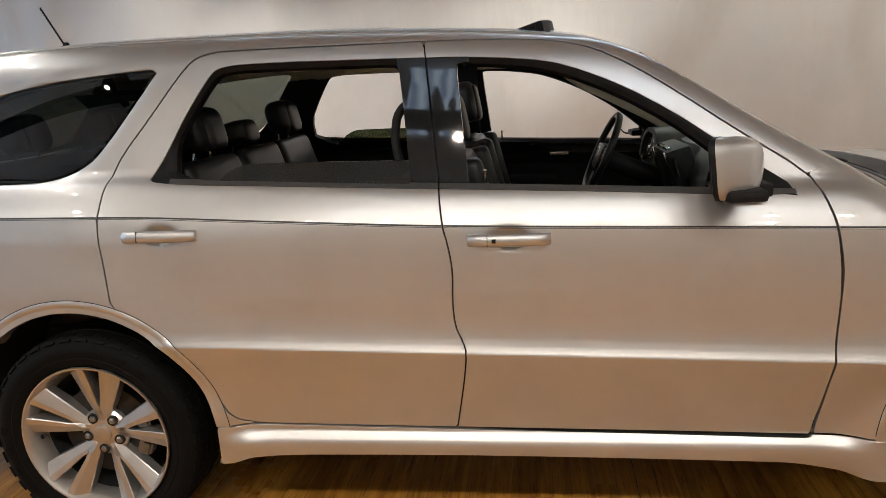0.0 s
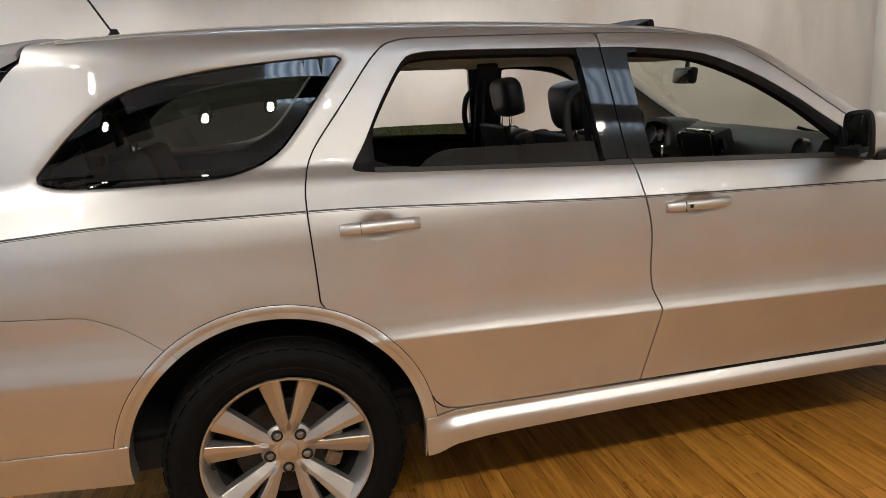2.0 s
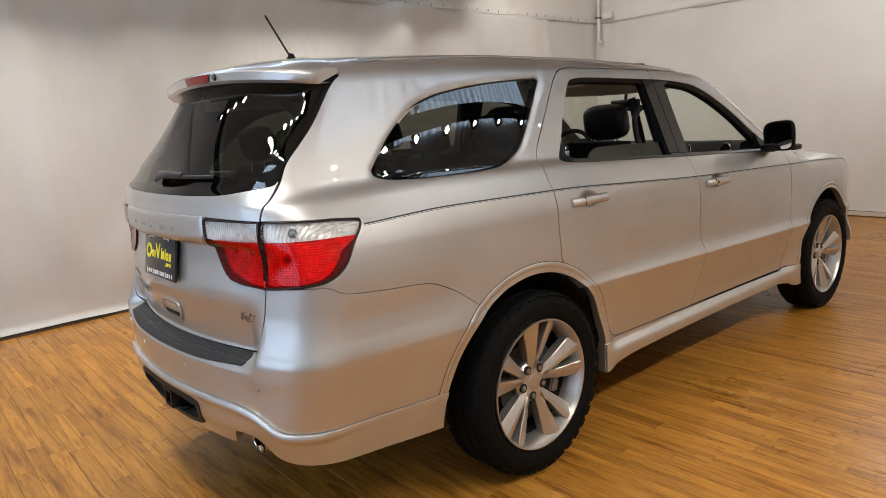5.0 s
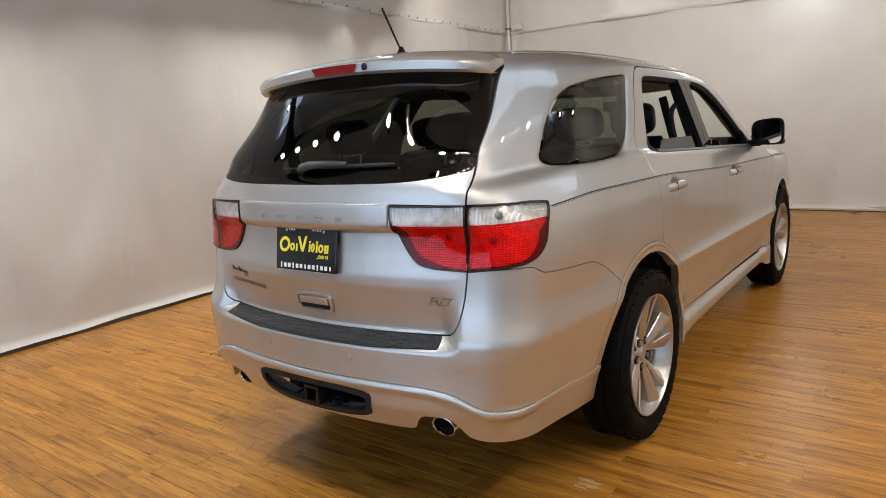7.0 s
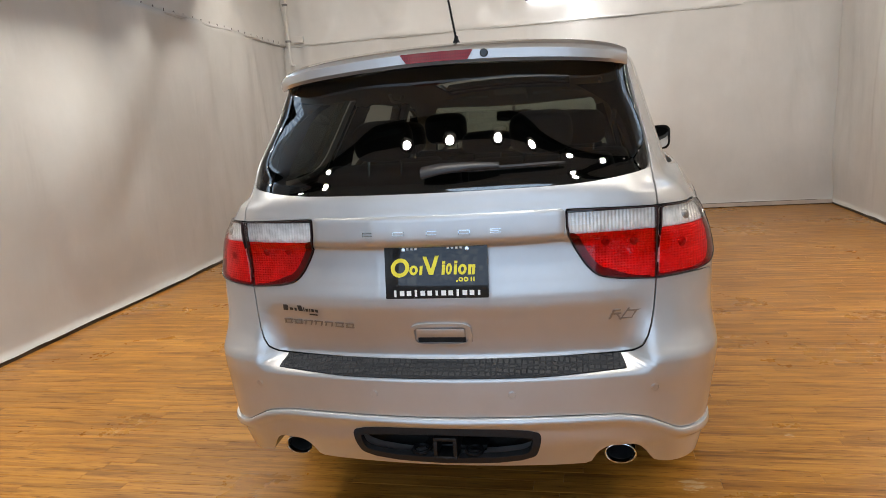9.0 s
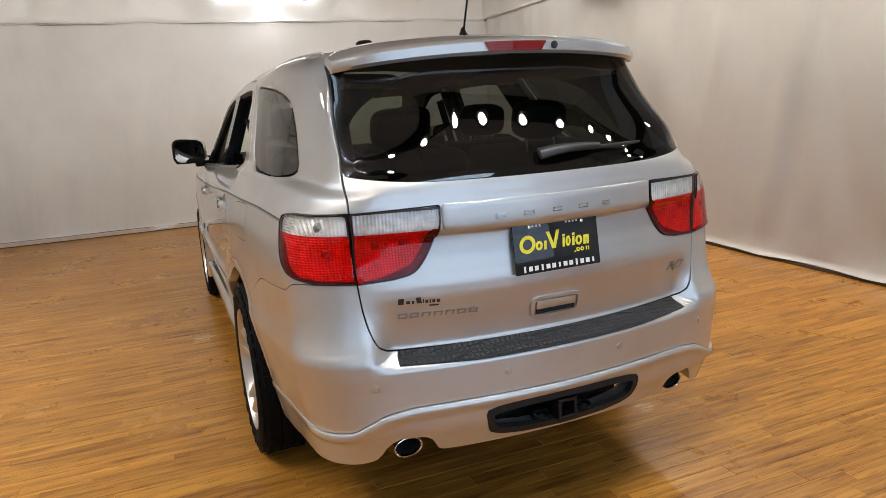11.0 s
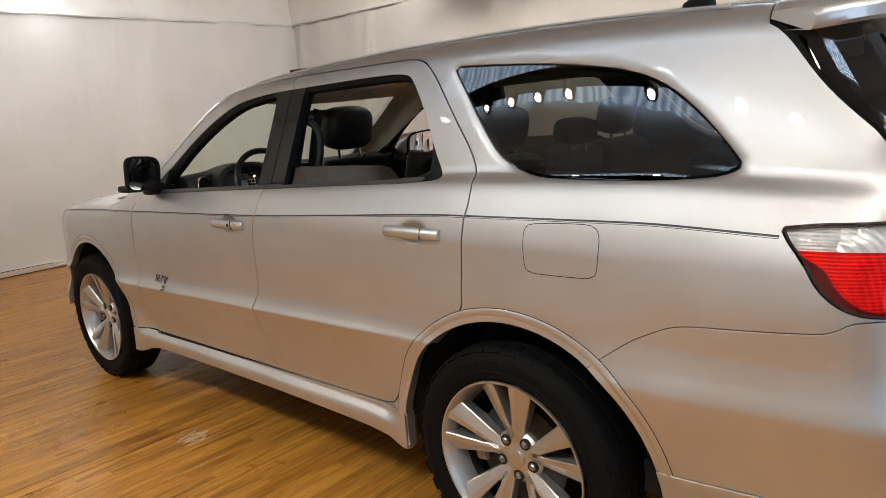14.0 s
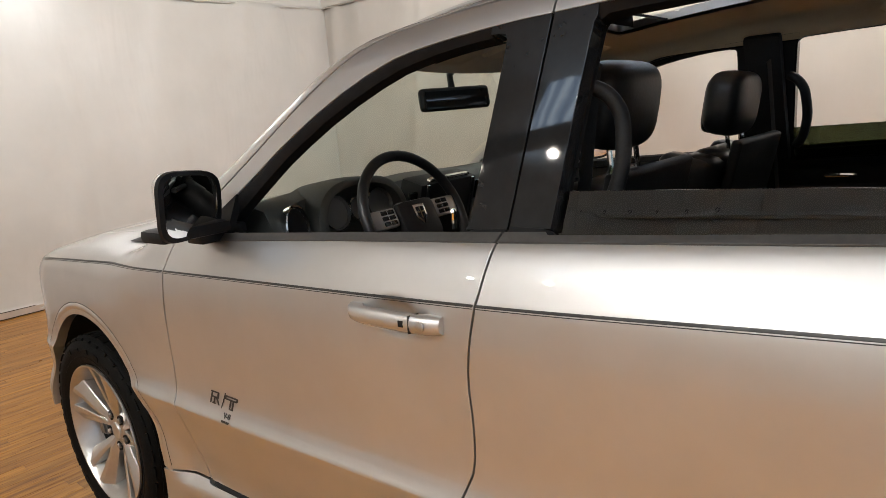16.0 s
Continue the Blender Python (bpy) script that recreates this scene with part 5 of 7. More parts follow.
    for k in range(5):
        a = radians(54 + 72 * k)
        m = out @ Matrix.Translation((0.0615 * math.cos(a), 0.0615 * math.sin(a), 0.046))
        bm = add_lathe(bmesh.new(), [(0.0185, -0.006), (0.0185, 0.0070), (0.0128, 0.0072), (0.0125, -0.002)], m, 20)
        part("nut_socket", bm, UNDER, rim, "dark nut recess")
        part("wheel_nut", add_lathe(bmesh.new(), [(0.0112, 0.0), (0.0112, 0.010), (0.008, 0.013), (0.0001, 0.0135)], m, 6), BADGE, rim, "steel wheel nut", smooth=0)
    disc = add_lathe(bmesh.new(), [(0.06, 0.0), (0.06, 0.020), (0.165, 0.020), (0.165, -0.005), (0.06, -0.005)], out, 48)
    part("brake_disc", disc, DARK_STEEL, rim, "worn steel brake disc")
    bm = bmesh.new()
    for b in (-0.30, 0.0, 0.30):
        m = out @ Matrix.Rotation(radians(-6 - turn) + b, 4, "Z") @ Matrix.Translation((0.152, 0, 0.022)) @ Matrix.Diagonal((0.05, 0.058, 0.05, 1))
        made = bmesh.ops.create_cube(bm, size=1, matrix=m)["verts"]
        bmesh.ops.bevel(bm, geom=list({e for v in made for e in v.link_edges}), offset=0.008, segments=2, affect="EDGES")
    part("brake_caliper", bm, STEEL, rim, "metal brake caliper")
    valve = tube([out @ Vector((-0.236, -0.040, 0.05)), out @ Vector((-0.222, -0.038, 0.064))], 0.0055, 8)
    part("valve", valve, BLACK_TRIM, rim, "black tyre valve")


wheel(RX + 0.014, -1, -6)
wheel(RX + 0.014, 1, 40)
wheel(AXLE + 0.010, -1, -10)
wheel(AXLE + 0.010, 1, 33)


# ---- tail details ----
def tail_x(y, z):
    return float(meet(np.array([[-1.7, y, z]]), np.array([[-1.0, 0, 0]]), 0.0, 1.5)[0, 0])


def tail_frame(y, z, off=0.0):
    """A frame on the tail: local x runs to the car's right (as seen from behind), local y up, local z out."""
    p = np.array([[tail_x(y, z), y, z]])
    n = Vector(body_normal(p)[0])
    right = Vector((0, -1, 0))
    right = (right - n * right.dot(n)).normalized()
    up = n.cross(right)
    m = Matrix((right, up, n)).transposed().to_4x4()
    m.translation = Vector(p[0]) + n * off
    return m


def blocks(name, mat, parent, label, frame_m, rects, depth):
    """Flat raised bars: (x, y, width, height, slant) in a frame."""
    bm = bmesh.new()
    for x, y, w, h, lean in rects:
        v = [bm.verts.new(frame_m @ Vector((x + sx * w / 2 + lean * sy * h / 2, y + sy * h / 2, d))) for d in (0, depth) for sx, sy in ((-1, -1), (1, -1), (1, 1), (-1, 1))]
        for q in ((3, 2, 1, 0), (4, 5, 6, 7), (0, 1, 5, 4), (1, 2, 6, 5), (2, 3, 7, 6), (3, 0, 4, 7)):
            bm.faces.new([v[k] for k in q])
    return part(name, bm, mat, parent, label, smooth=0)


def ring_marks(x, y, w, h, t):
    return [(x, y + h / 2 - t / 2, w, t, 0), (x, y - h / 2 + t / 2, w, t, 0), (x - w / 2 + t / 2, y, t, h, 0), (x + w / 2 - t / 2, y, t, h, 0)]


# spoiler: a hollow-backed wing across the top of the tailgate
def spoiler():
    bm, rows = bmesh.new(), []
    n = 60
    for k in range(n + 1):
        v = -1 + 2 * k / n
        y = 0.596 * v
        a = abs(v)
        drop = 0.014 * a**2 + 0.016 * max(0, a - 0.90) ** 2 * 100
        back = -2.372 + 0.075 * a**2 + 0.075 * a**10
        front_z = float(lerp(-2.07, ROOF)) - 0.055 * (y / 0.66) ** 2 - 0.012 * (y / 0.66) ** 4 + 0.004 - 0.022 * a**14
        tip_z = 1.672 - 0.035 * a**2 - 0.010 * a**8
        thick = 0.050 - 0.008 * a**6
        prof = [(-2.062 - 0.06 * a, front_z - 0.016), (-2.064 - 0.06 * a, front_z - 0.001), (-2.075 - 0.06 * a, front_z + 0.002), ((-2.075 + back) / 2 - 0.03 * a, (front_z + tip_z) / 2 + 0.007), (back + 0.035, tip_z + 0.005), (back + 0.010, tip_z - 0.001), (back, tip_z - 0.012),
                (back + 0.002, tip_z - thick + 0.010), (back + 0.014, tip_z - thick), (back + 0.07, tip_z - thick + 0.006), (-2.235 + 0.04 * a**2, tip_z - thick + 0.004)]
        rows.append([bm.verts.new((px, y, pz)) for px, pz in prof])
    for a, b in zip(rows, rows[1:]):
        for j in range(len(a) - 1):
            bm.faces.new((a[j], a[j + 1], b[j + 1], b[j]))
    bm.faces.new(rows[0])
    bm.faces.new(rows[-1][::-1])
    return part("spoiler", bm, PAINT, tailgate, "silver roof spoiler", smooth=40)


spoiler()
lampbar = bmesh.new()
pts_t, pts_b = [], []
for k in range(13):
    y = 0.118 - 0.236 * k / 12
    a = abs(y) / 0.596
    back = -2.3745 + 0.075 * a**2
    tip = 1.672 - 0.035 * a**2
    pts_t.append(lampbar.verts.new((back - 0.002, y, tip - 0.011)))
    pts_b.append(lampbar.verts.new((back - 0.001, y * (0.84 if k in (0, 12) else 1), tip - 0.041)))
back_t = [lampbar.verts.new(v.co + Vector((0.02, 0, 0))) for v in pts_t]
back_b = [lampbar.verts.new(v.co + Vector((0.02, 0, 0))) for v in pts_b]
for k in range(12):
    lampbar.faces.new((pts_t[k], pts_t[k + 1], pts_b[k + 1], pts_b[k]))
    lampbar.faces.new((back_t[k + 1], back_t[k], pts_t[k], pts_t[k + 1])[::-1])
    lampbar.faces.new((pts_b[k], pts_b[k + 1], back_b[k + 1], back_b[k]))
part("brake_lamp", lampbar, BRAKE_RED, tailgate, "red high-level brake lamp")
part("camera_eye", add_lathe(bmesh.new(), [(0.013, -0.01), (0.013, 0.004), (0.010, 0.006), (0.0001, 0.005)], Matrix.Translation((-2.366, -0.152, 1.646)) @ Matrix.Rotation(radians(-90), 4, "Y"), 20), GLOSS_BLACK, tailgate, "small black camera eye")

# wiper
wip = tube([tail_frame(0.03, 1.288, 0.012) @ Vector((0, 0, 0)), tail_frame(-0.02, 1.290, 0.026) @ Vector((0, 0, 0)), tail_frame(-0.12, 1.294, 0.030) @ Vector((0, 0, 0)), tail_frame(-0.20, 1.296, 0.022) @ Vector((0, 0, 0))], [0.022, 0.020, 0.013, 0.009], 12, 0.6)
arm = part("rear_wiper", wip, WIPER, tailgate, "black rear wiper arm")
part("wiper_blade", tube([tail_frame(-0.02 - 0.37 * k / 8, 1.290 + 0.006 * k / 8, 0.012) @ Vector((0, 0, 0)) for k in range(9)], [0.006] * 8 + [0.003], 8), WIPER, arm)

# plate in its frame, with unlettered print
pf = tail_frame(0.0, 1.000, 0.014)
bm = bmesh.new()
add_box(bm, (0.318, 0.166, 0.010), bevel=0.004)
bmesh.ops.transform(bm, matrix=pf, verts=bm.verts)
plate = part("plate", bm, GLOSS_BLACK, tailgate, "black dealer plate with yellow and white print")
# a flowing row of yellow strokes of differing height, and white print below and above
def ovals(name, mat, parent, label, frame_m, rings, depth):
    """Flat raised oval rings: (x, y, width, height, stroke, slant) in a frame."""
    bm = bmesh.new()
    for x, y, w, h, t, lean in rings:
        loops = []
        for d, cut_in in ((0, 0), (depth, 0), (depth, t), (0, t)):
            loops.append([bm.verts.new(frame_m @ Vector((x + (w / 2 - cut_in) * math.cos(a) + lean * (h / 2 - cut_in) * math.sin(a), y + (h / 2 - cut_in) * math.sin(a), d))) for a in (2 * math.pi * k / 20 for k in range(20))])
        for a, b in zip(loops, loops[1:]):
            for k in range(20):
                bm.faces.new((a[k], a[(k + 1) % 20], b[(k + 1) % 20], b[k]))
    return part(name, bm, mat, parent, label, smooth=0)


print_m = pf @ Matrix.Translation((0, 0, 0.0052))
tagged(ovals("yellow_print", YELLOW, plate, "yellow oval logo shapes", print_m, [(-0.110, 0.012, 0.058, 0.058, 0.012, 0.10), (-0.068, 0.004, 0.026, 0.030, 0.008, 0.1), (0.041, 0.006, 0.019, 0.034, 0.007, 0.1), (0.082, 0.004, 0.026, 0.032, 0.008, 0.1), (0.076, -0.026, 0.014, 0.014, 0.004, 0), (0.092, -0.026, 0.014, 0.014, 0.004, 0)], 0.001), kind="stuff")
tagged(blocks("yellow_stroke", YELLOW, plate, "yellow logo strokes", print_m, [(-0.045, 0.003, 0.009, 0.028, 0.1), (-0.024, 0.018, 0.012, 0.054, -0.32), (-0.004, 0.018, 0.012, 0.058, 0.34), (0.024, 0.004, 0.009, 0.030, 0.1), (0.026, 0.026, 0.009, 0.008, 0.1), (0.061, 0.004, 0.009, 0.030, 0.1), (0.063, 0.026, 0.009, 0.008, 0.1), (0.104, 0.003, 0.009, 0.030, 0.1), (0.116, 0.003, 0.009, 0.030, 0.1), (0.110, 0.014, 0.014, 0.007, 0.1), (0.108, -0.026, 0.004, 0.013, 0), (0.116, -0.026, 0.004, 0.013, 0), (0.064, -0.032, 0.005, 0.005, 0)], 0.001), kind="stuff")
rects = [(-0.128 + 0.0215 * k, -0.066, 0.014 if k % 3 else 0.007, 0.020 if k in (0, 3, 9) else 0.015, 0) for k in range(13)]
rects += [(-0.085 + 0.013 * k, 0.071, 0.007, 0.012, 0) for k in range(3)] + [(0.040 + 0.013 * k, 0.072, 0.007, 0.012, 0) for k in range(4)]
tagged(blocks("white_print", WHITE_PRINT, plate, "white bars of print", print_m, rects, 0.001), kind="stuff")
for x in (-0.098, 0.098):
    part("plate_screw", add_lathe(bmesh.new(), [(0.006, 0), (0.006, 0.003), (0.0001, 0.004)], pf @ Matrix.Translation((x, 0.066, 0.005)), 10), CHROME, plate)

# spaced badge marks on the applique strip, and the lower badges
for k, y in enumerate((0.205, 0.105, 0.005, -0.095, -0.185)):
    m = tail_frame(y, 1.121, 0.0085)
    marks = ring_marks(0, 0, 0.036, 0.013, 0.003) if k in (1, 3) else ring_marks(0.002, 0, 0.032, 0.013, 0.003)[:2 if k == 4 else 3] + ([(0, 0, 0.026, 0.003, 0)] if k == 4 else [])
    blocks("badge_mark", CHROME, tailgate, "thin chrome badge mark", m, marks, 0.002)
m = tail_frame(0.408, 0.829, 0.0008)
rects = []
for k in range(7):
    x = -0.115 + 0.038 * k
    rects += [(x, 0.0065, 0.030, 0.0035, 0.35), (x - 0.011, 0, 0.004, 0.016, 0.35), (x + 0.011, 0, 0.004, 0.016, 0.35)] + ([(x, -0.0065, 0.028, 0.0035, 0.35)] if k in (0, 1, 5, 6) else [])
blocks("name_badge", BADGE, tailgate, "slim chrome badge bars", m, rects, 0.003)
m = tail_frame(0.474, 0.874, 0.0006)
blocks("dealer_sticker", STRIPE, tailgate, "small black dealer sticker shapes", m, [(-0.052, 0.004, 0.018, 0.020, 0.1), (-0.030, 0, 0.012, 0.010, 0), (-0.014, 0, 0.008, 0.010, 0), (0.004, 0.005, 0.016, 0.020, -0.2), (0.018, 0.002, 0.004, 0.014, 0), (0.029, 0, 0.010, 0.010, 0), (0.040, 0, 0.004, 0.012, 0), (0.051, 0, 0.010, 0.010, 0), (0.066, 0, 0.010, 0.010, 0), (0.052, -0.014, 0.03, 0.005, 0)], 0.0006)
m = tail_frame(-0.545, 0.843, 0.0008)
blocks("trim_badge", BADGE, tailgate, "slanted chrome trim badge", m, [(-0.030, 0, 0.006, 0.030, 0.5), (-0.016, 0.012, 0.024, 0.005, 0.5), (-0.014, 0.001, 0.022, 0.005, 0.5), (-0.010, -0.008, 0.006, 0.016, -0.6), (0.008, -0.002, 0.004, 0.038, 0.7), (0.040, 0.008, 0.042, 0.005, 0.5), (0.036, -0.006, 0.006, 0.024, 0.5), (0.02, -0.016, 0.06, 0.003, 0)], 0.003)

# tailgate handle
hf = tail_frame(0.0, 0.797, 0.0)
bm = bmesh.new()
outer, inner = [], []
for k in range(40):
    a = 2 * math.pi * k / 40
    c, s = math.cos(a), math.sin(a)
    sq = lambda v, e: math.copysign(abs(v) ** e, v)
    outer.append((0.097 * sq(c, 0.42), 0.041 * sq(s, 0.42)))
    inner.append((0.084 * sq(c, 0.36), 0.029 * sq(s, 0.36)))
r0 = [bm.verts.new(hf @ Vector((x, y, 0.0))) for x, y in outer]
r1 = [bm.verts.new(hf @ Vector((x * 0.985, y * 0.97, 0.007))) for x, y in outer]
r2 = [bm.verts.new(hf @ Vector((x, y, 0.0075))) for x, y in inner]
r3 = [bm.verts.new(hf @ Vector((x * 0.985, y * 0.96, 0.0012))) for x, y in inner]
for a, b in ((r0, r1), (r1, r2), (r2, r3)):
    for k in range(40):
        bm.faces.new((a[k], a[(k + 1) % 40], b[(k + 1) % 40], b[k]))
handle = part("handle_surround", bm, PAINT, tailgate, "raised silver handle surround")
bm = bmesh.new()
add_box(bm, (0.150, 0.030, 0.006), (0, 0.008, 0.005), bevel=0.003)
bmesh.ops.transform(bm, matrix=hf, verts=bm.verts)
part("handle", bm, PAINT, handle, "silver pull handle")
bm = bmesh.new()
add_box(bm, (0.150, 0.018, 0.003), (0, -0.016, 0.0025), bevel=0.001)
bmesh.ops.transform(bm, matrix=hf, verts=bm.verts)
part("handle_recess", bm, UNDER, handle, "dark slot under the handle")

# bumper sensors
for y in (-0.635, -0.215, 0.215, 0.635):
    part("parking_sensor", add_lathe(bmesh.new(), [(0.0125, -0.004), (0.0125, 0.0012), (0.0112, 0.0014), (0.0108, 0.0002), (0.0098, 0.0002), (0.0094, 0.002), (0.0001, 0.0026)], tail_frame(y, 0.625), 20), PAINT, bumper_ob, "small round parking sensor")

# hitch well and receiver
bm = bmesh.new()
add_box(bm, (0.02, 0.60, 0.16), (-2.48, 0, 0.45))
add_box(bm, (0.10, 0.50, 0.012), (-2.53, 0, 0.380))
add_box(bm, (0.10, 0.56, 0.012), (-2.53, 0, 0.528))
part("hitch_well", bm, UNDER, valance_ob, "dark well behind the opening")
bm = bmesh.new()
for w, x0, x1 in ((0.036, -2.50, -2.645),):
    for dy, dz, sy, sz in ((0, 0.031, 0.074, 0.012), (0, -0.031, 0.074, 0.012), (0.031, 0, 0.012, 0.05), (-0.031, 0, 0.012, 0.05)):
        add_box(bm, (x0 - x1, sy, sz), ((x0 + x1) / 2, dy, 0.447 + dz), bevel=0.003)
add_box(bm, (0.05, 0.20, 0.018), (-2.55, -0.02, 0.42), bevel=0.004)
receiver = part("hitch_receiver", bm, DARK_STEEL, valance_ob, "square black tow hitch receiver")
for y in (-0.085, 0.085):
    ringp = [(-2.60 - 0.03 * math.cos(a), y + 0.026 * math.sin(a), 0.425) for a in np.linspace(0, 2 * math.pi, 18)]
    part("chain_loop", tube(ringp, 0.006, 6), BLACK_TRIM, receiver, "safety chain loop")

# exhaust tips
for y in (-0.533, 0.533):
    m = Matrix.Translation((-2.40, y, 0.400)) @ Matrix.Rotation(radians(-94), 4, "Y") @ Matrix.Diagonal((0.80, 1.12, 1, 1))
    e = part("exhaust_tip", add_lathe(bmesh.new(), [(0.043, -0.05), (0.043, 0.128), (0.0435, 0.132), (0.041, 0.133), (0.0385, 0.130), (0.0375, 0.0), (0.0001, 0.0)], m, 32), CHROME, car, "chrome oval exhaust tip")
    part("exhaust_bore", add_lathe(bmesh.new(), [(0.0372, 0.004), (0.0370, 0.115), (0.0362, 0.115), (0.036, 0.004)], m, 32, closed=True), UNDER, e, "sooty bore")

# antenna, roof puck, sunroof deflector
bm = add_lathe(bmesh.new(), [(0.034, -0.006), (0.032, 0.002), (0.018, 0.010), (0.011, 0.022), (0.008, 0.034), (0.0001, 0.036)], Matrix.Translation((-1.955, 0, 1.718)) @ Matrix.Diagonal((1.5, 0.75, 1, 1)), 20)
base = part("antenna_base", bm, BLACK_TRIM, car, "black antenna foot")
a0, a1 = Vector((-1.962, 0, 1.742)), Vector((-2.052, 0.010, 1.902))
rod = add_tube(bmesh.new(), [a0 + (a1 - a0) * k / 8 for k in range(9)], 0.0032, 8)
way = (a1 - a0).normalized()
s1 = way.orthogonal().normalized()
s2 = way.cross(s1)
add_tube(rod, [a0 + (a1 - a0) * (k / 150) + 0.0042 * (math.cos(k * 0.55) * s1 + math.sin(k * 0.55) * s2) for k in range(150)], 0.0016, 5)
part("antenna_rod", rod, BLACK_TRIM, base, "spiral-wound black antenna rod")
part("roof_puck", add_lathe(bmesh.new(), [(0.055, -0.012), (0.052, 0.006), (0.038, 0.014), (0.0001, 0.016)], Matrix.Translation((-1.86, 0.372, 1.706)) @ Matrix.Diagonal((0.9, 0.6, 1, 1)), 24), BLACK_TRIM, car, "small black roof antenna puck")
bm, rows = bmesh.new(), []
for k in range(25):
    v = -1 + k / 12
    y, lag = 0.40 * v, 0.05 * v * v
    zr = float(lerp(0.12, ROOF)) - 0.055 * (y / 0.66) ** 2
    up = 0.036
    rows.append([bm.verts.new(q) for q in ((0.095 - lag, y, zr - 0.01), (0.128 - lag, y, zr + 0.0), (0.120 - lag, y, zr + up), (0.112 - lag, y, zr + up + 0.003), (-0.02 - lag, y, zr + 0.001), (-0.02 - lag, y, zr - 0.006), (0.10 - lag, y, zr + up - 0.008))])
for a, b in zip(rows, rows[1:]):
    for j in range(7):
        bm.faces.new((a[j], a[(j + 1) % 7], b[(j + 1) % 7], b[j]))
bm.faces.new(rows[0])
bm.faces.new(rows[-1][::-1])
part("sunroof_deflector", bm, BLACK_TRIM, car, "black wind deflector of the open sunroof")
for side in (-1, 1):
    pts = [(x, side * 0.575, float(lerp(x, ROOF)) - 0.055 * (0.575 / 0.66) ** 2 - 0.012 * (0.575 / 0.66) ** 4 + 0.002) for x in np.linspace(-2.02, 0.22, 40)]
    part("roof_moulding", tube(pts, 0.007, 6, 0.6), PAINT, car, "thin silver roof moulding")


# ---- flank details ----
def flank_frame(x, z, side, off=0.0):
    """A frame on the flank: local x forwards, local y up, local z out."""
    p = np.array([[x, -float(side_w(np.array([x]), np.array([z]))[0]), z]])
    n = Vector(body_normal(p)[0])
    fwd = Vector((1, 0, 0))
    fwd = (fwd - n * fwd.dot(n)).normalized()
    up = fwd.cross(n) * -1
    if up.z < 0:
        up = -up
    m = Matrix((fwd, up, n)).transposed().to_4x4()
    m.translation = Vector(p[0]) + n * off
    if side > 0:
        m = Matrix.Diagonal((1, -1, 1, 1)) @ m
    return m


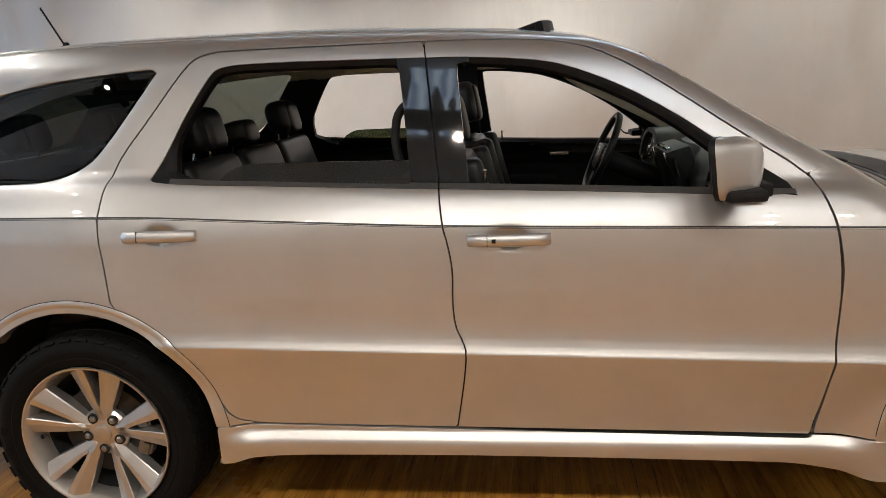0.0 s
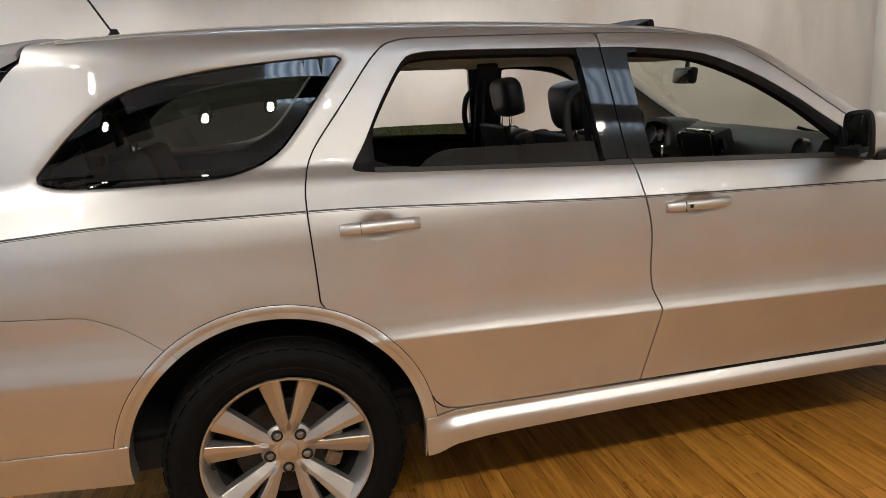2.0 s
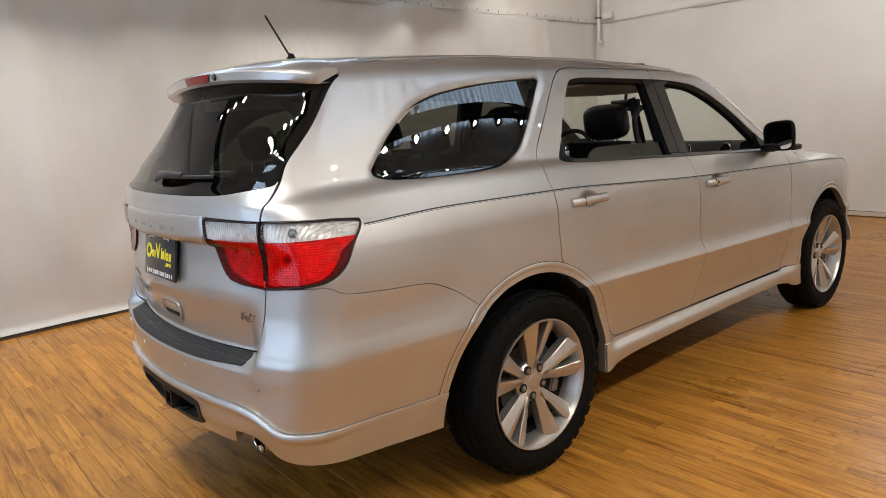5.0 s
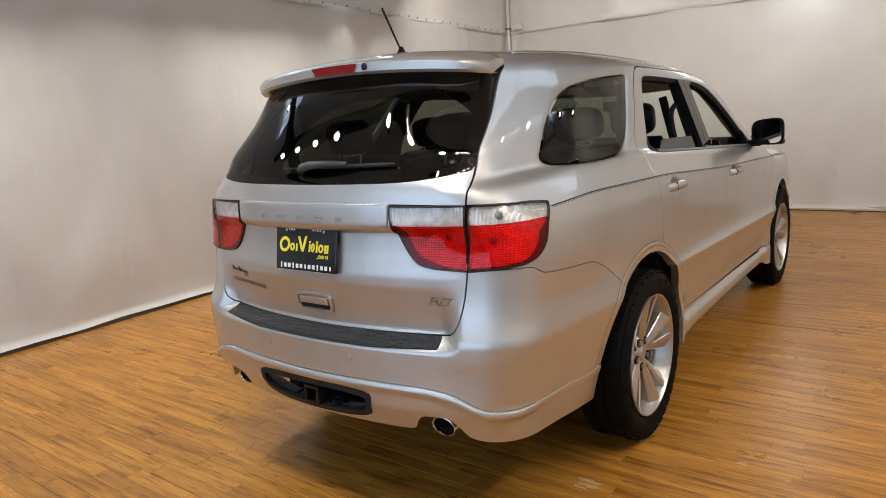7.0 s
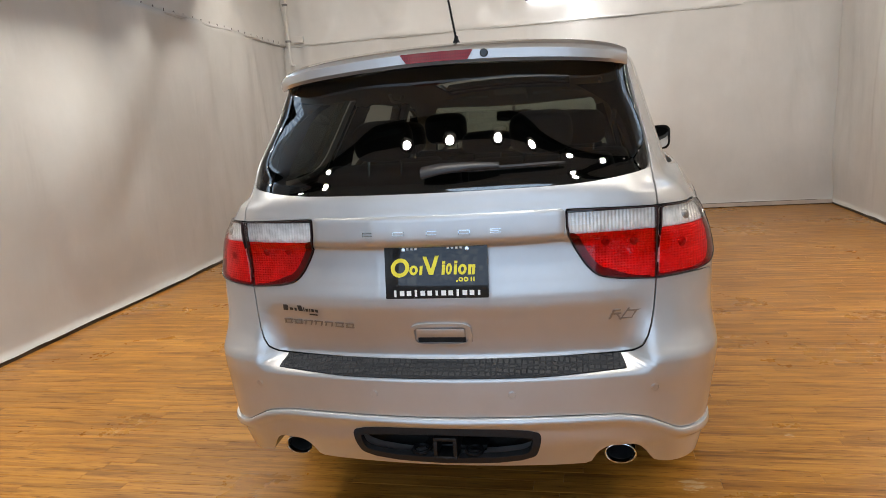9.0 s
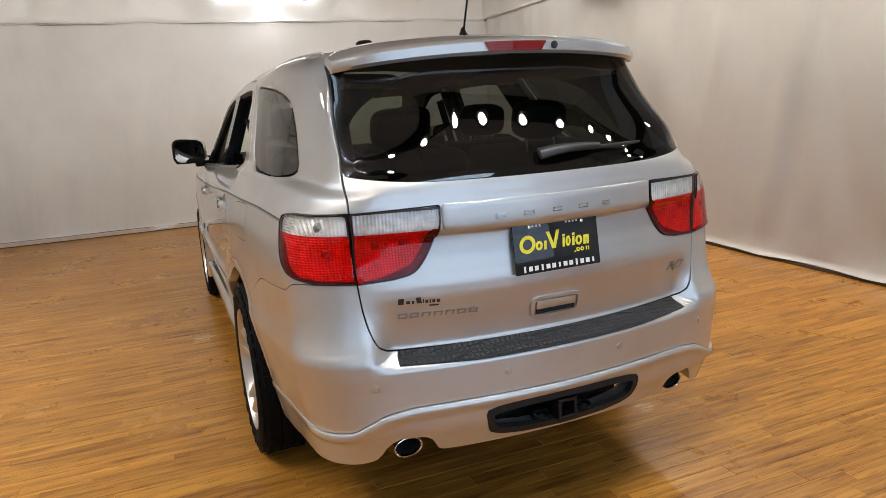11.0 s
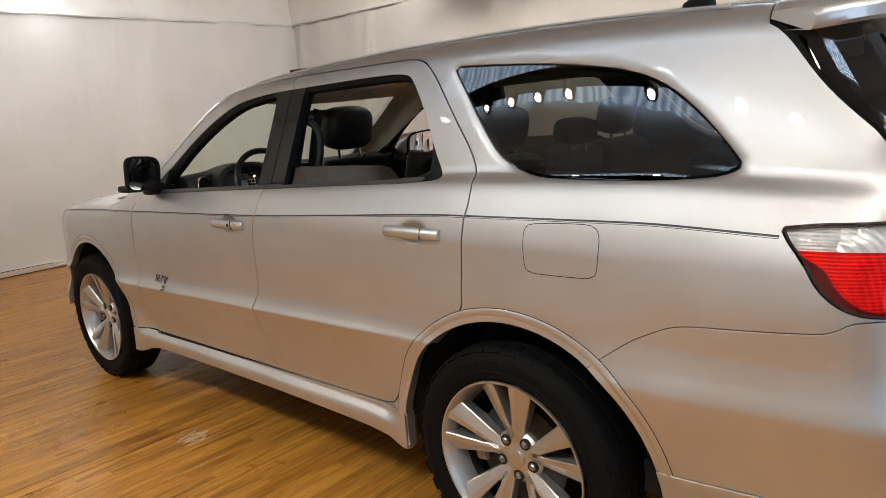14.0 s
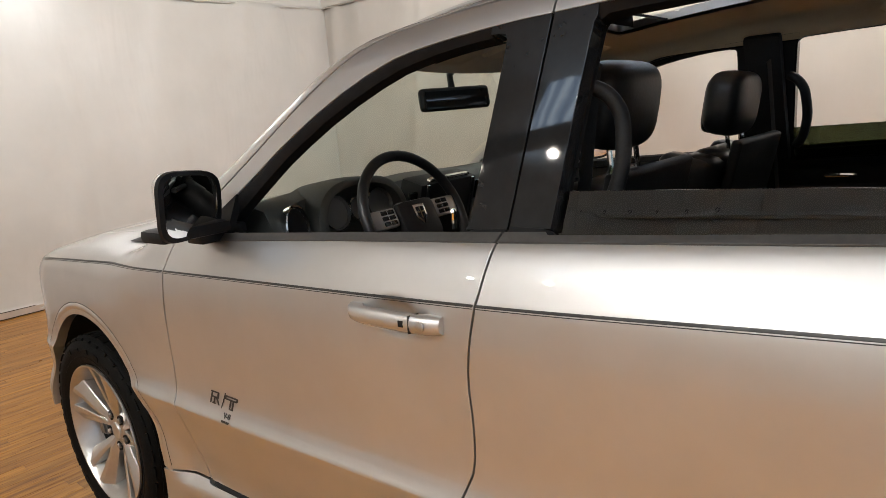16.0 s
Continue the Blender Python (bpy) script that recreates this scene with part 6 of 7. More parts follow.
for side in (-1, 1):
    for where, (x, z) in HANDLES.items():
        m = flank_frame(x, z, side)
        bm, rows = bmesh.new(), []
        for k in range(25):
            u = -1 + k / 12
            lx = 0.122 * u
            h = 0.0185 * (1 - 0.10 * abs(u) ** 8)
            top = 0.030 - 0.006 * u * u - 0.012 * abs(u) ** 8
            low = 0.016 if abs(u) < 0.62 else 0.016 - 0.02 * min(1, (abs(u) - 0.62) / 0.12)
            rows.append([bm.verts.new(m @ Vector((lx, y, zz))) for y, zz in ((-h, low), (-h, top - 0.008), (-h * 0.7, top - 0.001), (0.0, top + 0.002), (h * 0.7, top - 0.001), (h, top - 0.008), (h, low))])
        for a, b in zip(rows, rows[1:]):
            for j in range(7):
                bm.faces.new((a[j], a[(j + 1) % 7], b[(j + 1) % 7], b[j]))
        bm.faces.new(rows[0])
        bm.faces.new(rows[-1][::-1])
        h = part("door_handle", bm, PAINT, car, "silver door handle", smooth=50)
        seam = -0.062
        blocks("handle_joint", STRIPE, h, "dark joint", m @ Matrix.Translation((0, 0, 0.0005)), [(seam, 0, 0.0016, 0.034, 0)], 0.0305)
        if where == "front":
            blocks("lock_button", BLACK_TRIM, h, "small black lock button", m @ Matrix.Translation((-0.043, 0.0, 0.0295)), [(0, 0, 0.012, 0.012, 0)], 0.002)
            if side > 0:
                part("key_cylinder", add_lathe(bmesh.new(), [(0.0105, 0), (0.0105, 0.003), (0.009, 0.004), (0.0001, 0.0042)], m @ Matrix.Translation((-0.088, 0, 0.0265)), 20), ALLOY, h, "silver key cylinder")
    # mirrors
    MIRROR_X, MIRROR_Y, MIRROR_Z = {-1: 0.520, 1: 0.556}, {-1: 0.968, 1: 0.950}, {-1: 1.236, 1: 1.251}
    toe, tip = (46, 0.010) if side < 0 else (42, 0.014)
    # rings from the glass forwards
    bm, rows = bmesh.new(), []
    sq = lambda v, e: math.copysign(abs(v) ** e, v)
    for d, s, zc in ((0.0, 1.0, 0.0), (0.012, 1.03, 0.0), (0.05, 1.01, 0.0), (0.085, 0.95, -0.002), (0.106, 0.84, -0.003), (0.118, 0.66, -0.004), (0.124, 0.42, -0.005), (0.126, 0.15, -0.005)):
        ring = []
        for k in range(36):
            a = 2 * math.pi * k / 36
            c, q = sq(math.cos(a), 0.5), sq(math.sin(a), 0.5)
            ring.append(bm.verts.new(Vector((MIRROR_X[side] + d + 0.10 * s * (c * -side) * math.tan(radians(toe * 0.5)) * (1 if d < 0.06 else 0.8) - tip * q * (d < 0.02), side * (MIRROR_Y[side] - 0.36 * d) + 0.100 * s * c, MIRROR_Z[side] + 0.080 * s * q + zc + 0.010 * c * side * (q > 0)))))
        rows.append(ring)
    for a, b in zip(rows, rows[1:]):
        for k in range(36):
            bm.faces.new((a[k], a[(k + 1) % 36], b[(k + 1) % 36], b[k]))
    bm.faces.new(rows[-1])
    bm.faces.new(rows[0])
    house = part("door_mirror", bm, PAINT, car, "silver door mirror housing", smooth=40)
    bm, rows = bmesh.new(), []
    for d, s in ((0.006, 1.045), (-0.006, 1.02), (-0.007, 0.90), (0.004, 0.885)):
        ring = []
        for k in range(36):
            a = 2 * math.pi * k / 36
            c, q = sq(math.cos(a), 0.5), sq(math.sin(a), 0.5)
            ring.append(bm.verts.new(Vector((MIRROR_X[side] + d + 0.10 * (c * -side) * math.tan(radians(toe * 0.5)) - tip * q, side * MIRROR_Y[side] + 0.100 * s * c, MIRROR_Z[side] + 0.080 * s * q + 0.010 * c * side * (q > 0)))))
        rows.append(ring)
    for a, b in zip(rows, rows[1:]):
        for k in range(36):
            bm.faces.new((a[k], a[(k + 1) % 36], b[(k + 1) % 36], b[k]))
    part("mirror_frame", bm, BLACK_TRIM, house, "black mirror frame")
    bm = bmesh.new()
    ring = []
    for k in range(36):
        a = 2 * math.pi * k / 36
        c, q = sq(math.cos(a), 0.5), sq(math.sin(a), 0.5)
        ring.append(bm.verts.new(Vector((MIRROR_X[side] - 0.0025 + 0.10 * (c * -side) * math.tan(radians(toe * 0.5)) - tip * q, side * MIRROR_Y[side] + 0.0895 * c, MIRROR_Z[side] + 0.0715 * q + 0.009 * c * side * (q > 0)))))
    bm.faces.new(ring)
    glass = bmesh.ops.extrude_face_region(bm, geom=list(bm.faces))
    for v in [g for g in glass["geom"] if isinstance(g, bmesh.types.BMVert)]:
        v.co.x -= 0.003
    part("mirror_glass", bm, MIRROR, house, "mirror glass", smooth=0)
    bm = bmesh.new()
    add_box(bm, (0.105, 0.19, 0.032), (MIRROR_X[side] + 0.050, side * (MIRROR_Y[side] - 0.006), MIRROR_Z[side] - 0.066), bevel=0.013)
    add_box(bm, (0.075, 0.14, 0.040), (0.645, side * 0.84, 1.160), (0, 0, 0), bevel=0.012)
    part("mirror_arm", bm, BLACK_TRIM, house, "black mirror foot")
    part("turn_signal", box((0.066, 0.012, 0.014), (MIRROR_X[side] + 0.040, side * (MIRROR_Y[side] + 0.078), MIRROR_Z[side] - 0.060), bevel=0.005), AMBER, house, "amber repeater lens")
    bm = bmesh.new()
    sail = [(0.60, 1.158), (0.765, 1.134), (0.748, 1.168), (0.622, 1.252)]
    v = [bm.verts.new((x, side * (float(side_w(np.array([x]), np.array([z]))[0]) + o), z)) for o in (-0.02, 0.002) for x, z in sail]
    for q in ((3, 2, 1, 0), (4, 5, 6, 7), (0, 1, 5, 4), (1, 2, 6, 5), (2, 3, 7, 6), (3, 0, 4, 7)):
        bm.faces.new([v[k] for k in q])
    part("mirror_sail", bm, BLACK_TRIM, house, "black corner sail")

# slanted outline badge on the left front door, with the engine's cylinder count below
m = flank_frame(0.632, 0.718, 1) @ Matrix.Diagonal((-1.5, 1.05, 1.3, 1))
low = flank_frame(0.601, 0.682, 1) @ Matrix.Diagonal((-1.2, 1.2, 1.2, 1))
t = 0.0035
rects = [(-0.034, 0, t, 0.034, 0.25), (-0.022, 0.0155, 0.024, t, 0.25), (-0.012, 0.009, t, 0.013, 0.25), (-0.022, 0.002, 0.022, t, 0.25), (-0.014, -0.008, t, 0.018, -0.35), (-0.027, -0.0155, 0.010, t, 0), (-0.0245, -0.006, t, 0.018, 0.25),
         (0.005, 0, 0.0022, 0.044, 0.35), (0.030, 0.0155, 0.034, t, 0.25), (0.030, 0.008, 0.034, t, 0.25), (0.026, -0.005, t, 0.026, 0.25), (0.034, -0.005, t, 0.026, 0.25), (0.028, -0.017, 0.012, t, 0), (0.013, 0.012, t, 0.010, 0.2), (0.048, 0.012, t, 0.010, 0.2)]
badge = blocks("trim_badge", STRIPE, car, "black outline trim badge on the door", m @ Matrix.Translation((0, 0, 0.0006)), rects, 0.0012)
blocks("badge_bar", STRIPE, badge, "small black bar of print", low @ Matrix.Translation((0, 0, 0.003)), [(-0.011, -0.013, 0.006, 0.005, 0), (-0.003, -0.013, 0.006, 0.005, 0), (0.005, -0.013, 0.006, 0.005, 0), (0.012, -0.013, 0.005, 0.005, 0)], 0.001)
font = bpy.data.curves.new("badge_text", "FONT")
font.body, font.size, font.extrude, font.align_x = "V-8", 0.018, 0.0006, "CENTER"
font.materials.append(STRIPE)
txt = new("badge_text", font)
txt.parent = badge
txt.matrix_basis = low @ Matrix.Translation((0, -0.006, 0.0015))
txt["label"] = "black engine badge letters"


# ---- cabin ----
def cushion(name, size, at, turn, parent, mat=LEATHER, bevel=0.05, label="", puff=0.0):
    bm = bmesh.new()
    add_box(bm, size, bevel=min(bevel, min(size) * 0.48), segments=4)
    bmesh.ops.transform(bm, matrix=pose(*at, *turn), verts=bm.verts)
    return part(name, bm, mat, parent, label, smooth=60)


def pillow(name, size, at, turn, parent, mat=LEATHER, label="", e=0.5, f=0.5):
    """A plump cushion: a rounded box bulging on all sides."""
    bm, rows = bmesh.new(), []
    sq = lambda v, k: math.copysign(abs(v) ** k, v)
    m = pose(*at, *turn)
    for i in range(1, 16):
        b = math.pi * (i / 16 - 0.5)
        rows.append([bm.verts.new(m @ Vector((size[0] / 2 * sq(math.cos(b), e) * sq(math.cos(a), f), size[1] / 2 * sq(math.cos(b), e) * sq(math.sin(a), f), size[2] / 2 * sq(math.sin(b), e)))) for a in (2 * math.pi * k / 28 for k in range(28))])
    for a, b in zip(rows, rows[1:]):
        for k in range(28):
            bm.faces.new((a[k], a[(k + 1) % 28], b[(k + 1) % 28], b[k]))
    bm.faces.new(rows[0][::-1])
    bm.faces.new(rows[-1])
    return part(name, bm, mat, parent, label, smooth=70)


def headrest(seat, x, y, z, w=0.27, h=0.19, lean=8, cap=True):
    head = pillow("headrest", (0.115, w, h), (x, y, z), (0, lean, 0), seat, label="padded black headrest", e=0.55, f=0.6)
    pillow("headrest_pad", (0.06, w * 0.58, h * 0.88), (x + 0.040, y, z - 0.004), (0, lean, 0), head, e=0.45, f=0.5)
    for s in (-1, 1):
        part("post", tube([(x - 0.012, y + s * 0.065, z - h / 2 - 0.075), (x - 0.004, y + s * 0.065, z - h / 2 + 0.02)], 0.0065, 8), CHROME, head, "chrome headrest post")
    return head


def front_seat(y):
    seat = cushion("front_seat", (0.52, 0.50, 0.16), (0.10, y, 0.68), (0, -6, 0), car, bevel=0.06, label="black leather front seat")
    back = cushion("backrest", (0.13, 0.50, 0.58), (-0.185, y, 0.955), (0, -14, 0), seat, bevel=0.05)
    for s in (-1, 1):
        cushion("bolster", (0.16, 0.10, 0.52), (-0.160, y + s * 0.21, 0.985), (0, -14, 0), seat, bevel=0.04)
        cushion("seat_bolster", (0.46, 0.09, 0.12), (0.11, y + s * 0.215, 0.73), (0, -6, 0), seat, bevel=0.04)
    cushion("shoulder", (0.12, 0.36, 0.12), (-0.255, y, 1.188), (0, -14, 0), seat, bevel=0.05)
    cushion("back_panel", (0.03, 0.40, 0.52), (-0.285, y, 1.02), (0, -14, 0), seat, DARK_PLASTIC, bevel=0.012)
    headrest(seat, -0.272, y, 1.402 if y > 0 else 1.372, 0.265, 0.188, -10)
    return seat


for y in (0.375, -0.375):
    front_seat(y)


def bench(x, z, width, parts_y, label, low=0.0):
    seat = cushion("rear_seat", (0.50, width, 0.16), (x + 0.30, 0, z - 0.36), (0, -5, 0), car, bevel=0.05, label=label)
    for k, y in enumerate(parts_y):
        w = width / len(parts_y) - 0.012
        cushion("backrest", (0.13, w, 0.56 - low), (x + 0.045, y, z - 0.08 - low / 2), (0, -17, 0), seat, bevel=0.05)
    return seat


second = bench(-1.16, 1.08, 1.34, (-0.45, 0.0, 0.45), "black leather second-row bench")
headrest(second, -1.180, -0.44, 1.375, 0.25, 0.16, -12)
headrest(second, -1.180, 0.44, 1.375, 0.25, 0.16, -12)
headrest(second, -1.225, 0.0, 1.335, 0.24, 0.10, -12)
third = bench(-1.93, 1.10, 1.12, (-0.29, 0.29), "black leather third-row bench")
headrest(third, -2.00, -0.30, 1.385, 0.23, 0.15, -14)
headrest(third, -2.00, 0.30, 1.385, 0.23, 0.15, -14)
cushion("load_cover", (0.32, 1.16, 0.03), (-2.16, 0, 1.02), (0, 0, 0), car, CARPET, 0.01, "black load area trim")

for side in (-1, 1):
    # grab handles on the centre pillars, belts and roof handles
    pts = [(-0.375, side * 0.69, 1.215), (-0.398, side * 0.67, 1.245), (-0.414, side * 0.655, 1.32), (-0.408, side * 0.645, 1.385), (-0.384, side * 0.648, 1.425), (-0.360, side * 0.655, 1.44)]
    pts = [[float(lerp(u, [(k, p[n]) for k, p in enumerate(pts)])) for n in (0, 1, 2)] for u in np.linspace(0, 5, 26)]
    part("grab_handle", tube(pts, [0.0145] * 26, 12), DARK_PLASTIC, car, "black pillar grab handle")
    bm = bmesh.new()
    add_box(bm, (0.115, 0.04, 0.44), (-0.285, side * 0.690, 1.365), (side * 19, 0, 0), bevel=0.015)
    part("pillar_cover", bm, DARK_PLASTIC, car, "black centre pillar cover")
    bm = bmesh.new()
    add_box(bm, (0.004, 0.046, 0.60), (-0.320, side * 0.645, 1.20), (side * 15, 0, 0), bevel=0.001)
    part("seat_belt", bm, CARPET, car, "black seat belt strap")
    pts = [(x, side * 0.555, z) for x, z in ((-0.62, 1.605), (-0.66, 1.575), (-0.76, 1.57), (-0.86, 1.575), (-0.90, 1.605))]
    part("roof_handle", tube(pts, 0.011, 8), LINING, car, "beige roof handle")

# dashboard: a lofted hood across the car
bm, rows = bmesh.new(), []
for k in range(33):
    v = -1 + k / 16
    y = 0.70 * v
    hump = 0.045 * math.exp(-((y - 0.385) / 0.17) ** 2) + 0.02 * math.exp(-(y / 0.16) ** 2)
    fwd = 0.05 * v * v
    prof = ((1.08, 0.60), (1.08, 1.125), (0.92 - fwd, 1.186 + hump * 0.2), (0.76 - fwd, 1.205 + hump * 0.5), (0.68 - fwd, 1.190 + hump * 0.6), (0.625 - fwd, 1.10), (0.66 - fwd, 0.94), (0.64 - fwd, 0.84), (0.72, 0.70), (0.80, 0.60))
    rows.append([bm.verts.new((x, y, z)) for x, z in prof])
for a, b in zip(rows, rows[1:]):
    for j in range(len(a)):
        bm.faces.new((a[j], a[(j + 1) % len(a)], b[(j + 1) % len(a)], b[j]))
bm.faces.new(rows[0])
bm.faces.new(rows[-1][::-1])
dash = part("dashboard", bm, DASH, car, "dark grained dashboard", smooth=50)
bm, rows = bmesh.new(), []
for d, grow in ((0.550, 1.0), (0.556, 1.05), (0.66, 1.03), (0.76, 0.92)):
    ring = []
    for r0 in (1.0, 0.90):
        for k in range(25):
            a = math.pi * (k / 24 if r0 == 1.0 else 1 - k / 24)
            ring.append(bm.verts.new((d + 0.02 * math.sin(a), 0.385 + 0.175 * grow * r0 * math.copysign(abs(math.cos(a)) ** 0.7, math.cos(a)), 1.105 + 0.135 * grow * r0 * math.sin(a) ** 0.8)))
    rows.append(ring)
for a, b in zip(rows, rows[1:]):
    for k in range(len(a)):
        bm.faces.new((a[k], a[(k + 1) % len(a)], b[(k + 1) % len(a)], b[k]))
bm.faces.new(rows[0])
bm.faces.new(rows[-1][::-1])
part("binnacle", bm, DASH, dash, "hooded instrument binnacle", smooth=50)
for y, r in ((0.475, 0.055), (0.385, 0.040), (0.295, 0.055)):
    m = Matrix.Translation((0.600, y, 1.150)) @ Matrix.Rotation(radians(-78), 4, "Y")
    g = part("gauge", add_lathe(bmesh.new(), [(r, -0.02), (r, 0.012), (r - 0.004, 0.014), (r - 0.007, 0.004), (r - 0.007, -0.02)], m, 32), CHROME, dash, "chrome-ringed round gauge")
    part("gauge_face", add_lathe(bmesh.new(), [(r - 0.007, 0.000), (r - 0.008, 0.002), (0.0001, 0.002)], m, 32), SCREEN, g, "grey gauge face")
for y in (0.625, -0.625):
    m = Matrix.Translation((0.590, y, 1.135)) @ Matrix.Rotation(radians(-82), 4, "Y") @ Matrix.Diagonal((1.25, 0.8, 1, 1))
    v = part("air_vent", add_lathe(bmesh.new(), [(0.050, -0.02), (0.052, 0.008), (0.047, 0.010), (0.044, 0.0), (0.0001, -0.004)], m, 28), CHROME, dash, "chrome-ringed air vent")
    part("vent_blade", add_lathe(bmesh.new(), [(0.043, 0.0), (0.0001, 0.003)], m, 24), DARK_PLASTIC, v)
stack = bmesh.new()
add_box(stack, (0.10, 0.30, 0.30), (0.625, 0, 1.06), (0, -16, 0), bevel=0.02)
c = part("console_tower", stack, DARK_PLASTIC, dash, "dark centre stack")
part("display_frame", box((0.010, 0.215, 0.135), (0.572, -0.01, 1.140), (0, -16, 0), bevel=0.012), CHROME, c, "silver display surround")
part("display_bezel", box((0.010, 0.200, 0.120), (0.5695, -0.01, 1.140), (0, -16, 0), bevel=0.008), GLOSS_BLACK, c, "black display bezel")
part("display", box((0.008, 0.165, 0.095), (0.566, -0.01, 1.142), (0, -16, 0), bevel=0.003), SCREEN, c, "grey display screen")
for y in (-0.118, 0.118):
    part("stack_trim", box((0.012, 0.016, 0.18), (0.562, y, 1.10), (0, -16, 0), bevel=0.004), CHROME, c, "silver stack trim")
    part("stack_vent", box((0.012, 0.045, 0.07), (0.574, y * 1.38, 1.135), (0, -16, 0), bevel=0.006), GLOSS_BLACK, c)
part("console", box((0.85, 0.26, 0.30), (0.22, 0, 0.62), bevel=0.03), DARK_PLASTIC, car, "dark centre console")

# steering wheel
hub = Vector((0.352, 0.385, 1.135))
sm = Matrix.Translation(hub) @ Matrix.Rotation(radians(-66), 4, "Y")
ringp = [sm @ Vector((0.188 * math.cos(a), 0.188 * math.sin(a), 0)) for a in np.linspace(0, 2 * math.pi, 49)]
wheel_ring = add_tube(bmesh.new(), ringp, 0.0155, 12, cap=False)
steer = part("steering_wheel", wheel_ring, LEATHER, car, "black leather steering wheel", smooth=60)
bm = bmesh.new()
add_box(bm, (0.125, 0.150, 0.05), (-0.012, 0, -0.006), bevel=0.024)
bmesh.ops.transform(bm, matrix=sm, verts=bm.verts)
part("horn_pad", bm, LEATHER, steer, "black horn pad")
for a in (90, -90):
    bm = bmesh.new()
    add_box(bm, (0.056, 0.095, 0.022), (0.012, math.copysign(0.125, a), -0.004), bevel=0.008)
    bmesh.ops.transform(bm, matrix=sm, verts=bm.verts)
    spoke = part("spoke", bm, ALLOY, steer, "silver spoke with buttons")
    bm = bmesh.new()
    for i in (-0.5, 0.5):
        for j in (-1, 0, 1):
            add_box(bm, (0.012, 0.022, 0.008), (0.012 + 0.0155 * j, math.copysign(0.112, a) + 0.026 * i, 0.006), bevel=0.002)
    bmesh.ops.transform(bm, matrix=sm, verts=bm.verts)
    part("buttons", bm, GLOSS_BLACK, spoke)
bm = bmesh.new()
add_box(bm, (0.10, 0.07, 0.018), (-0.135, 0, -0.006), bevel=0.006)
bmesh.ops.transform(bm, matrix=sm, verts=bm.verts)
part("lower_spoke", bm, DARK_PLASTIC, steer)
shield = [(0.030, -0.022), (0.030, 0.022), (-0.005, 0.022), (-0.030, 0.0), (-0.005, -0.022)]
bm = bmesh.new()
o = [bm.verts.new(sm @ Vector((x, y, 0.0202))) for x, y in shield]
i = [bm.verts.new(sm @ Vector((x * 0.72, y * 0.72, 0.0212))) for x, y in shield]
for k in range(5):
    bm.faces.new((o[k], o[(k + 1) % 5], i[(k + 1) % 5], i[k]))
part("emblem", bm, CHROME, steer, "small chrome shield emblem", smooth=0)
blocks("emblem_bar", CHROME, steer, "", sm @ Matrix.Translation((0, 0, 0.0204)), [(0.004, 0, 0.034, 0.005, 0), (0.006, 0, 0.005, 0.028, 0)], 0.001)
part("steering_column", tube([hub + Vector((0.02, 0, -0.02)), hub + Vector((0.30, 0, -0.14))], 0.045, 14), DARK_PLASTIC, steer)
part("stalk", tube([hub + Vector((0.04, 0.03, 0.0)), hub + Vector((0.05, 0.17, 0.02))], 0.008, 8), DARK_PLASTIC, steer)

# inner mirror and visors
bm = bmesh.new()
add_box(bm, (0.035, 0.27, 0.074), (0.485, 0.01, 1.458), (0, 8, -16), bevel=0.017, segments=3)
rv = part("inner_mirror", bm, DARK_PLASTIC, car, "black inner rear-view mirror", smooth=50)
# the dark cabin's reflection is put in as gloss black
part("mirror_glass", box((0.003, 0.245, 0.056), (0.4675, 0.0155, 1.456), (0, 8, -16), bevel=0.001), GLOSS_BLACK, rv, "mirror glass, black for the dark cabin it reflects")
part("mirror_stalk", tube([(0.495, 0.01, 1.49), (0.50, 0.01, 1.535), (0.455, 0.01, 1.565)], 0.011, 8), DARK_PLASTIC, rv)
for y in (-0.33, 0.33):
    part("sun_visor", box((0.17, 0.36, 0.022), (0.26, y, 1.578), (0, 14, 0), bevel=0.01), LINING, car, "beige sun visor")
part("roof_console", box((0.20, 0.22, 0.05), (0.20, 0, 1.60), (0, 10, 0), bevel=0.02), LINING, car, "beige roof console")
for y in (-0.45, 0.45):
    part("wiper_arm", tube([(1.20, y * 0.3, 1.125), (1.10, y * 0.6 + 0.1, 1.155), (1.03, y + 0.35, 1.185)], 0.008, 6), BLACK_TRIM, car, "black windscreen wiper")


# ---- floor: wooden strips laid across the car, each board of its own ----
def board_mesh(length, width):
    """A thin board with eased long edges."""
    e, h = 0.0012, 0.012
    v, f = [], []
    for y in (-length / 2 + 0.0006, length / 2 - 0.0006):
        v += [(-width / 2, y, -h), (-width / 2, y, -e), (-width / 2 + e, y, 0), (width / 2 - e, y, 0), (width / 2, y, -e), (width / 2, y, -h)]
    for k in range(5):
        f.append((k, k + 1, k + 7, k + 6))
    f += [(0, 5, 4, 3, 2, 1), (6, 7, 8, 9, 10, 11)]
    return v, f


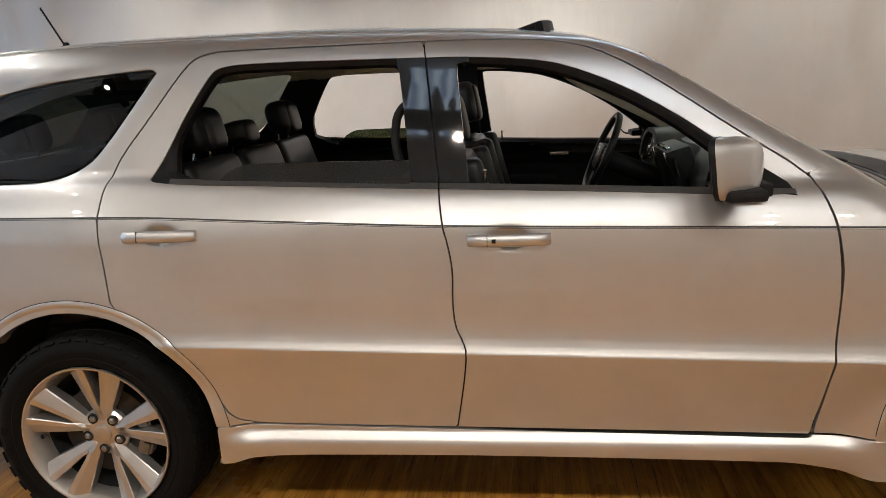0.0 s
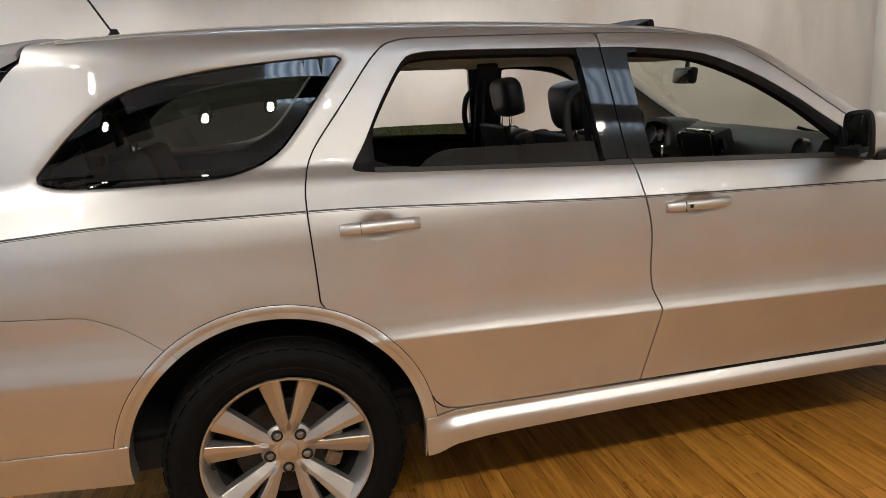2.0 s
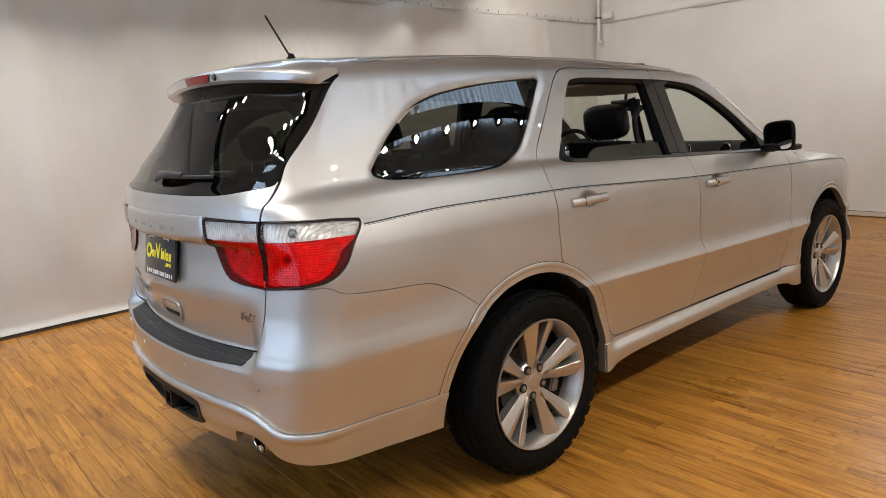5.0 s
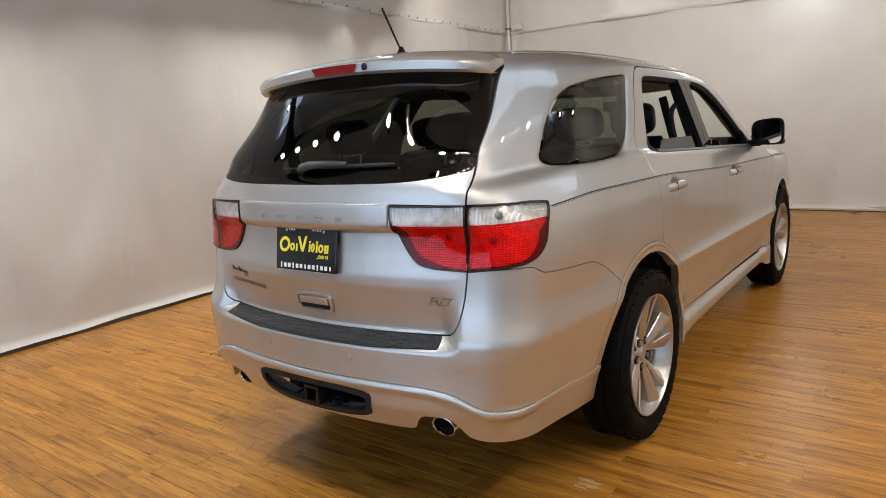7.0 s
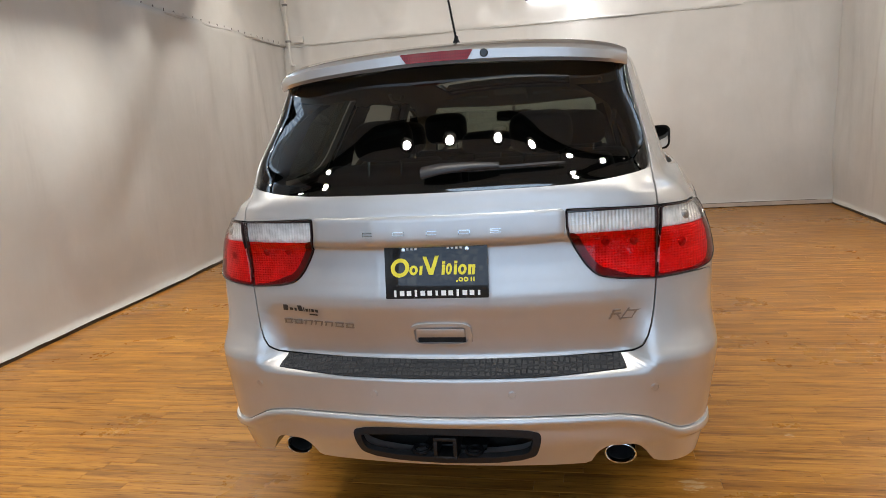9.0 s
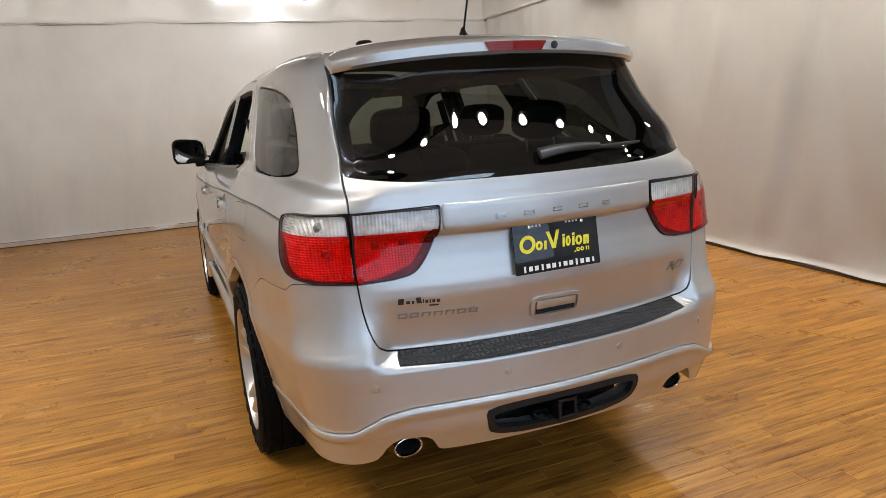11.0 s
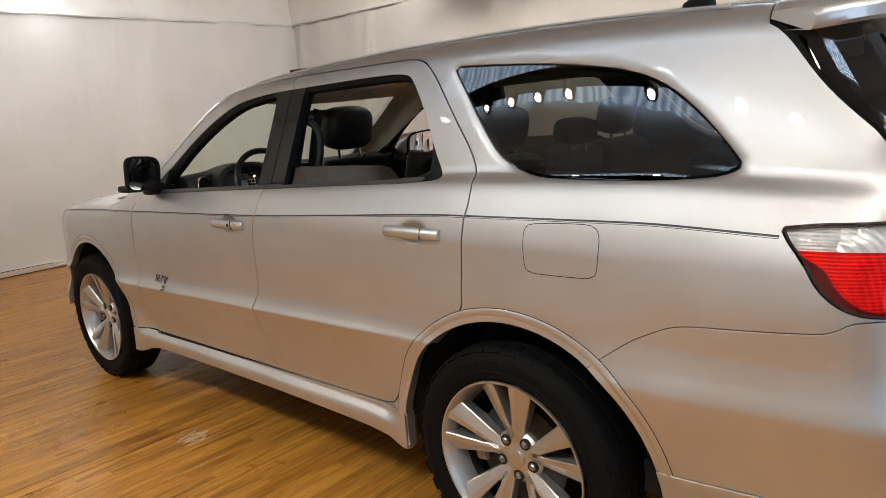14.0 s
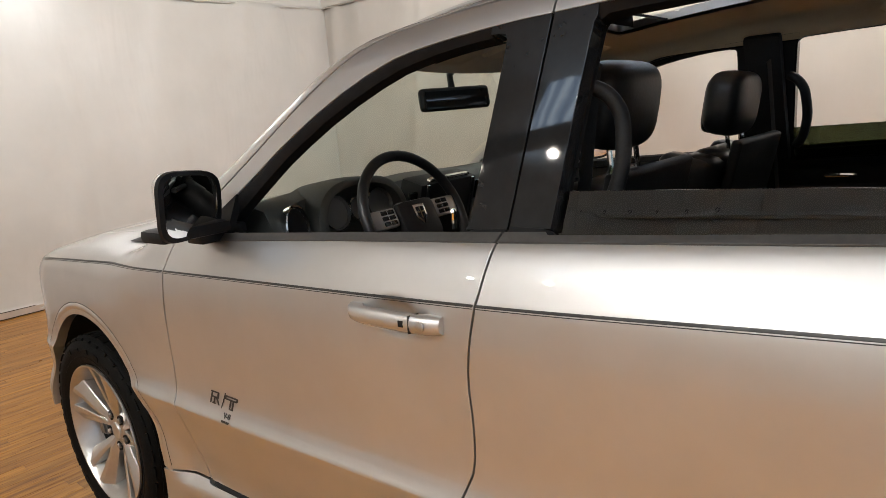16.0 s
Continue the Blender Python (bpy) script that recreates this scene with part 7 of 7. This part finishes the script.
subfloor = tagged(mesh_ob("floor", *[[(-8.1, -4.2, -0.05), (5.8, -4.2, -0.05), (5.8, 4.3, -0.05), (-8.1, 4.3, -0.05), (-8.1, -4.2, -0.0125), (5.8, -4.2, -0.0125), (5.8, 4.3, -0.0125), (-8.1, 4.3, -0.0125)], [(3, 2, 1, 0), (4, 5, 6, 7), (0, 1, 5, 4), (1, 2, 6, 5), (2, 3, 7, 6), (3, 0, 4, 7)]], JOINT), "honey-brown wooden strip floor with dark joints", "floor", kind="structure")
BOARD_W = 0.078
shared = {}
for length in (0.45, 0.60, 0.75, 0.90, 1.05, 1.20):
    v, f = board_mesh(length, BOARD_W - 0.0006)
    me = bpy.data.meshes.new("board")
    me.from_pydata(v, [], f)
    me.materials.append(BOARD)
    slim_v, slim_f = board_mesh(length, BOARD_W - 0.009)
    slim = me.copy()
    for q, co in zip(slim.vertices, slim_v):
        q.co = co
    shared[length] = (me, v, f, slim, slim_v)
rng = random.Random(5)
rest_v, rest_f, singles = [], [], 0
SKEW = radians(-1.0)
for row in range(int(13.6 / BOARD_W)):
    x = -7.95 + BOARD_W * (row + 0.5)
    y = -4.1 - rng.random() * 0.9
    while y < 4.0:
        length = rng.choice((0.45, 0.60, 0.75, 0.90, 1.05, 1.20))
        cy = y + length / 2
        y += length
        near = (-3.05 < x < -2.05 and -3.0 < cy < 3.1) or (-1.0 < x < 0.9 and -2.4 < cy < -1.0)
        px, py = x * math.cos(SKEW) - cy * math.sin(SKEW), x * math.sin(SKEW) + cy * math.cos(SKEW)
        dz = rng.uniform(-0.0004, 0.0004)
        me, v, f, slim, slim_v = shared[length]
        if min(abs(x - 0.40), abs(x - 1.71)) < BOARD_W / 2:
            me, v = slim, slim_v
        if near and singles < 290:
            ob = new("board", me)
            ob.parent = subfloor
            ob.matrix_basis = Matrix.Translation((px, py, dz)) @ Matrix.Rotation(SKEW, 4, "Z")
            singles += 1
        else:
            k, c, s = len(rest_v), math.cos(SKEW), math.sin(SKEW)
            rest_v += [(px + a * c - b * s, min(max(py + a * s + b * c, -3.36 - 0.0427 * (px + 8)), 3.13 + 0.0619 * (px + 8)), h + dz) for a, b, h in v]
            rest_f += [tuple(i + k for i in q) for q in f]
me = bpy.data.meshes.new("boards")
me.from_pydata(rest_v, [], rest_f)
me.materials.append(BOARD)
ob = tagged(new("boards", me), kind="stuff")
ob.parent = subfloor
# base strips where the cloth meets the floor
for tag, a, b, lean in (("right", RIGHT_A, RIGHT_B, 1), ("left", LEFT_A, LEFT_B, -1), ("front", RIGHT_B, LEFT_B, 1)):
    way = (b - a).normalized()
    inw = Vector((-way.y, way.x, 0)) * lean
    # the low front strip is the shadow line under the pale board, as dark colour
    tall = 0.022 if tag != "front" else 0.010
    slab("baseboard_" + tag, a + inw * 0.035, b + inw * 0.035, 0.03, 0.0005, tall, BASE_STRIP, "thin dark strip between floor and backdrop", "baseboard", lean)
# the far wall has a pale board in three lengths with a dark line above it
way = LEFT_B - RIGHT_B
inw = Vector((-way.y, way.x, 0)).normalized()
for u0, u1 in ((0.0, 0.31), (0.3112, 0.67), (0.6712, 1.0)):
    slab("baseboard_far", RIGHT_B + way * u0 + inw * 0.044, RIGHT_B + way * u1 + inw * 0.044, 0.036, 0.011, 0.062, BASE_BOARD, "pale scuffed wooden baseboard", "baseboard")
slab("trim_far", RIGHT_B + inw * 0.040, LEFT_B + inw * 0.040, 0.032, 0.0625, 0.068, BASE_STRIP, "dark line above the pale baseboard", "trim")
